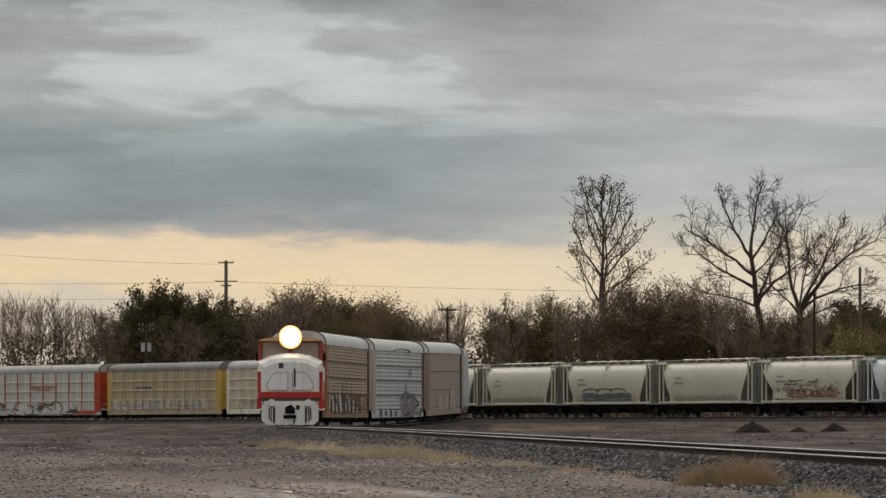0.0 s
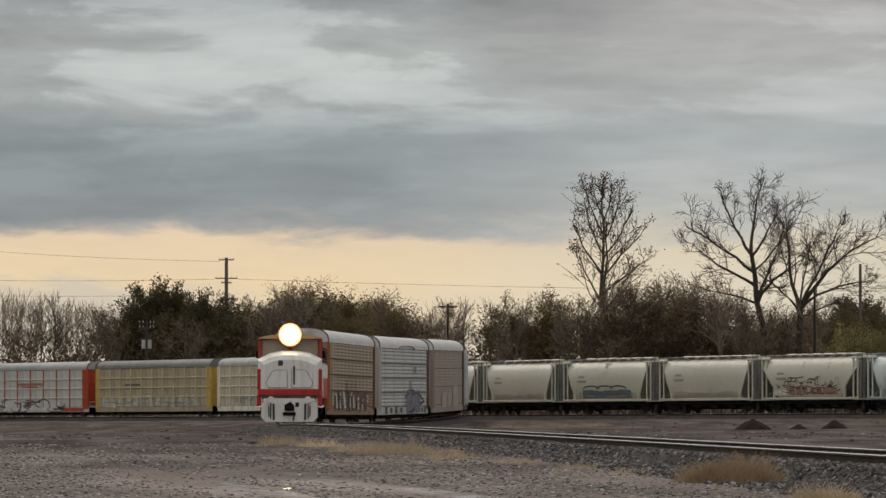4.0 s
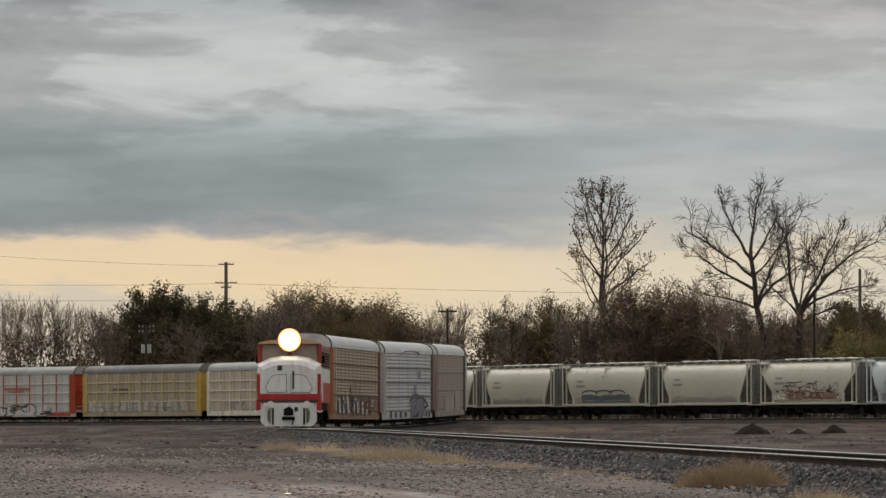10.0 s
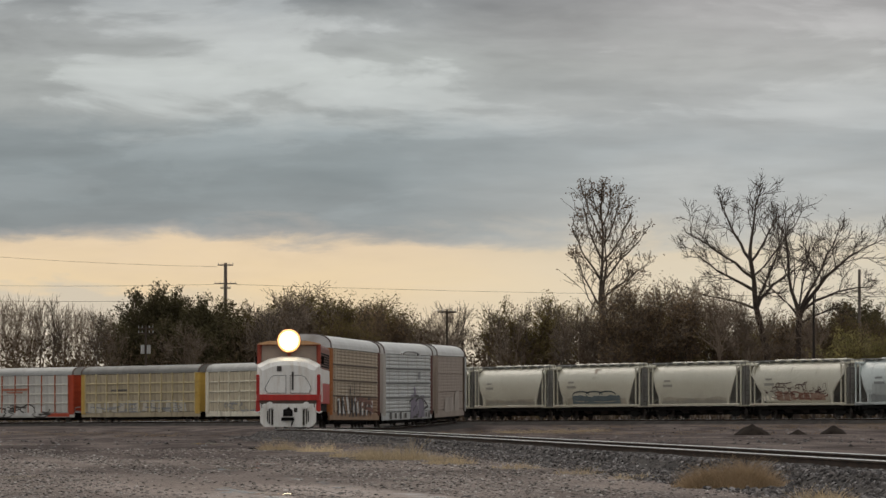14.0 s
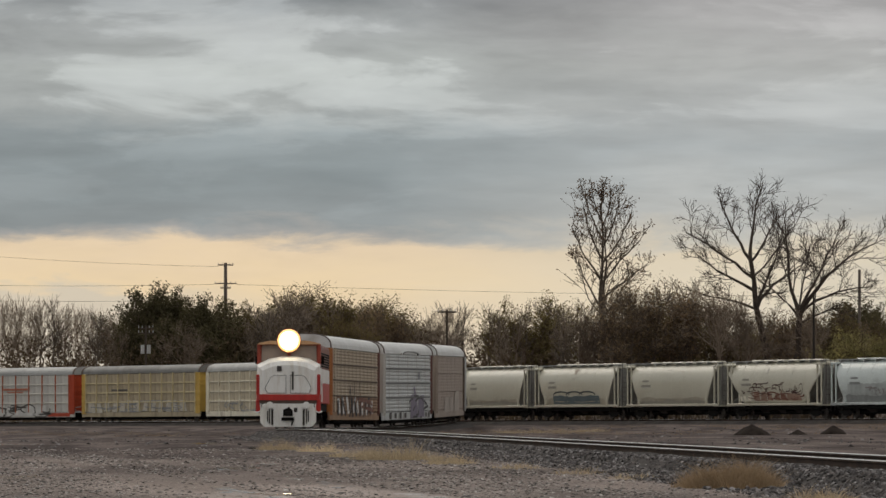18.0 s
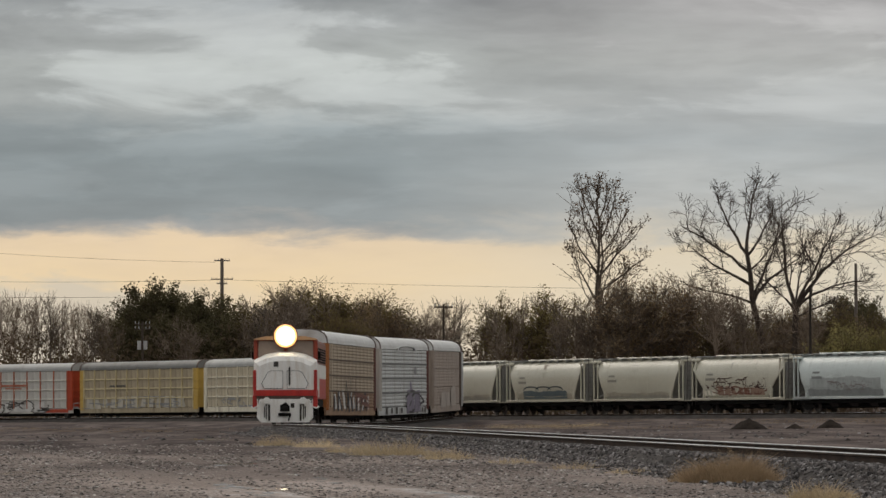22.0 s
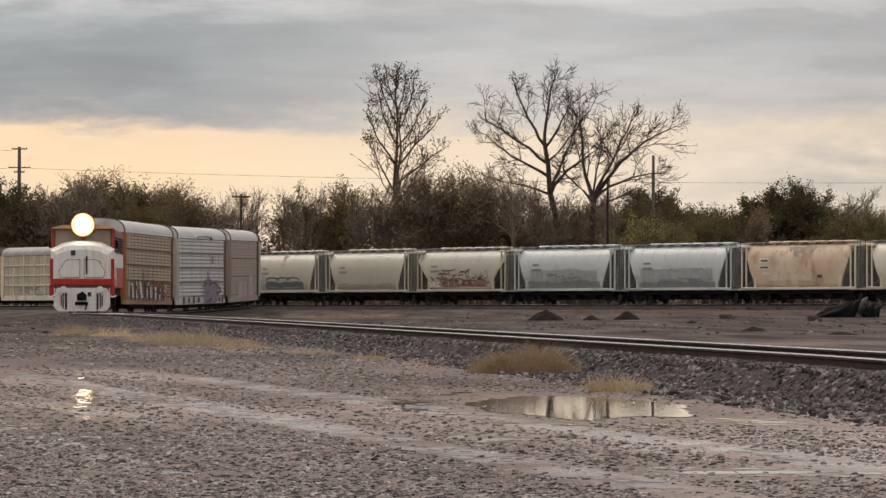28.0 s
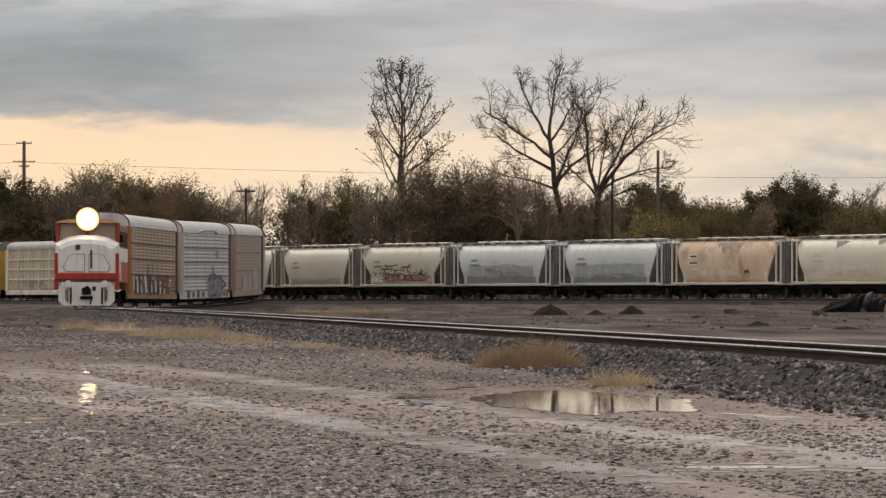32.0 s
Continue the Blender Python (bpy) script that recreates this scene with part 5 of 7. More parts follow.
# the wood behind the yard
WOOD = "trees of the wood"
KINDS = {
    "bare": tree("slender bare grey-brown tree in the wood", 5, 13.0, (4, (4, 3, 3, 2), 0.62, 0.35, 0.74), M["bark_pale"], trunk=0.22, stems=2, group=WOOD, thin=0.038, bole=3.4, bend=0.34, fork=0.6, splay=0.2),
    "bare_tall": tree("tall thin bare tree in the wood", 6, 13.0, (4, (5, 3, 3, 2), 0.6, 0.4, 0.74), M["bark_mid"], trunk=0.24, group=WOOD, thin=0.038, bole=3.8, bend=0.34, fork=0.62),
    "bare_wide": tree("bare grey-brown tree with fine twigs in the wood", 8, 13.0, (4, (4, 3, 3, 3), 0.66, 0.3, 0.76), M["bark_pale"], trunk=0.26, group=WOOD, thin=0.036, twigs=1, bole=2.4, bend=0.36, fork=0.6),
    "patchy": tree("thin-leaved olive tree with gaps of sky in the wood", 41, 13.0, (4, (5, 4, 3, 3), 0.75, 0.2, 0.7), M["bark"], M["leaf_olive"], 6, 0.125, 0.22, 0.24, 1, 0, WOOD, thin=0.035, bend=0.32, bole=1.8, fork=0.5),
    "brown": tree("half-bare tree with dull brown leaves in the wood", 14, 12.0, (4, (4, 4, 3, 2), 0.6, 0.35, 0.7), M["bark_mid"], M["leaf_brown"], 3, 0.12, 0.4, 0.2, 2, 0, WOOD, thin=0.035, twigs=1, bend=0.34, bole=2.6, fork=0.55),
    "olive": tree("bushy tree with olive autumn leaves in the wood", 17, 13.0, (4, (5, 4, 3, 3), 0.72, 0.3, 0.7), M["bark"], M["leaf_olive"], 11, 0.125, 0.25, 0.2, 2, 0, WOOD, thin=0.035, bend=0.3, bole=1.3, twigs=1),
    "dark": tree("broad dark green tree in the wood", 23, 13.5, (4, (5, 4, 4, 3), 0.78, 0.2, 0.68), M["bark"], M["leaf_dark"], 20, 0.135, 0.26, 0.25, 2, 0, WOOD, bend=0.3, bole=1.3),
    "green": tree("rounded tree with yellowish green leaves in the wood", 29, 11.0, (4, (5, 4, 4, 3), 0.8, 0.2, 0.66), M["bark"], M["leaf_green"], 9, 0.115, 0.19, 0.2, 2, 0, WOOD, bend=0.3),
}


def build_wood():
    used = set()
    rng = random.Random(77)
    def put(kind, px, y, row, stretch=1.0):
        """A tree at that bearing whose crown tops out at that elevation."""
        x = at_view(px, y)
        h = 1.15 + (712 - row) * y / 10500 - ground_z(x, y)
        sc = h / KINDS[kind]["tall"]
        m = pose(x, y, ground_z(x, y) - 0.1, 0, 0, rng.uniform(0, 360)) @ Matrix.Diagonal((sc * stretch, sc * stretch, sc, 1))
        if kind in used:
            o = copy_thing(KINDS[kind], m)
            o.matrix_basis = m
        else:
            used.add(kind)
            KINDS[kind].matrix_basis = m
    # the distinct crowns of the skyline
    for kind, px, y, row in (("dark", 300, 660, 500), ("dark", 345, 655, 520), ("dark", 262, 668, 515), ("olive", 425, 664, 520), ("bare_wide", 492, 652, 488), ("bare_wide", 510, 655, 500), ("olive", 555, 660, 494),
                             ("olive", 605, 662, 500), ("olive", 650, 664, 512), ("olive", 690, 658, 522), ("patchy", 925, 662, 522), ("patchy", 958, 664, 514), ("patchy", 990, 665, 528), ("bare_wide", 1030, 636, 520), ("brown", 1110, 630, 510),
                             ("patchy", 1160, 640, 535), ("bare_wide", 1240, 645, 478), ("patchy", 1200, 640, 545), ("bare", 1085, 632, 498), ("bare_tall", 1135, 640, 500), ("bare", 1180, 642, 510), ("bare_wide", 1215, 646, 500), ("patchy", 1275, 645, 540), ("bare_tall", 1225, 636, 515), ("bare_tall", 1060, 634, 512), ("brown", 1300, 650, 540), ("olive", 1335, 660, 560), ("brown", 1385, 655, 538), ("olive", 1430, 660, 548), ("brown", 1465, 655, 528), ("green", 1510, 612, 575), ("green", 1545, 612, 590), ("dark", 1505, 730, 532), ("dark", 1545, 735, 528), ("olive", 1590, 720, 550),
                             ("patchy", 1620, 640, 560), ("olive", 1690, 655, 545), ("dark", 1725, 650, 528), ("dark", 1765, 655, 514), ("dark", 1790, 650, 530), ("brown", 1122, 634, 494), ("brown", 1152, 632, 480), ("brown", 1204, 636, 506), ("bare_wide", 1288, 634, 482), ("bare_wide", 1330, 636, 494), ("bare_wide", 1850, 650, 522), ("bare_wide", 1895, 655, 526), ("patchy", 1840, 640, 552), ("green", 1905, 640, 565)):
        put(kind, px, y, row)
    for k in range(112):
        px = -60 + 2050 * (k + rng.random()) / 112
        y = rng.uniform(634, 690)
        kinds = ("bare", "bare_tall", "bare_wide", "bare", "bare_tall", "bare_wide")
        row = rng.uniform(518, 560)
        if px < 235:
            row = rng.uniform(512, 545)
        if 1000 < px < 1290:
            kinds, row = ("bare", "bare_tall", "bare_wide"), rng.uniform(530, 575)
        if 520 < px < 700:
            kinds, row = ("olive", "brown", "bare"), rng.uniform(522, 585)
        if 1290 < px < 1480:
            kinds, row = ("patchy", "brown", "bare", "bare_wide"), rng.uniform(530, 580)
        if px > 1480:
            kinds, row = ("olive", "brown", "bare_wide", "patchy"), rng.uniform(556, 600)
        kind = rng.choice(kinds)
        put(kind, px, y, row, rng.uniform(0.7, 1.0))


def build_thicket():
    """Undergrowth that closes the foot of the wood."""
    rng = random.Random(5)
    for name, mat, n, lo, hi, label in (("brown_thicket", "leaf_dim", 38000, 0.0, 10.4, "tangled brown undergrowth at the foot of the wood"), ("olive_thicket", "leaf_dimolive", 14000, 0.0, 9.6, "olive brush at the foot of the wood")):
        V, F = [], []
        for k in range(n):
            y = rng.uniform(626, 700)
            x = rng.uniform(-0.082, 0.118) * y
            top = hi * (0.75 + 0.6 * noise.noise((x * 0.25, y * 0.1, 1.3)))
            c = Vector((x, y, ground_z(x, y) + lo + (top - lo) * rng.random() ** 0.9))
            u = Vector((rng.gauss(0, 1), rng.gauss(0, 1), rng.gauss(0, 1.4))).normalized()
            v = u.orthogonal().normalized()
            s = rng.uniform(0.08, 0.3)
            b = len(V)
            V += [c - u * s, c + v * s * 0.4, c + u * s, c - v * s * 0.4]
            F.append((b, b + 1, b + 2, b + 3))
        me = bpy.data.meshes.new(name)
        me.from_pydata(V, [], F)
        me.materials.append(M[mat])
        tagged(new(name, me), label, "undergrowth", kind="stuff")


def build_far_brush():
    """Dense dim brush that closes the view between the trunks."""
    rng = random.Random(15)
    V, F = [], []
    for k in range(15000):
        y = rng.uniform(704, 745)
        x = rng.uniform(-0.084, 0.122) * y
        top = 8.6 * (0.85 + 0.45 * noise.noise((x * 0.16, y * 0.05, 7.1)) + 0.2 * noise.noise((x * 0.6, y * 0.2, 3.3)))
        c = Vector((x, y, ground_z(x, y) + top * rng.random() ** 0.8))
        u = Vector((rng.gauss(0, 1), rng.gauss(0, 1), rng.gauss(0, 1.6))).normalized()
        v = u.orthogonal().normalized()
        d = rng.uniform(0.25, 0.6)
        b = len(V)
        V += [c - u * d, c + v * d * 0.45, c + u * d, c - v * d * 0.45]
        F.append((b, b + 1, b + 2, b + 3))
    me = bpy.data.meshes.new("far_brush")
    me.from_pydata(V, [], F)
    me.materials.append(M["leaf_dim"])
    tagged(new("far_brush", me), "dense dark brush behind the wood", "undergrowth", kind="stuff")


build_wood()
build_thicket()
build_far_brush()

# ---------------------------------------------------------------- loose stones
def stone_coat(name, tones, rough=0.75, spec=0.1):
    """Broken stone: each piece its own tone."""
    m, nt, p = nodes_of(name)
    N, L = nt.nodes.new, nt.links.new
    geo, ramp, tc, no = N("ShaderNodeNewGeometry"), N("ShaderNodeValToRGB"), N("ShaderNodeTexCoord"), N("ShaderNodeTexNoise")
    el = ramp.color_ramp.elements
    while len(el) < len(tones):
        el.new(0.5)
    for k, (e, c) in enumerate(zip(el, tones)):
        e.position, e.color = k / (len(tones) - 1), (*c, 1)
    L(geo.outputs["Random Per Island"], ramp.inputs[0])
    no.inputs["Scale"].default_value, no.inputs["Detail"].default_value = 60, 4
    L(tc.outputs["Object"], no.inputs["Vector"])
    r, mul = N("ShaderNodeMapRange"), N("ShaderNodeMixRGB")
    r.inputs["To Min"].default_value, r.inputs["To Max"].default_value = 0.65, 1.3
    L(no.outputs["Fac"], r.inputs["Value"])
    mul.blend_type = "MULTIPLY"
    mul.inputs[0].default_value = 1
    L(ramp.outputs[0], mul.inputs[1])
    L(r.outputs[0], mul.inputs[2])
    L(mul.outputs[0], p.inputs["Base Color"])
    p.inputs["Roughness"].default_value = rough
    p.inputs["Specular IOR Level"].default_value = spec
    return m


M["gravel"] = stone_coat("mixed_wet_gravel", ((0.012, 0.010, 0.009), (0.31, 0.262, 0.232), (0.03, 0.025, 0.022), (0.20, 0.168, 0.148), (0.58, 0.53, 0.49), (0.016, 0.0135, 0.012), (0.13, 0.108, 0.094), (0.42, 0.368, 0.332), (0.045, 0.037, 0.032)), 0.55, 0.25)
M["rock"] = stone_coat("grey_ballast_rock", ((0.012, 0.011, 0.0105), (0.14, 0.125, 0.122), (0.02, 0.018, 0.0175), (0.36, 0.335, 0.325), (0.03, 0.027, 0.026), (0.19, 0.166, 0.155), (0.014, 0.0125, 0.012)), 0.7, 0.2)


def stones(name, label, centres, sizes, material, flat, rng, parent=None):
    """Many little broken stones as one object."""
    n = len(centres)
    tet = np.array([(1, 0, 0), (-0.5, 0.87, 0), (-0.5, -0.87, 0), (0.4, 0.5, 0.75), (-0.6, -0.05, 0.9), (0.45, -0.55, 0.7)])
    fs = np.array([(0, 1, 3), (1, 4, 3), (1, 2, 4), (2, 5, 4), (2, 0, 5), (0, 3, 5), (3, 4, 5)])
    V = np.repeat(tet[None], n, 0) * (1 + rng.uniform(-0.35, 0.35, (n, 6, 3)))
    V[:, :, 2] *= flat
    a = rng.uniform(0, math.tau, n)
    c, s = np.cos(a)[:, None], np.sin(a)[:, None]
    x, y = V[:, :, 0] * c - V[:, :, 1] * s, V[:, :, 0] * s + V[:, :, 1] * c
    V = np.stack([x, y * 0.8, V[:, :, 2]], 2) * sizes[:, None, None] + centres[:, None, :]
    F = (fs[None] + 6 * np.arange(n)[:, None, None]).reshape(-1, 3)
    me = bpy.data.meshes.new(name)
    me.from_pydata(V.reshape(-1, 3).tolist(), [], F.tolist())
    me.materials.append(material)
    ob = new(name, me)
    if parent:
        ob.parent = parent
    return tagged(ob, label, "" if parent else "gravel", kind="stuff")


def in_puddle(x, y, reach=0.6):
    return any(((x - px) / a) ** 2 + ((y - py) / b) ** 2 < reach for px, py, a, b in PUDDLES)


# standing water: place and half lengths
PUDDLES = ((3.35, 57.6, 1.25, 6.2), (4.35, 70.6, 0.6, 1.7), (4.6, 51.0, 0.4, 1.6), (1.7, 59.5, 0.5, 1.6), (-1.62, 61.0, 0.15, 6.5), (-1.2, 52.0, 0.2, 1.0), (-1.9, 49.0, 0.24, 1.6), (-3.3, 112.0, 0.32, 2.0),
           (-6.6, 92.0, 0.45, 1.7), (-12.9, 177.0, 0.8, 3.2), (-7.4, 186.0, 0.7, 3.0), (-3.6, 104.0, 0.45, 1.6), (-0.6, 90.0, 0.25, 1.3), (-2.2, 75.0, 0.28, 0.9),
           (2.38, 29.2, 0.52, 0.95), (1.35, 26.3, 0.55, 0.6), (3.2, 37.0, 0.75, 1.1), (2.0, 45.0, 0.35, 1.6))


def scatter():
    rng = np.random.RandomState(4)
    pts, sz = [], []
    for y0, y1, per, lo, hi in ((24, 34, 860, 0.004, 0.035), (34, 48, 290, 0.005, 0.037), (48, 75, 98, 0.007, 0.039), (75, 100, 62, 0.01, 0.042), (100, 150, 22, 0.014, 0.05)):
        area = (y1 - y0) * 0.21 * (y0 + y1) / 2
        n = int(area * per)
        y = rng.uniform(y0, y1, n)
        x = y * rng.uniform(-0.085, 0.125, n)
        s = lo + (hi - lo) * rng.random_sample(n) ** 3.0
        for a, b, c in zip(x, y, s):
            u = a + 0.14 * b
            d = 1.3 * noise.noise((u * 0.9, b * 0.03, 5.0)) + 0.9 * noise.noise((u * 0.3, b * 0.05, 9.0)) - (0.012 * max(0, min(b, 60) - 36) if b < 66 else 0.0)
            v = a + 0.122 * b + 0.15 * noise.noise((a * 0.5, b * 0.06, 2.0))
            d += 0.75 * max(0.0, min(1.0, (6.3 - v) / 1.6)) if b < 60 else 0.0
            if min(abs(v - 6.65), abs(v - 8.65)) < 0.28 and rng.random_sample() < 0.9:
                continue
            if in_puddle(a, b, 1.8) and rng.random_sample() < 0.6:
                continue
            if d < rng.uniform(-1.15, 0.15) or (in_puddle(a, b) and rng.random_sample() < (0.96 if 50 < b < 66 and a > 2 else 0.7)):
                continue
            xm, ym, h = on(MAIN, b - 19.9)
            if a > xm - 2.7:
                continue
            pts.append((a, b, ground_z(a, b) - 0.002))
            sz.append(c)
    stones("gravel", "loose wet gravel strewn over the muddy lot", np.array(pts), np.array(sz), M["gravel"], 0.46, rng)
    pts, sz = [], []
    for s0, s1, per in ((25, 70, 100), (70, 120, 62), (120, 260, 30), (260, 312, 22)):
        n = int((s1 - s0) * 2.6 * per)
        for k in range(n):
            s = rng.uniform(s0, s1)
            o = -rng.uniform(0.95, 3.6)
            x, y, h = on(MAIN, s)
            z = rail_z(x, y)
            prof = z - 0.14 if o > -1.75 else z - 0.16 - (-o - 1.75) * 0.56
            z = max(prof, ground_z(x, y))
            if o < -2.7 and rng.random_sample() < 0.6:
                continue
            pts.append((x + o * math.cos(radians(h)), y - o * math.sin(radians(h)), z - 0.012))
            sz.append(rng.uniform(0.02, 0.055))
    stones("ballast_stones", "coarse grey ballast stones along the track", np.array(pts), np.array(sz), M["rock"], 1.0, rng)


scatter()


# ---------------------------------------------------------------- puddles
def water(name, rough, ripple, base=(0.035, 0.03, 0.026)):
    m, nt, p = nodes_of(name)
    p.inputs["Base Color"].default_value = (*base, 1)
    p.inputs["Roughness"].default_value = rough
    p.inputs["IOR"].default_value = 1.33
    N, L = nt.nodes.new, nt.links.new
    tc, no, b = N("ShaderNodeTexCoord"), N("ShaderNodeTexNoise"), N("ShaderNodeBump")
    no.inputs["Scale"].default_value = 1.2
    L(tc.outputs["Object"], no.inputs["Vector"])
    b.inputs["Strength"].default_value, b.inputs["Distance"].default_value = ripple, 0.01
    L(no.outputs["Fac"], b.inputs["Height"])
    L(b.outputs[0], p.inputs["Normal"])
    return m


M["water"] = water("still_rain_water", 0.03, 0.02)
M["gloss"] = water("clear_rain_film", 0.05, 0.03, (0.12, 0.105, 0.09))
M["film"] = water("thin_muddy_water", 0.2, 0.08, (0.22, 0.19, 0.165))


def pool(bm, x, y, a, b, n, seed, wild, fray, skew=0.0, z=0.0):
    """A flat sheet of water with an uneven shore."""
    c = bm.verts.new((x, y, z))
    vs = []
    for j in range(n):
        q = j * math.tau / n
        r = 0.85 + wild * noise.noise((math.cos(q) * 1.9, math.sin(q) * 1.9, seed * 7.3)) + fray * noise.noise((math.cos(q) * 7, math.sin(q) * 7, seed * 3.1))
        vs.append(bm.verts.new((x + a * r * math.cos(q) + skew * b * r * math.sin(q), y + b * r * math.sin(q), z)))
    for j in range(n):
        bm.faces.new((c, vs[j], vs[(j + 1) % n]))


def clear(spot, taken):
    """True, and noted, where a sheet of water meets none of those already laid."""
    x, y, a, b = spot
    if any(((x - p) / (a + c)) ** 2 + ((y - q) / (b + d)) ** 2 < 1.0 for p, q, c, d in taken):
        return False
    taken.append(spot)
    return True


def puddles():
    rng = random.Random(31)
    for k, (x, y, a, b) in enumerate(PUDDLES):
        bm = B()
        big = a > 1
        taken = [(0, 0, a, b)] if big else []
        if big:
            pool(bm, 0, 0, a, b, 96, k, 0.22, 0.1)
        elif a > 0.3:
            # the last standing water in the middle
            taken.append((0, 0, a * 0.75, b * 0.35))
            pool(bm, 0, 0, a * 0.75, b * 0.3, 48, k, 0.5, 0.35)
        # shallow remnants, broken up by the gravel between them
        for j in range(60 if big else 40 + int(110 * a * b)):
            q, r = rng.uniform(0, math.tau), rng.random() ** 0.6
            u, v = (1.1 + 0.35 * r, 1.1 + 0.35 * r) if big else (r, r)
            size = rng.uniform(0.03, 0.16) * (1.0 if big else 0.6 + a)
            spot = (a * u * math.cos(q), b * v * math.sin(q), size, size * rng.uniform(0.8, 2.6) * y / 55)
            if clear(spot, taken):
                pool(bm, *spot, 14, k + j * 1.7, 0.5, 0.3)
        ob = part("puddle", bm, M["water"] if big else M["gloss"], None, "", pose(x, y, ground_z(x, y) + (0.006 if big else 0.003)))
        tagged(ob, "shallow muddy rain puddle reflecting the pale sky" if big else "thin broken film of rain water on the gravel", "puddle", "puddles on the lot", "structure")


def wet_tracks():
    """Rain water left along the wheel tracks that cross the lot."""
    rng = random.Random(8)
    for v, y0, y1, n in ((6.65, 34, 78, 220), (8.65, 40, 104, 200), (4.1, 30, 58, 70)):
        for part_y in range(y0, y1, 16):
            bm = B()
            taken = []
            ox, oy = v - 0.122 * part_y, part_y
            oz = ground_z(ox, oy)
            for j in range(n * 16 // (y1 - y0)):
                y = part_y + rng.uniform(0, 16)
                x = v - 0.122 * y - 0.15 * noise.noise(((v - 0.122 * y) * 0.5, y * 0.06, 2.0)) + rng.gauss(0, 0.11)
                if noise.noise((x * 0.8, y * 0.25, 6.0)) < -0.05:
                    continue
                size = rng.uniform(0.03, 0.17)
                spot = (x - ox, y - oy, size, size * rng.uniform(2.0, 5.0))
                if clear(spot, taken):
                    pool(bm, *spot, 14, j * 1.3 + v, 0.5, 0.3, -0.122, ground_z(x, y) - oz)
            ob = part("wet_track", bm, M["film"], None, "", pose(ox, oy, oz + 0.003))
            tagged(ob, "broken streak of rain water along a wheel track", "wet track", "wet wheel tracks", "structure")


puddles()
wet_tracks()


# ---------------------------------------------------------------- dry weeds and grass
def straw(name, a, b):
    return leaf_coat(name, a, b)


M["straw"] = straw("dry_straw", (0.72, 0.57, 0.37), (0.54, 0.42, 0.26))
M["dull_grass"] = straw("dull_dry_grass", (0.36, 0.26, 0.16), (0.25, 0.18, 0.11))
M["rusty_weed"] = straw("rust_brown_weed", (0.37, 0.27, 0.17), (0.25, 0.18, 0.11))


def blades(name, label, spots, material, category="grass", group="", kind=""):
    """Grass: narrow bent blades about each spot (x, y, radius, height, count)."""
    rng = random.Random(hash((len(spots), round(spots[0][0] * 10))) % 1000)
    V, F = [], []
    ox, oy = spots[0][0], spots[0][1]
    oz = ground_z(ox, oy)
    for x, y, rx, ry, ht, n in spots:
        for k in range(n):
            q, r = rng.uniform(0, math.tau), rng.random() ** 0.6
            cx, cy = x + rx * r * math.cos(q), y + ry * r * math.sin(q)
            z = ground_z(cx, cy)
            xm, ym, h = on(MAIN, cy - 19.9) if cy < 320 else (99, 0, 0)
            if cx > xm - 2.6 and cy < 320:
                z = max(z, rail_z(xm, ym) - 0.27 - max(0, (xm - cx) - 1.75) * 0.56)
            hh = ht * rng.uniform(0.2, 1.15) ** 1.3 * (1 - 0.6 * r * r) * (1 + 0.7 * noise.noise((cx * 4, cy * 1.5, 3.0)))
            lean = Vector((math.cos(q) * r + rng.uniform(-1.3, 1.3), math.sin(q) * r * 0.5 + rng.uniform(-0.6, 0.6), 0)) * hh * 0.75
            w = max(0.004, ht * 0.008)
            side = Vector((rng.uniform(-1, 1), rng.uniform(-1, 1), 0)).normalized() * w
            p0 = Vector((cx - ox, cy - oy, z - oz - 0.02))
            b = len(V)
            V += [p0 - side, p0 + side, p0 + lean * 0.4 + Vector((0, 0, hh * 0.6)) + side * 0.8, p0 + lean * 0.4 + Vector((0, 0, hh * 0.6)) - side * 0.8, p0 + lean + Vector((0, 0, hh))]
            F += [(b, b + 1, b + 2, b + 3), (b + 3, b + 2, b + 4)]
    me = bpy.data.meshes.new(name)
    me.from_pydata(V, [], F)
    me.materials.append(material)
    ob = new(name, me)
    ob.location = (ox, oy, oz)
    return tagged(ob, label, category, group, kind)


blades("weed_clump", "rusty brown dead weed clump beside the ballast", [(3.9, 80.5, 0.5, 1.4, 0.34, 5200), (3.5, 80.2, 0.25, 0.8, 0.3, 1600), (4.15, 80.8, 0.25, 0.8, 0.42, 1300), (3.8, 80.0, 0.2, 0.6, 0.4, 600), (4.4, 80.6, 0.22, 0.8, 0.26, 700), (3.3, 80.9, 0.2, 0.6, 0.16, 400)], M["rusty_weed"], "weed")
blades("weed_clump", "straw-coloured low weed patch on the ballast toe", [(4.3, 66.5, 0.3, 1.2, 0.2, 800), (4.05, 66.2, 0.16, 0.6, 0.25, 250), (4.5, 66.9, 0.2, 0.8, 0.15, 300)], M["straw"], "weed")
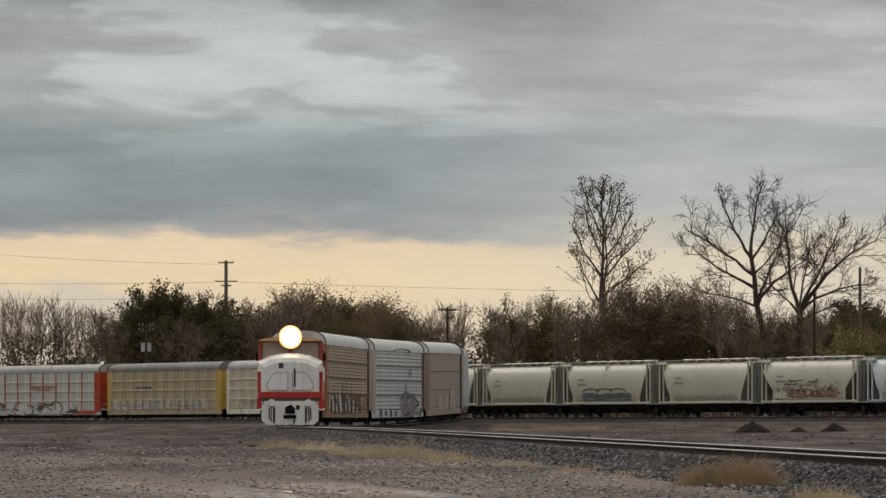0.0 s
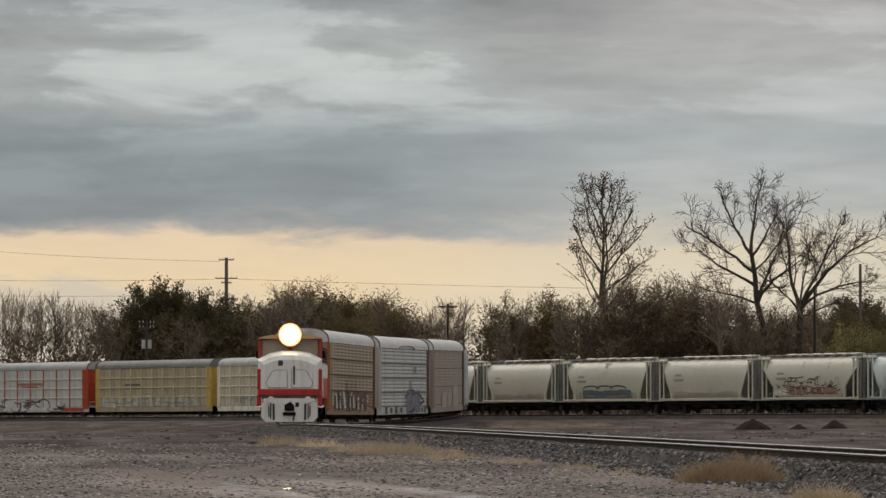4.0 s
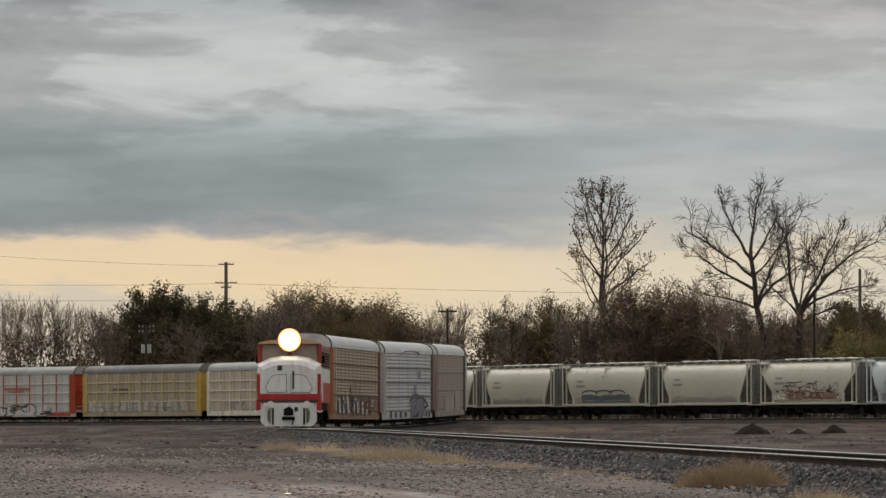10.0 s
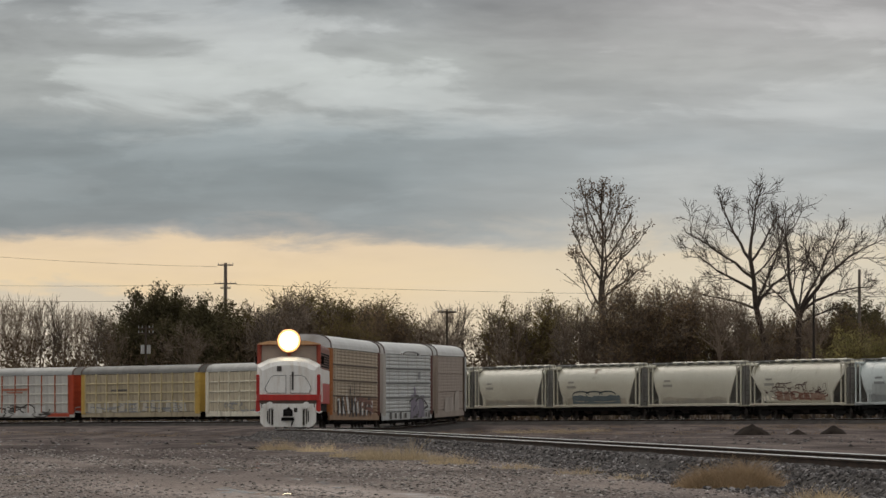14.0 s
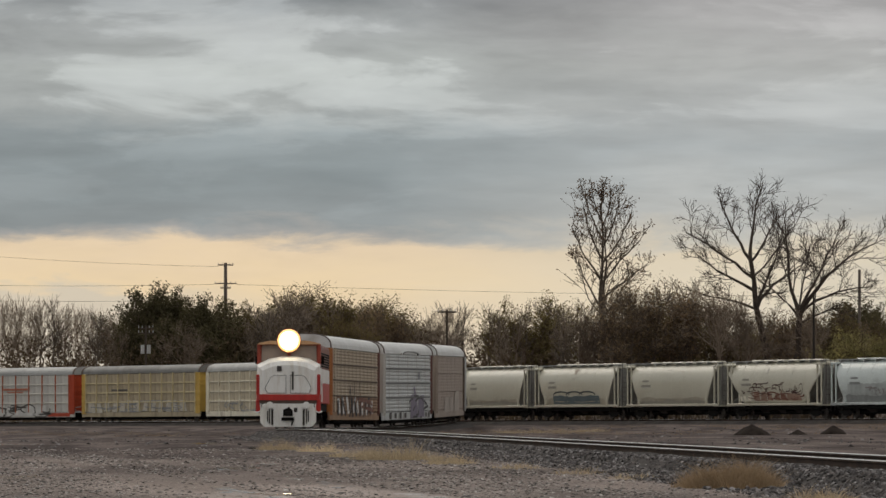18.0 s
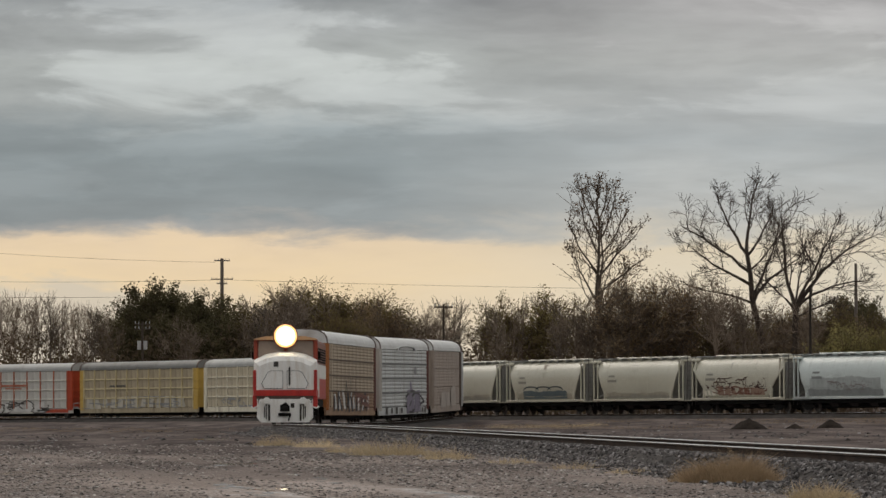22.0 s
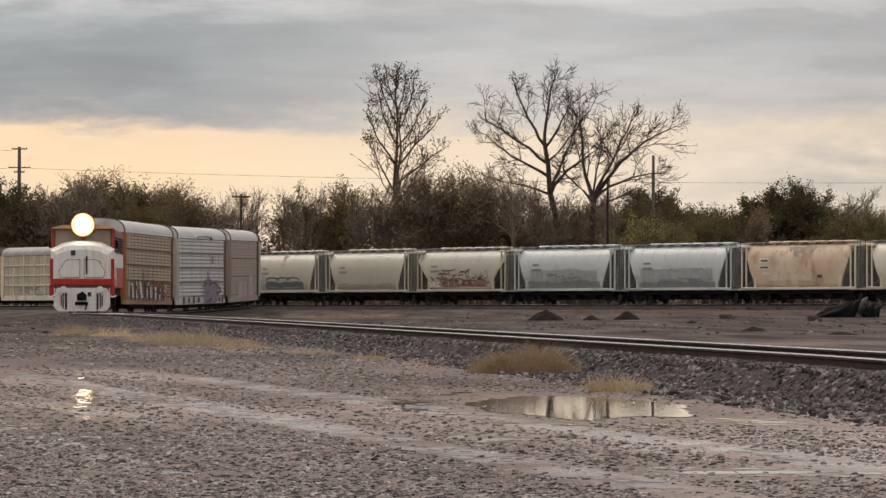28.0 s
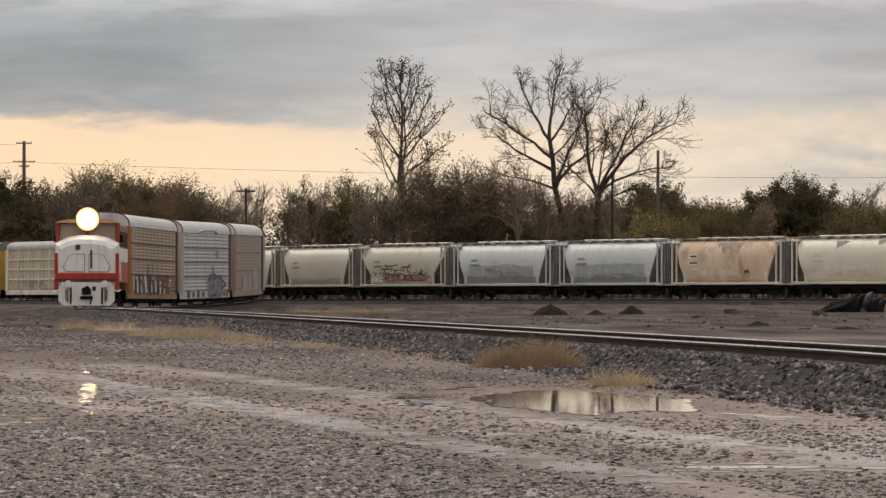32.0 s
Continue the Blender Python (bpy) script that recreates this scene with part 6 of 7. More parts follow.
for x, y, rx, ht, n in ((-4.1, 147, 0.55, 0.30, 500), (-2.9, 139, 0.6, 0.26, 420), (-0.95, 120, 0.95, 0.36, 1100), (-1.9, 126, 0.6, 0.25, 420), (0.15, 112, 0.55, 0.24, 500), (1.3, 104, 0.5, 0.14, 260), (2.2, 96, 0.5, 0.14, 240), (2.9, 90, 0.45, 0.12, 220)):
    blades("grass_tuft", "pale straw-coloured dry grass tuft beside the ballast", [(x, y, rx, 2.6, ht * 0.8, n), (x - rx * 0.45, y, rx * 0.35, 1.5, ht * 1.1, n // 4), (x + rx * 0.3, y + 1, rx * 0.4, 1.5, ht * 1.3, n // 4)], M["straw"], "grass", "dry grass tufts", "stuff")


def far_grass():
    rng = random.Random(9)
    spots = []
    for k in range(420):
        y = rng.uniform(300, 425)
        x0 = on(MAIN, y - 19)[0] + 5
        x = rng.uniform(x0, 0.11 * y)
        if noise.noise((x * 0.12, y * 0.03, 2.0)) < -0.05:
            continue
        spots.append((x, y, rng.uniform(0.5, 1.6), rng.uniform(1, 3), rng.uniform(0.2, 0.42), 40))
    blades("dry_grass", "thin dry grass on the ground between the tracks", spots, M["dull_grass"], "grass", "", "stuff")


far_grass()


def yard_cover():
    """Ochre grass band at the bend, and broken stone over the yard ground."""
    rng = random.Random(21)
    spots = []
    for k in range(150):
        y = rng.uniform(338, 392)
        px = rng.uniform(875, 1075)
        x = at_view(px, y)
        if x > on(MAIN, y - 19)[0] + 3.5 and noise.noise((x * 0.5, y * 0.06, 4.0)) > -0.15:
            spots.append((x, y, rng.uniform(0.3, 0.9), rng.uniform(1, 2.5), rng.uniform(0.12, 0.3), 34))
    blades("dry_grass", "low ochre grass band beside the curved track", spots, M["straw"], "grass", "", "stuff")
    spots = []
    for k in range(170):
        y = rng.uniform(322, 385)
        x = at_view(rng.uniform(-40, 420), y)
        if x < on(MAIN, y - 19)[0] - 4.0 and noise.noise((x * 0.3, y * 0.05, 8.0)) > -0.25:
            spots.append((x, y, rng.uniform(0.4, 1.2), rng.uniform(1, 3), rng.uniform(0.08, 0.2), 30))
    blades("dry_grass", "sparse dull grass strip beyond the gravel lot", spots, M["dull_grass"], "grass", "", "stuff")
    r2 = np.random.RandomState(8)
    pts, sz = [], []
    for k in range(5200):
        y = r2.uniform(150, 420)
        x = y * r2.uniform(-0.085, 0.125)
        off = x - on(MAIN, y - 19.5)[0]
        if abs(off) < 3.2 or noise.noise((x * 0.2, y * 0.04, 6.0)) < r2.uniform(-0.5, 0.3):
            continue
        pts.append((x, y, ground_z(x, y) - 0.01))
        sz.append(0.03 + 0.09 * r2.random_sample() ** 3)
    stones("yard_stones", "scattered broken stone over the bare yard ground", np.array(pts), np.array(sz), M["rock"], 0.6, r2)


yard_cover()


# ---------------------------------------------------------------- heaps and litter in the yard
M["earth"] = coat("dark_spoil_earth", (0.022, 0.017, 0.014), (0.036, 0.028, 0.023), 2, 0.95, bump=0.8, fine=12, spread=0.12, spec=0.03)
M["tarp"] = coat("crumpled_black_plastic", (0.003, 0.003, 0.003), (0.006, 0.006, 0.006), 2, 0.5, bump=0.6, fine=6, spec=0.03)


def heap(name, label, x, y, rx, ht, seed, material, category="heap", rough=0.25):
    bm = B()
    n, rings = 26, 7
    rows = []
    for i in range(rings):
        f = i / (rings - 1)
        row = []
        for j in range(n):
            q = j * math.tau / n
            w = 1 + rough * noise.noise((math.cos(q) * 2, math.sin(q) * 2, seed + f * 2))
            r = rx * (1 - f ** 1.15) ** 0.95 * w
            z = ht * f * (1 + 0.6 * rough * noise.noise((math.cos(q) * 3, seed, f * 4))) if f < 1 else ht
            row.append((r * math.cos(q), r * math.sin(q) * 1.3, z - 0.05))
        rows.append(row)
    loft(bm, rows)
    ob = part(name, tidy(bm), material, None, label, pose(x, y, ground_z(x, y)))
    for p in ob.data.polygons:
        p.use_smooth = True
    return tagged(ob, category=category, group="spoil heaps" if material is M["earth"] else "")


for k, (px, y, rx, ht) in enumerate(((1331, 295, 0.95, 0.62), (1412, 295, 0.55, 0.30), (1475, 297, 0.75, 0.50), (1700, 165, 0.45, 0.2), (1856, 152, 0.6, 0.13), (1590, 240, 0.4, 0.18))):
    heap("earth_mound", "small dark mound of spoil earth by the yard", at_view(px, y), y, rx, ht, k * 3.7, M["earth"])


def tarp_heap():
    """A slumped heap of black sheeting: a creased mound with loose folds lying over it."""
    t = thing("plastic_sheeting_heap", "heap of crumpled black plastic sheeting on the ground", "heap", "", pose(at_view(1862, 312), 312, ground_z(32, 312)))
    rng = random.Random(3)
    rows = []
    for i in range(9):
        f = i / 8
        row = []
        for j in range(40):
            q = j * math.tau / 40
            crease = 1 + 0.22 * noise.noise((math.cos(q) * 4, math.sin(q) * 4, f * 2.5)) + 0.12 * noise.noise((math.cos(q) * 11, math.sin(q) * 11, f * 5))
            r = (1 - f ** 1.4) ** 0.8 * crease
            row.append((1.7 * r * math.cos(q) + 0.55 * f, 1.0 * r * math.sin(q), 0.98 * f * (1 + 0.12 * noise.noise((q * 2, f * 3, 4.0))) - 0.05))
        rows.append(row)
    smooth(part("sheeting", tidy(loft(B(), rows)), M["tarp"], t))
    for k in range(7):
        x = -1.25 + 2.7 * k / 6 + rng.uniform(-0.12, 0.12)
        hgt = max(0.3, 1.12 * (1 - ((x - 0.45) / 2.0) ** 2)) * rng.uniform(0.85, 1.06)
        lean, turn = rng.uniform(0.35, 1.0), rng.uniform(-0.2, 0.2)
        rings = []
        for i in range(7):
            f = i / 6
            w = 0.22 * (1 - f) ** 0.5 + 0.035
            cx, cz, cy = x + lean * f * hgt * 0.8, hgt * (1 - (1 - f) ** 1.6), -0.85 + 0.95 * f + turn * f
            rings.append([(cx + w * math.cos(q) * (1 + 0.3 * noise.noise((k, f * 3, q))), cy + w * math.sin(q), cz - 0.06 + 0.5 * w * math.sin(q) * (1 - f)) for q in np.linspace(0, math.tau, 13)[:-1]])
        # one fold is paler: the sheeting's highlight is put into its colour
        smooth(part("fold", tidy(loft(B(), rings)), M["scuffed"] if k == 4 else M["tarp"], t, "pale fold with a highlight in its colour" if k == 4 else ""))


M["scuffed"] = coat("scuffed_grey_plastic", (0.10, 0.10, 0.103), (0.008, 0.008, 0.008), 1.6, 0.45, bump=0.3, fine=8, spec=0.05)
tarp_heap()
for k, (px, y, w) in enumerate(((1655, 415, 0.5), (1705, 420, 0.8), (1752, 425, 0.55), (1650, 300, 0.4), (1805, 270, 0.45))):
    x = at_view(px, y)
    bm = B()
    box(bm, -w, w, -0.13, 0.13, -0.05, 0.24, 0.03)
    box(bm, -w * 0.6, w * 0.9, -0.35, -0.12, -0.05, 0.13, 0.03)
    tagged(part("scrap_timber", bm, M["tie"], None, "dark broken tie timber lying on the ground", pose(x, y, ground_z(x, y), 0, 0, 17 * k)), category="timber", group="scrap timbers")


def litter():
    """Small pale scraps of rubbish beside the ballast."""
    for k, (x, y, w) in enumerate(((4.42, 80.6, 0.045), (4.62, 80.2, 0.025))):
        bm = B()
        n = 7
        low = [(w * math.cos(j * math.tau / n) * (0.8 + 0.3 * (j % 2)), w * 1.4 * math.sin(j * math.tau / n), 0.0) for j in range(n)]
        top = [(a * 0.55 + 0.01, b * 0.6, w * (0.9 + 0.5 * ((j * 3 + k) % 3) / 2)) for j, (a, b, c) in enumerate(low)]
        loft(bm, [low, top])
        tagged(part("litter", tidy(bm), M["g_scrap"], None, "crumpled white scrap lying beside the dry weeds", pose(x, y, ground_z(x, y) + 0.004)), category="litter", group="scraps of litter")


M["g_scrap"] = coat("crumpled_white_plastic", (0.78, 0.77, 0.74), (0.66, 0.64, 0.60), 8, 0.5)
litter()


# ---------------------------------------------------------------- paint marks on the cars
def flat_coat(name, c):
    return coat(name, c, tuple(v * 0.8 for v in c), 1.5, 0.55, bump=0.05)


for key, name, c in (("g_black", "black_spray_paint", (0.04, 0.035, 0.035)), ("g_white", "white_spray_paint", (0.68, 0.66, 0.62)), ("g_faint", "faded_grey_spray_paint", (0.47, 0.41, 0.355)), ("g_grime", "grey_brown_grime", (0.29, 0.30, 0.29)), ("g_scrub", "chalky_scrubbed_paint", (0.84, 0.72, 0.54)), ("g_soot", "grey_road_soot", (0.36, 0.335, 0.28)), ("g_red", "rust_red_spray_paint", (0.40, 0.26, 0.19)), ("g_brown", "brown_spray_paint", (0.10, 0.05, 0.04)),
                     ("g_teal", "grey_blue_spray_paint", (0.13, 0.165, 0.175)), ("g_dull", "dull_brown_spray_paint", (0.26, 0.21, 0.20)), ("g_dustshade", "brown_road_dust", (0.45, 0.40, 0.31)), ("g_greyshade", "grey_road_dust", (0.46, 0.485, 0.465)), ("g_ink", "blue_black_spray_paint", (0.045, 0.06, 0.065)), ("g_rust", "dark_rust_spray_paint", (0.22, 0.09, 0.06)), ("g_pale", "chalky_beige_paint", (0.56, 0.51, 0.42)), ("g_streak", "rust_run_stain", (0.42, 0.27, 0.16)), ("g_blue", "violet_blue_spray_paint", (0.25, 0.22, 0.28)), ("g_grey", "grey_spray_paint", (0.30, 0.30, 0.30)), ("g_spill", "dark_spill_crust", (0.40, 0.325, 0.25)), ("mark", "dark_stencil_paint", (0.09, 0.08, 0.07)), ("mark_white", "white_stencil_paint", (0.90, 0.84, 0.70))):
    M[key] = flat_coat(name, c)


def side_x(kind, z):
    if kind == "hopper":
        return shell_half(z) + 0.012
    return 1.52 + 0.062


def paint_patch(car, kind, side, outlines, material, name="graffiti", lift=0.0):
    """Flat shapes (y, z) laid on a car's side as one coat of paint."""
    bm = B()
    for pts in outlines:
        vs = [bm.verts.new((side * (side_x(kind, z) + lift), y, z)) for y, z in pts]
        if len(vs) > 2:
            bm.faces.new(vs)
    return part(name, tidy(bm), material, car)


def stroke(pts, w):
    """Outline of a painted line with width: down one side and back along the other."""
    left, right = [], []
    for k, (y, z) in enumerate(pts):
        (ya, za), (yb, zb) = pts[max(0, k - 1)], pts[min(len(pts) - 1, k + 1)]
        d = math.hypot(yb - ya, zb - za) or 1
        ny, nz = -(zb - za) / d * w / 2, (yb - ya) / d * w / 2
        left.append((y + ny, z + nz))
        right.append((y - ny, z - nz))
    return left, right


def ribbon_paint(car, kind, side, pts, w, material, name="graffiti_stroke", lift=0.008):
    """One sprayed line as one strip."""
    bm = B()
    left, right = stroke(pts, w)
    at = lambda y, z: bm.verts.new((side * (side_x(kind, z) + lift), y, z))
    vs = [(at(*a), at(*b)) for a, b in zip(left, right)]
    for (a, b), (c, d) in zip(vs, vs[1:]):
        bm.faces.new((a, b, d, c))
    return part(name, bm, material, car)


def bars(car, kind, side, rows, material, lift=0.002):
    """Stencilled marks as plain bars: (y, z, length, height)."""
    for y, z, l, h in rows:
        paint_patch(car, kind, side, [[(y - l / 2, z - h / 2), (y + l / 2, z - h / 2), (y + l / 2, z + h / 2), (y - l / 2, z + h / 2)]], material, "stencil_mark", lift)


def scrawl(car, kind, side, y0, y1, z0, z1, n, width, material, seed, tall=1.0, lift=0.008):
    """Unreadable sprayed loops and slashes in one colour."""
    rng = random.Random(seed)
    for k in range(n):
        c = y0 + (y1 - y0) * (k + rng.random()) / n
        zc = z0 + (z1 - z0) * rng.uniform(0.25, 0.75)
        ry, rz = (y1 - y0) / n * rng.uniform(0.5, 2.4), (z1 - z0) * rng.uniform(0.15, 0.5) * tall
        a0, turn = rng.uniform(0, math.tau), rng.choice((-1, 1)) * rng.uniform(1.2, 4.2)
        pts = []
        for j in range(8):
            a = a0 + turn * j / 7
            pts.append((c + ry * math.cos(a) + 0.1 * j * rng.uniform(-1, 1) * ry, min(z1, max(z0, zc + rz * math.sin(a)))))
        ribbon_paint(car, kind, side, pts, width * rng.uniform(0.6, 1.3), material, "graffiti_stroke", lift + 0.0006 * k)


def slabs(car, kind, side, y0, y1, z0, z1, n, material, seed, fill=0.62, slant=0.2, lift=0.004):
    """Rough upright blocks of one colour, as roller letters worn past reading."""
    rng = random.Random(seed)
    w = (y1 - y0) / n
    for k in range(n):
        c, h = y0 + w * (k + 0.5), (z1 - z0) * rng.uniform(0.72, 1.0)
        b, q, sk = w * fill * rng.uniform(0.35, 0.6), z0 + rng.uniform(0, 0.12) * (z1 - z0), slant * w * rng.uniform(-1, 1)
        outline = [(c - b, q), (c + b, q + 0.05), (c + b * 0.8 + sk, q + h), (c + sk, q + h * rng.uniform(0.9, 1.05)), (c - b * 0.8 + sk, q + h * 0.95)]
        paint_patch(car, kind, side, [outline], material, "graffiti", lift + 0.0006 * (k % 2))


def dirt_shade_band(h, y0, y1, z0, z1, material, seed, lift=0.003):
    """A strip of dirt, paint or painted shade with a wandering upper edge."""
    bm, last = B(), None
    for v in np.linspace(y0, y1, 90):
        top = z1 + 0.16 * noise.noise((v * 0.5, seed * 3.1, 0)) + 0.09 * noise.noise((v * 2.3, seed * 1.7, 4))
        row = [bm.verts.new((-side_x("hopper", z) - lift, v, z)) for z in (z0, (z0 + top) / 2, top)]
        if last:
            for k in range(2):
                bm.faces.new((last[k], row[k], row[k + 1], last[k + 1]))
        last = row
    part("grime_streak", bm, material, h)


def spill(h, y0, y1, deep, material, seed):
    """A crust that ran down from the roof edge."""
    bm, last = B(), None
    for v in np.linspace(y0, y1, 40):
        f = math.sin(math.pi * (v - y0) / (y1 - y0)) ** 0.6
        low = 4.26 - deep * f * (0.75 + 0.9 * noise.noise((v * 2.2, seed * 2.3, 1)) + 0.35 * noise.noise((v * 7, seed, 5)))
        row = [bm.verts.new((-side_x("hopper", z) - 0.002, v, z)) for z in (4.27, 4.27 + (low - 4.27) * 0.5, min(low, 4.26))]
        if last:
            for k in range(2):
                bm.faces.new((last[k], row[k], row[k + 1], last[k + 1]))
        last = row
    part("spill_stain", bm, material, h)


def decorate():
    racks = [c[0] for c in CARS if c[0].name.startswith("auto_rack")]
    hops = [c[0] for c in CARS if c[0].name.startswith("covered_hopper")]
    # near racks: their right flank
    slabs(racks[0], "rack", 1, -9.8, 9.6, 0.72, 1.95, 8, M["g_white"], 1, 0.5, 0.5)
    slabs(racks[0], "rack", 1, -10.2, 9.0, 0.62, 1.9, 10, M["g_black"], 21, 0.34, 0.9, 0.008)
    scrawl(racks[0], "rack", 1, 1.0, 10.0, 0.6, 2.0, 8, 0.18, M["g_rust"], 24)
    slabs(racks[0], "rack", 1, -4.5, 1.6, 0.9, 2.9, 4, M["g_black"], 31, 0.26, 0.9, 0.011)
    slabs(racks[1], "rack", 1, 1.2, 8.6, 0.5, 2.1, 2, M["g_blue"], 2, 0.98, 0.1)
    slabs(racks[1], "rack", 1, 2.2, 5.2, 1.6, 2.75, 1, M["g_blue"], 7, 0.5, 0.3, 0.003)
    scrawl(racks[1], "rack", 1, 1.4, 8.2, 0.55, 2.0, 6, 0.13, M["g_black"], 3)
    bars(racks[1], "rack", 1, [(-9.6 + 2.6 * k, 0.74, 1.1, 0.42 - 0.1 * (k % 2)) for k in range(4)] + [(9.6, 0.74, 0.9, 0.3), (11.2, 0.74, 0.9, 0.4)], M["mark"])
    bars(racks[1], "rack", 1, [(5.6, 3.35, 1.6, 0.5)], M["g_grey"])
    slabs(racks[2], "rack", 1, -6, 8, 0.7, 2.1, 3, M["g_faint"], 3, 1.1)
    # far racks: their left flank
    scrawl(racks[7], "rack", -1, -4.0, 7.0, 1.0, 2.0, 9, 0.12, M["g_grey"], 4)
    slabs(racks[8], "rack", -1, -10.6, 11.6, 0.85, 2.05, 13, M["g_pale"], 5, 0.85)
    scrawl(racks[8], "rack", -1, -10.6, 11.6, 0.9, 2.0, 12, 0.1, M["g_grey"], 15)
    bars(racks[8], "rack", -1, [(4.5, 3.1, 3.6, 0.16), (4.3, 2.8, 3.6, 0.14)], M["mark"])
    slabs(racks[9], "rack", -1, -8.0, 12.4, 0.5, 1.75, 11, M["g_white"], 6, 0.9)
    scrawl(racks[9], "rack", -1, -8.0, 12.4, 0.5, 1.8, 22, 0.13, M["mark"], 16)
    bars(racks[9], "rack", -1, [(-2.5, 3.3, 4.6, 0.2), (-2.5, 3.0, 3.0, 0.12)], M["orangepost"], 0.09)
    bars(racks[9], "rack", -1, [(-10.4, 0.72, 4.0, 0.36)], M["orange"])
    # hoppers: stencils near the leading end of each car
    for k, h in enumerate(hops):
        m = M["mark"]
        if k == 1:
            bars(h, "hopper", -1, [(4.6, 3.25, 1.3, 0.34), (4.6, 2.75, 1.5, 0.3), (4.3, 2.3, 1.1, 0.2)], M["mark_white"])
            bars(h, "hopper", -1, [(4.6, 3.25, 1.0, 0.14), (4.6, 2.75, 1.2, 0.12), (-3.2, 2.05, 0.7, 0.22)], m, 0.008)
            continue
        soft = M["g_grime"] if k in (2, 3) else M["g_soot"]
        bars(h, "hopper", -1, [(4.4, 3.15, 1.1, 0.16), (4.3, 2.75, 1.6, 0.2)], soft if k != 0 else M["g_scrub"])
    slabs(hops[4], "hopper", -1, -4.4, 3.2, 1.42, 2.2, 7, M["g_red"], 8, 0.95)
    scrawl(hops[4], "hopper", -1, -4.4, 3.6, 1.45, 2.3, 16, 0.08, M["g_rust"], 18)
    scrawl(hops[4], "hopper", -1, -4.6, 4.8, 1.95, 2.9, 24, 0.07, M["g_brown"], 9)
    slabs(hops[4], "hopper", -1, 3.6, 5.6, 1.4, 1.9, 3, M["mark_white"], 12, 0.9)
    dirt_shade_band(hops[6], -4.4, 4.2, 1.34, 2.0, M["g_teal"], 10)
    for k in range(3):
        c = 2.6 - 2.4 * k
        ribbon_paint(hops[6], "hopper", -1, [(c + 1.5 * math.cos(q), 1.95 + 0.42 * math.sin(q) ** 0.6) for q in np.linspace(0.1, 3.0, 11)], 0.11, M["g_ink"], "graffiti_outline", 0.012 + 0.001 * k)
    scrawl(hops[3], "hopper", -1, -3.6, 2.4, 1.75, 2.45, 22, 0.05, M["g_dull"], 11)
    scrawl(hops[2], "hopper", -1, -4.4, 3.2, 1.6, 2.0, 12, 0.07, M["g_grime"], 17)
    bars(hops[0], "hopper", -1, [(3.9, 3.0, 2.2, 0.9), (0.5, 2.3, 7.0, 0.3)], M["mark_white"])
    # grime and painted shade on lower flanks, pale scrubbed patches and a dark spill
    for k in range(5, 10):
        dirt_shade_band(hops[k], -5.3, 5.3, 1.3, 1.75, M["g_dustshade"], 20 + k, 0.0012)
    # darker lower half of the grey cars: shade put into a band
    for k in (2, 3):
        dirt_shade_band(hops[k], -5.4, 5.4, 1.3, 2.75, M["g_greyshade"], 30 + k, 0.0012)
    for h, m, y0, y1, z0, z1, seed in ((hops[2], "g_grime", -5.7, 5.6, 1.3, 1.72, 1), (hops[3], "g_grime", -5.7, 5.7, 1.3, 1.85, 2), (hops[1], "g_scrub", -2.0, 3.6, 1.75, 2.2, 3), (hops[0], "g_scrub", -4.5, 3.2, 1.6, 1.95, 4), (hops[5], "g_soot", -5.4, 5.4, 1.3, 1.55, 5), (hops[7], "g_soot", -5.4, 5.4, 1.3, 1.6, 7)):
        dirt_shade_band(h, y0, y1, z0, z1, M[m], seed)
    for h, y0, y1, deep, seed in ((hops[1], -2.4, 1.6, 0.75, 8), (hops[0], 0.4, 2.2, 0.8, 1), (hops[0], -4.6, -3.6, 0.4, 4), (hops[6], -0.2, 0.7, 0.35, 3)):
        spill(h, y0, y1, deep, M["g_spill"], seed)
    # rust seams on the tan car, run-off streaks on the cream ones
    for h, key, ys, z0, z1 in ((hops[1], "g_streak", (-4.4, -2.9, -1.4, 0.1, 1.6, 3.1), 2.3, 4.0), (hops[5], "g_soot", (-2.2, 0.4, 0.9), 3.0, 4.1), (hops[6], "g_soot", (-0.4, 0.2, 0.5), 2.9, 4.2), (hops[4], "g_soot", (-3.0, 1.0), 3.3, 4.1)):
        for k, y in enumerate(ys):
            w = 0.05 + 0.03 * (k % 2)
            paint_patch(h, "hopper", -1, [[(y - w, z1), (y - w * 0.6, (z0 + z1) / 2), (y, z0 + 0.2 * (k % 3)), (y + w * 0.6, (z0 + z1) / 2), (y + w, z1)]], M[key], "run_stain", 0.002)


decorate()

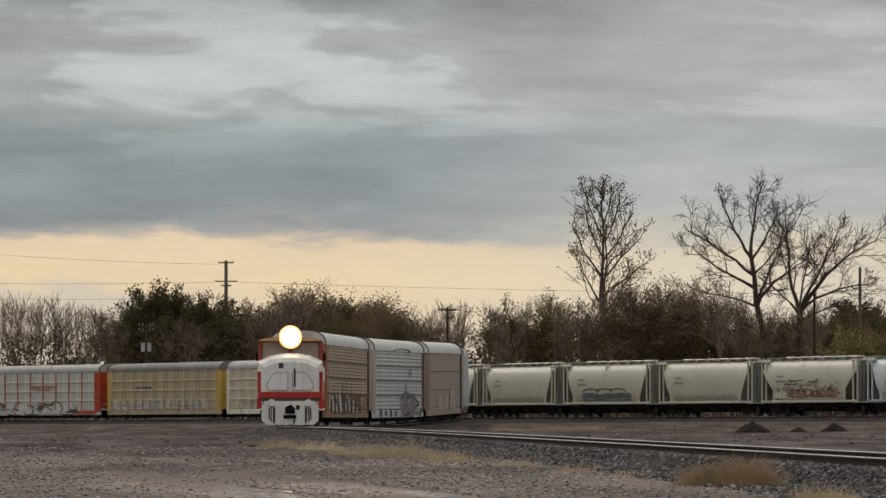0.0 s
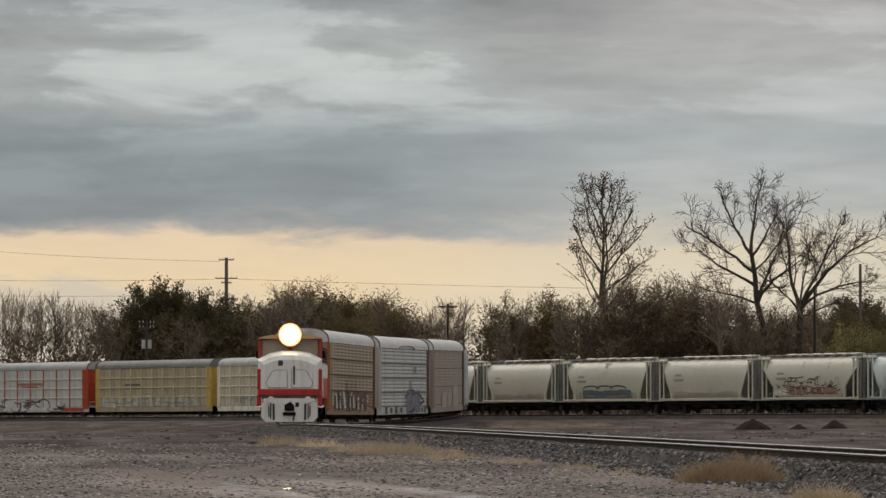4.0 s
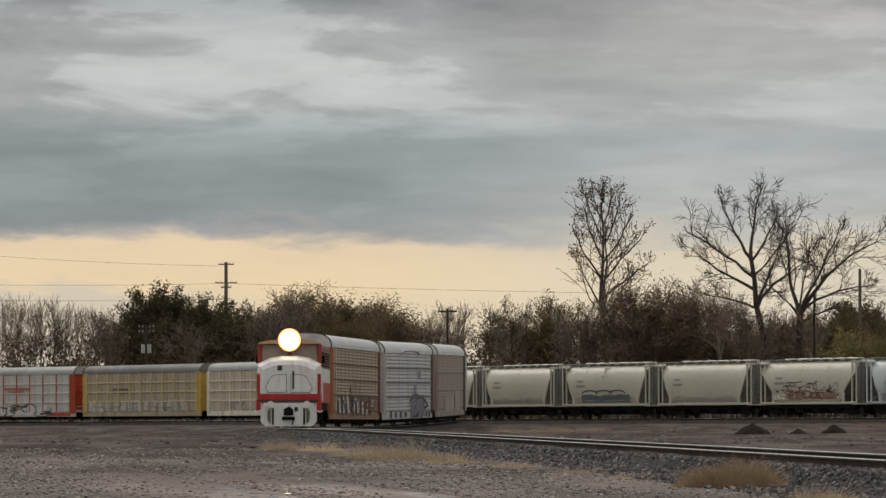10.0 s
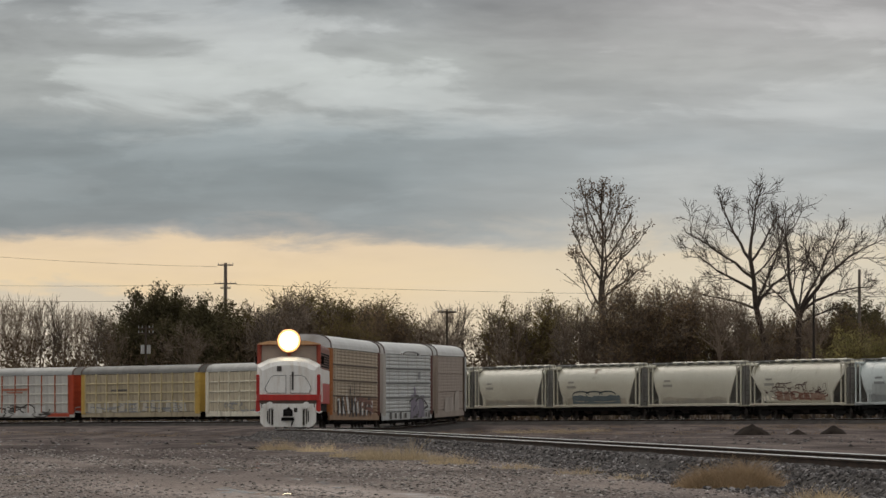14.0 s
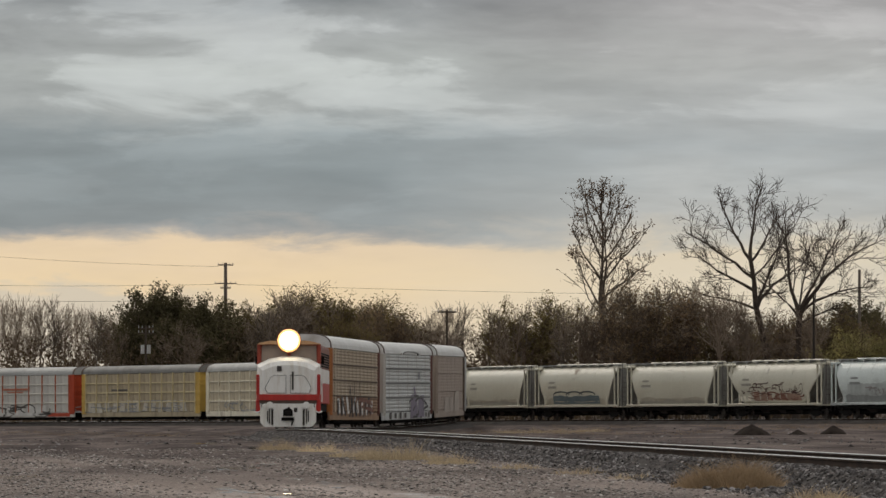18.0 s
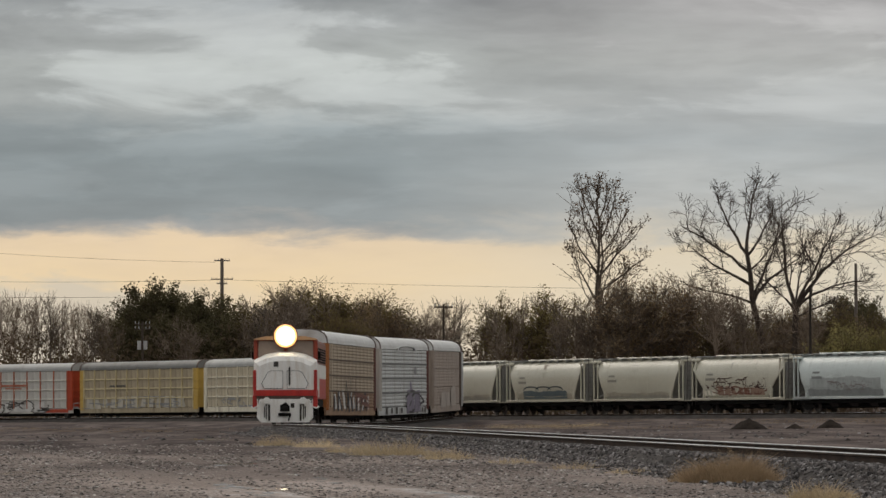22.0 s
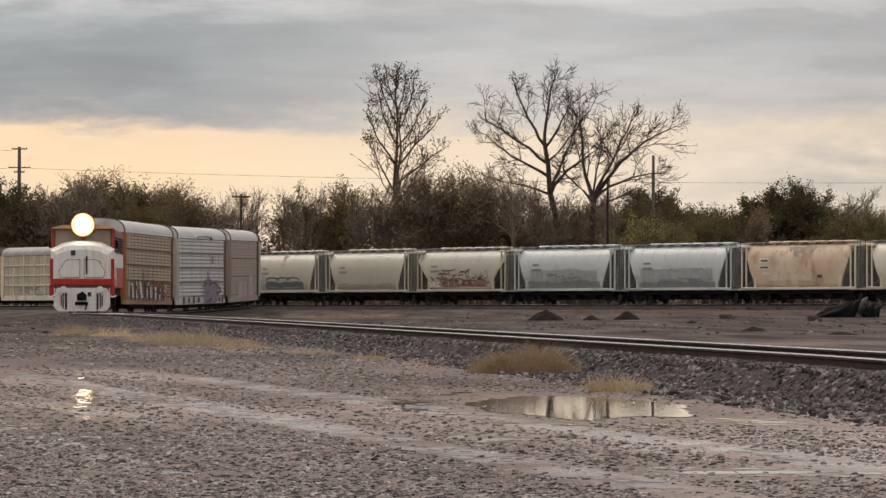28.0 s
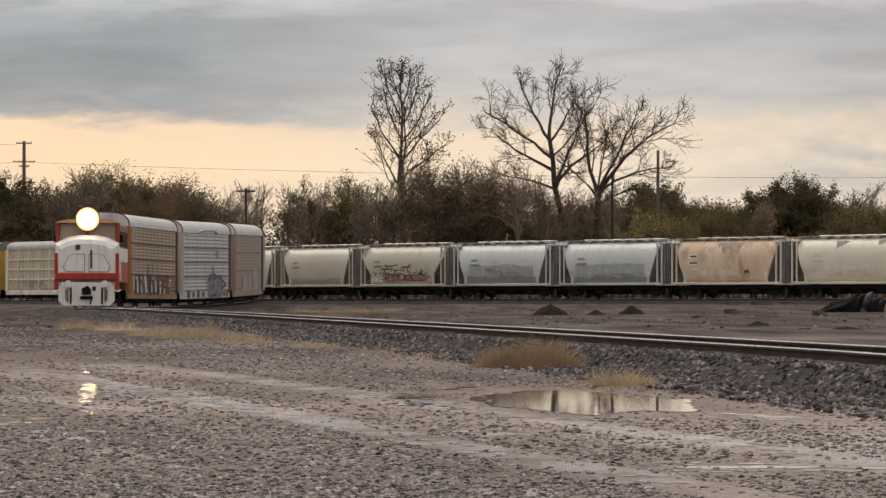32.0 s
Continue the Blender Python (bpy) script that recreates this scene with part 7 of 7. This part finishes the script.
# ---------------------------------------------------------------- what moves
# metres that the rack train still has to back up, and the hoppers' way left to go
BACKING = ((0.0, 5.30), (0.5, 5.0), (1.0, 4.66), (1.5, 4.40), (2.0, 4.08), (2.5, 3.75), (3.0, 3.42), (3.5, 3.09), (4.5, 2.42), (5.5, 1.77), (6.0, 1.52), (7.0, 1.08), (8.0, 0.72), (9.0, 0.36),
           (10.0, 0.16), (11.0, 0.02), (12.0, 0.0), (14.0, 0.0), (17.0, 0.08), (19.0, 0.14), (20.0, 0.28), (21.5, 0.38), (26.0, 0.40), (32.0, 0.40))
ROLLING = ((0.0, 34.1), (9.0, 34.05), (10.0, 33.95), (11.0, 33.8), (12.0, 33.45), (13.0, 33.0), (14.0, 32.35), (15.0, 31.55), (16.0, 30.75), (17.0, 29.8), (18.0, 28.65), (19.0, 27.5), (20.0, 26.3),
           (21.0, 24.9), (22.0, 23.3), (23.0, 21.7), (24.0, 19.85), (25.0, 17.85), (26.0, 15.6), (27.0, 13.3), (28.0, 11.0), (29.0, 8.5), (30.0, 5.85), (31.0, 2.95), (32.0, 0.0))


def car_pose(track, s, half):
    xa, ya, _ = on(track, s - half)
    xb, yb, _ = on(track, s + half)
    za, zb = rail_z(xa, ya), rail_z(xb, yb)
    h = math.degrees(math.atan2(xb - xa, yb - ya))
    pitch = math.degrees(math.atan2(zb - za, 2 * half))
    return Matrix.Translation(((xa + xb) / 2, (ya + yb) / 2, (za + zb) / 2)) @ Matrix.Rotation(-radians(h), 4, "Z") @ Matrix.Rotation(radians(pitch), 4, "X")


def motions():
    for car, which, at, wheels, half in CARS:
        track, plan = (MAIN, BACKING) if which == "main" else (YARD, ROLLING)
        walk(car, [(t, car_pose(track, at - d, half)) for t, d in plan])
        # wheels turn with the way rolled
        ts, ds = [p[0] for p in plan], [p[1] for p in plan]
        rows, last = [], None
        for t in np.arange(0.0, 32.01, 0.25):
            d = float(np.interp(t, ts, ds))
            a = -d / WHEEL_R
            if last is None or abs(a - last) > 1.1 or t >= 31.99:
                rows.append((float(t), a))
                last = a
        for w in wheels:
            base = w.matrix_basis.translation.copy()
            walk(w, [(t, Matrix.Translation(base) @ Matrix.Rotation(-a, 4, "X")) for t, a in rows])


motions()
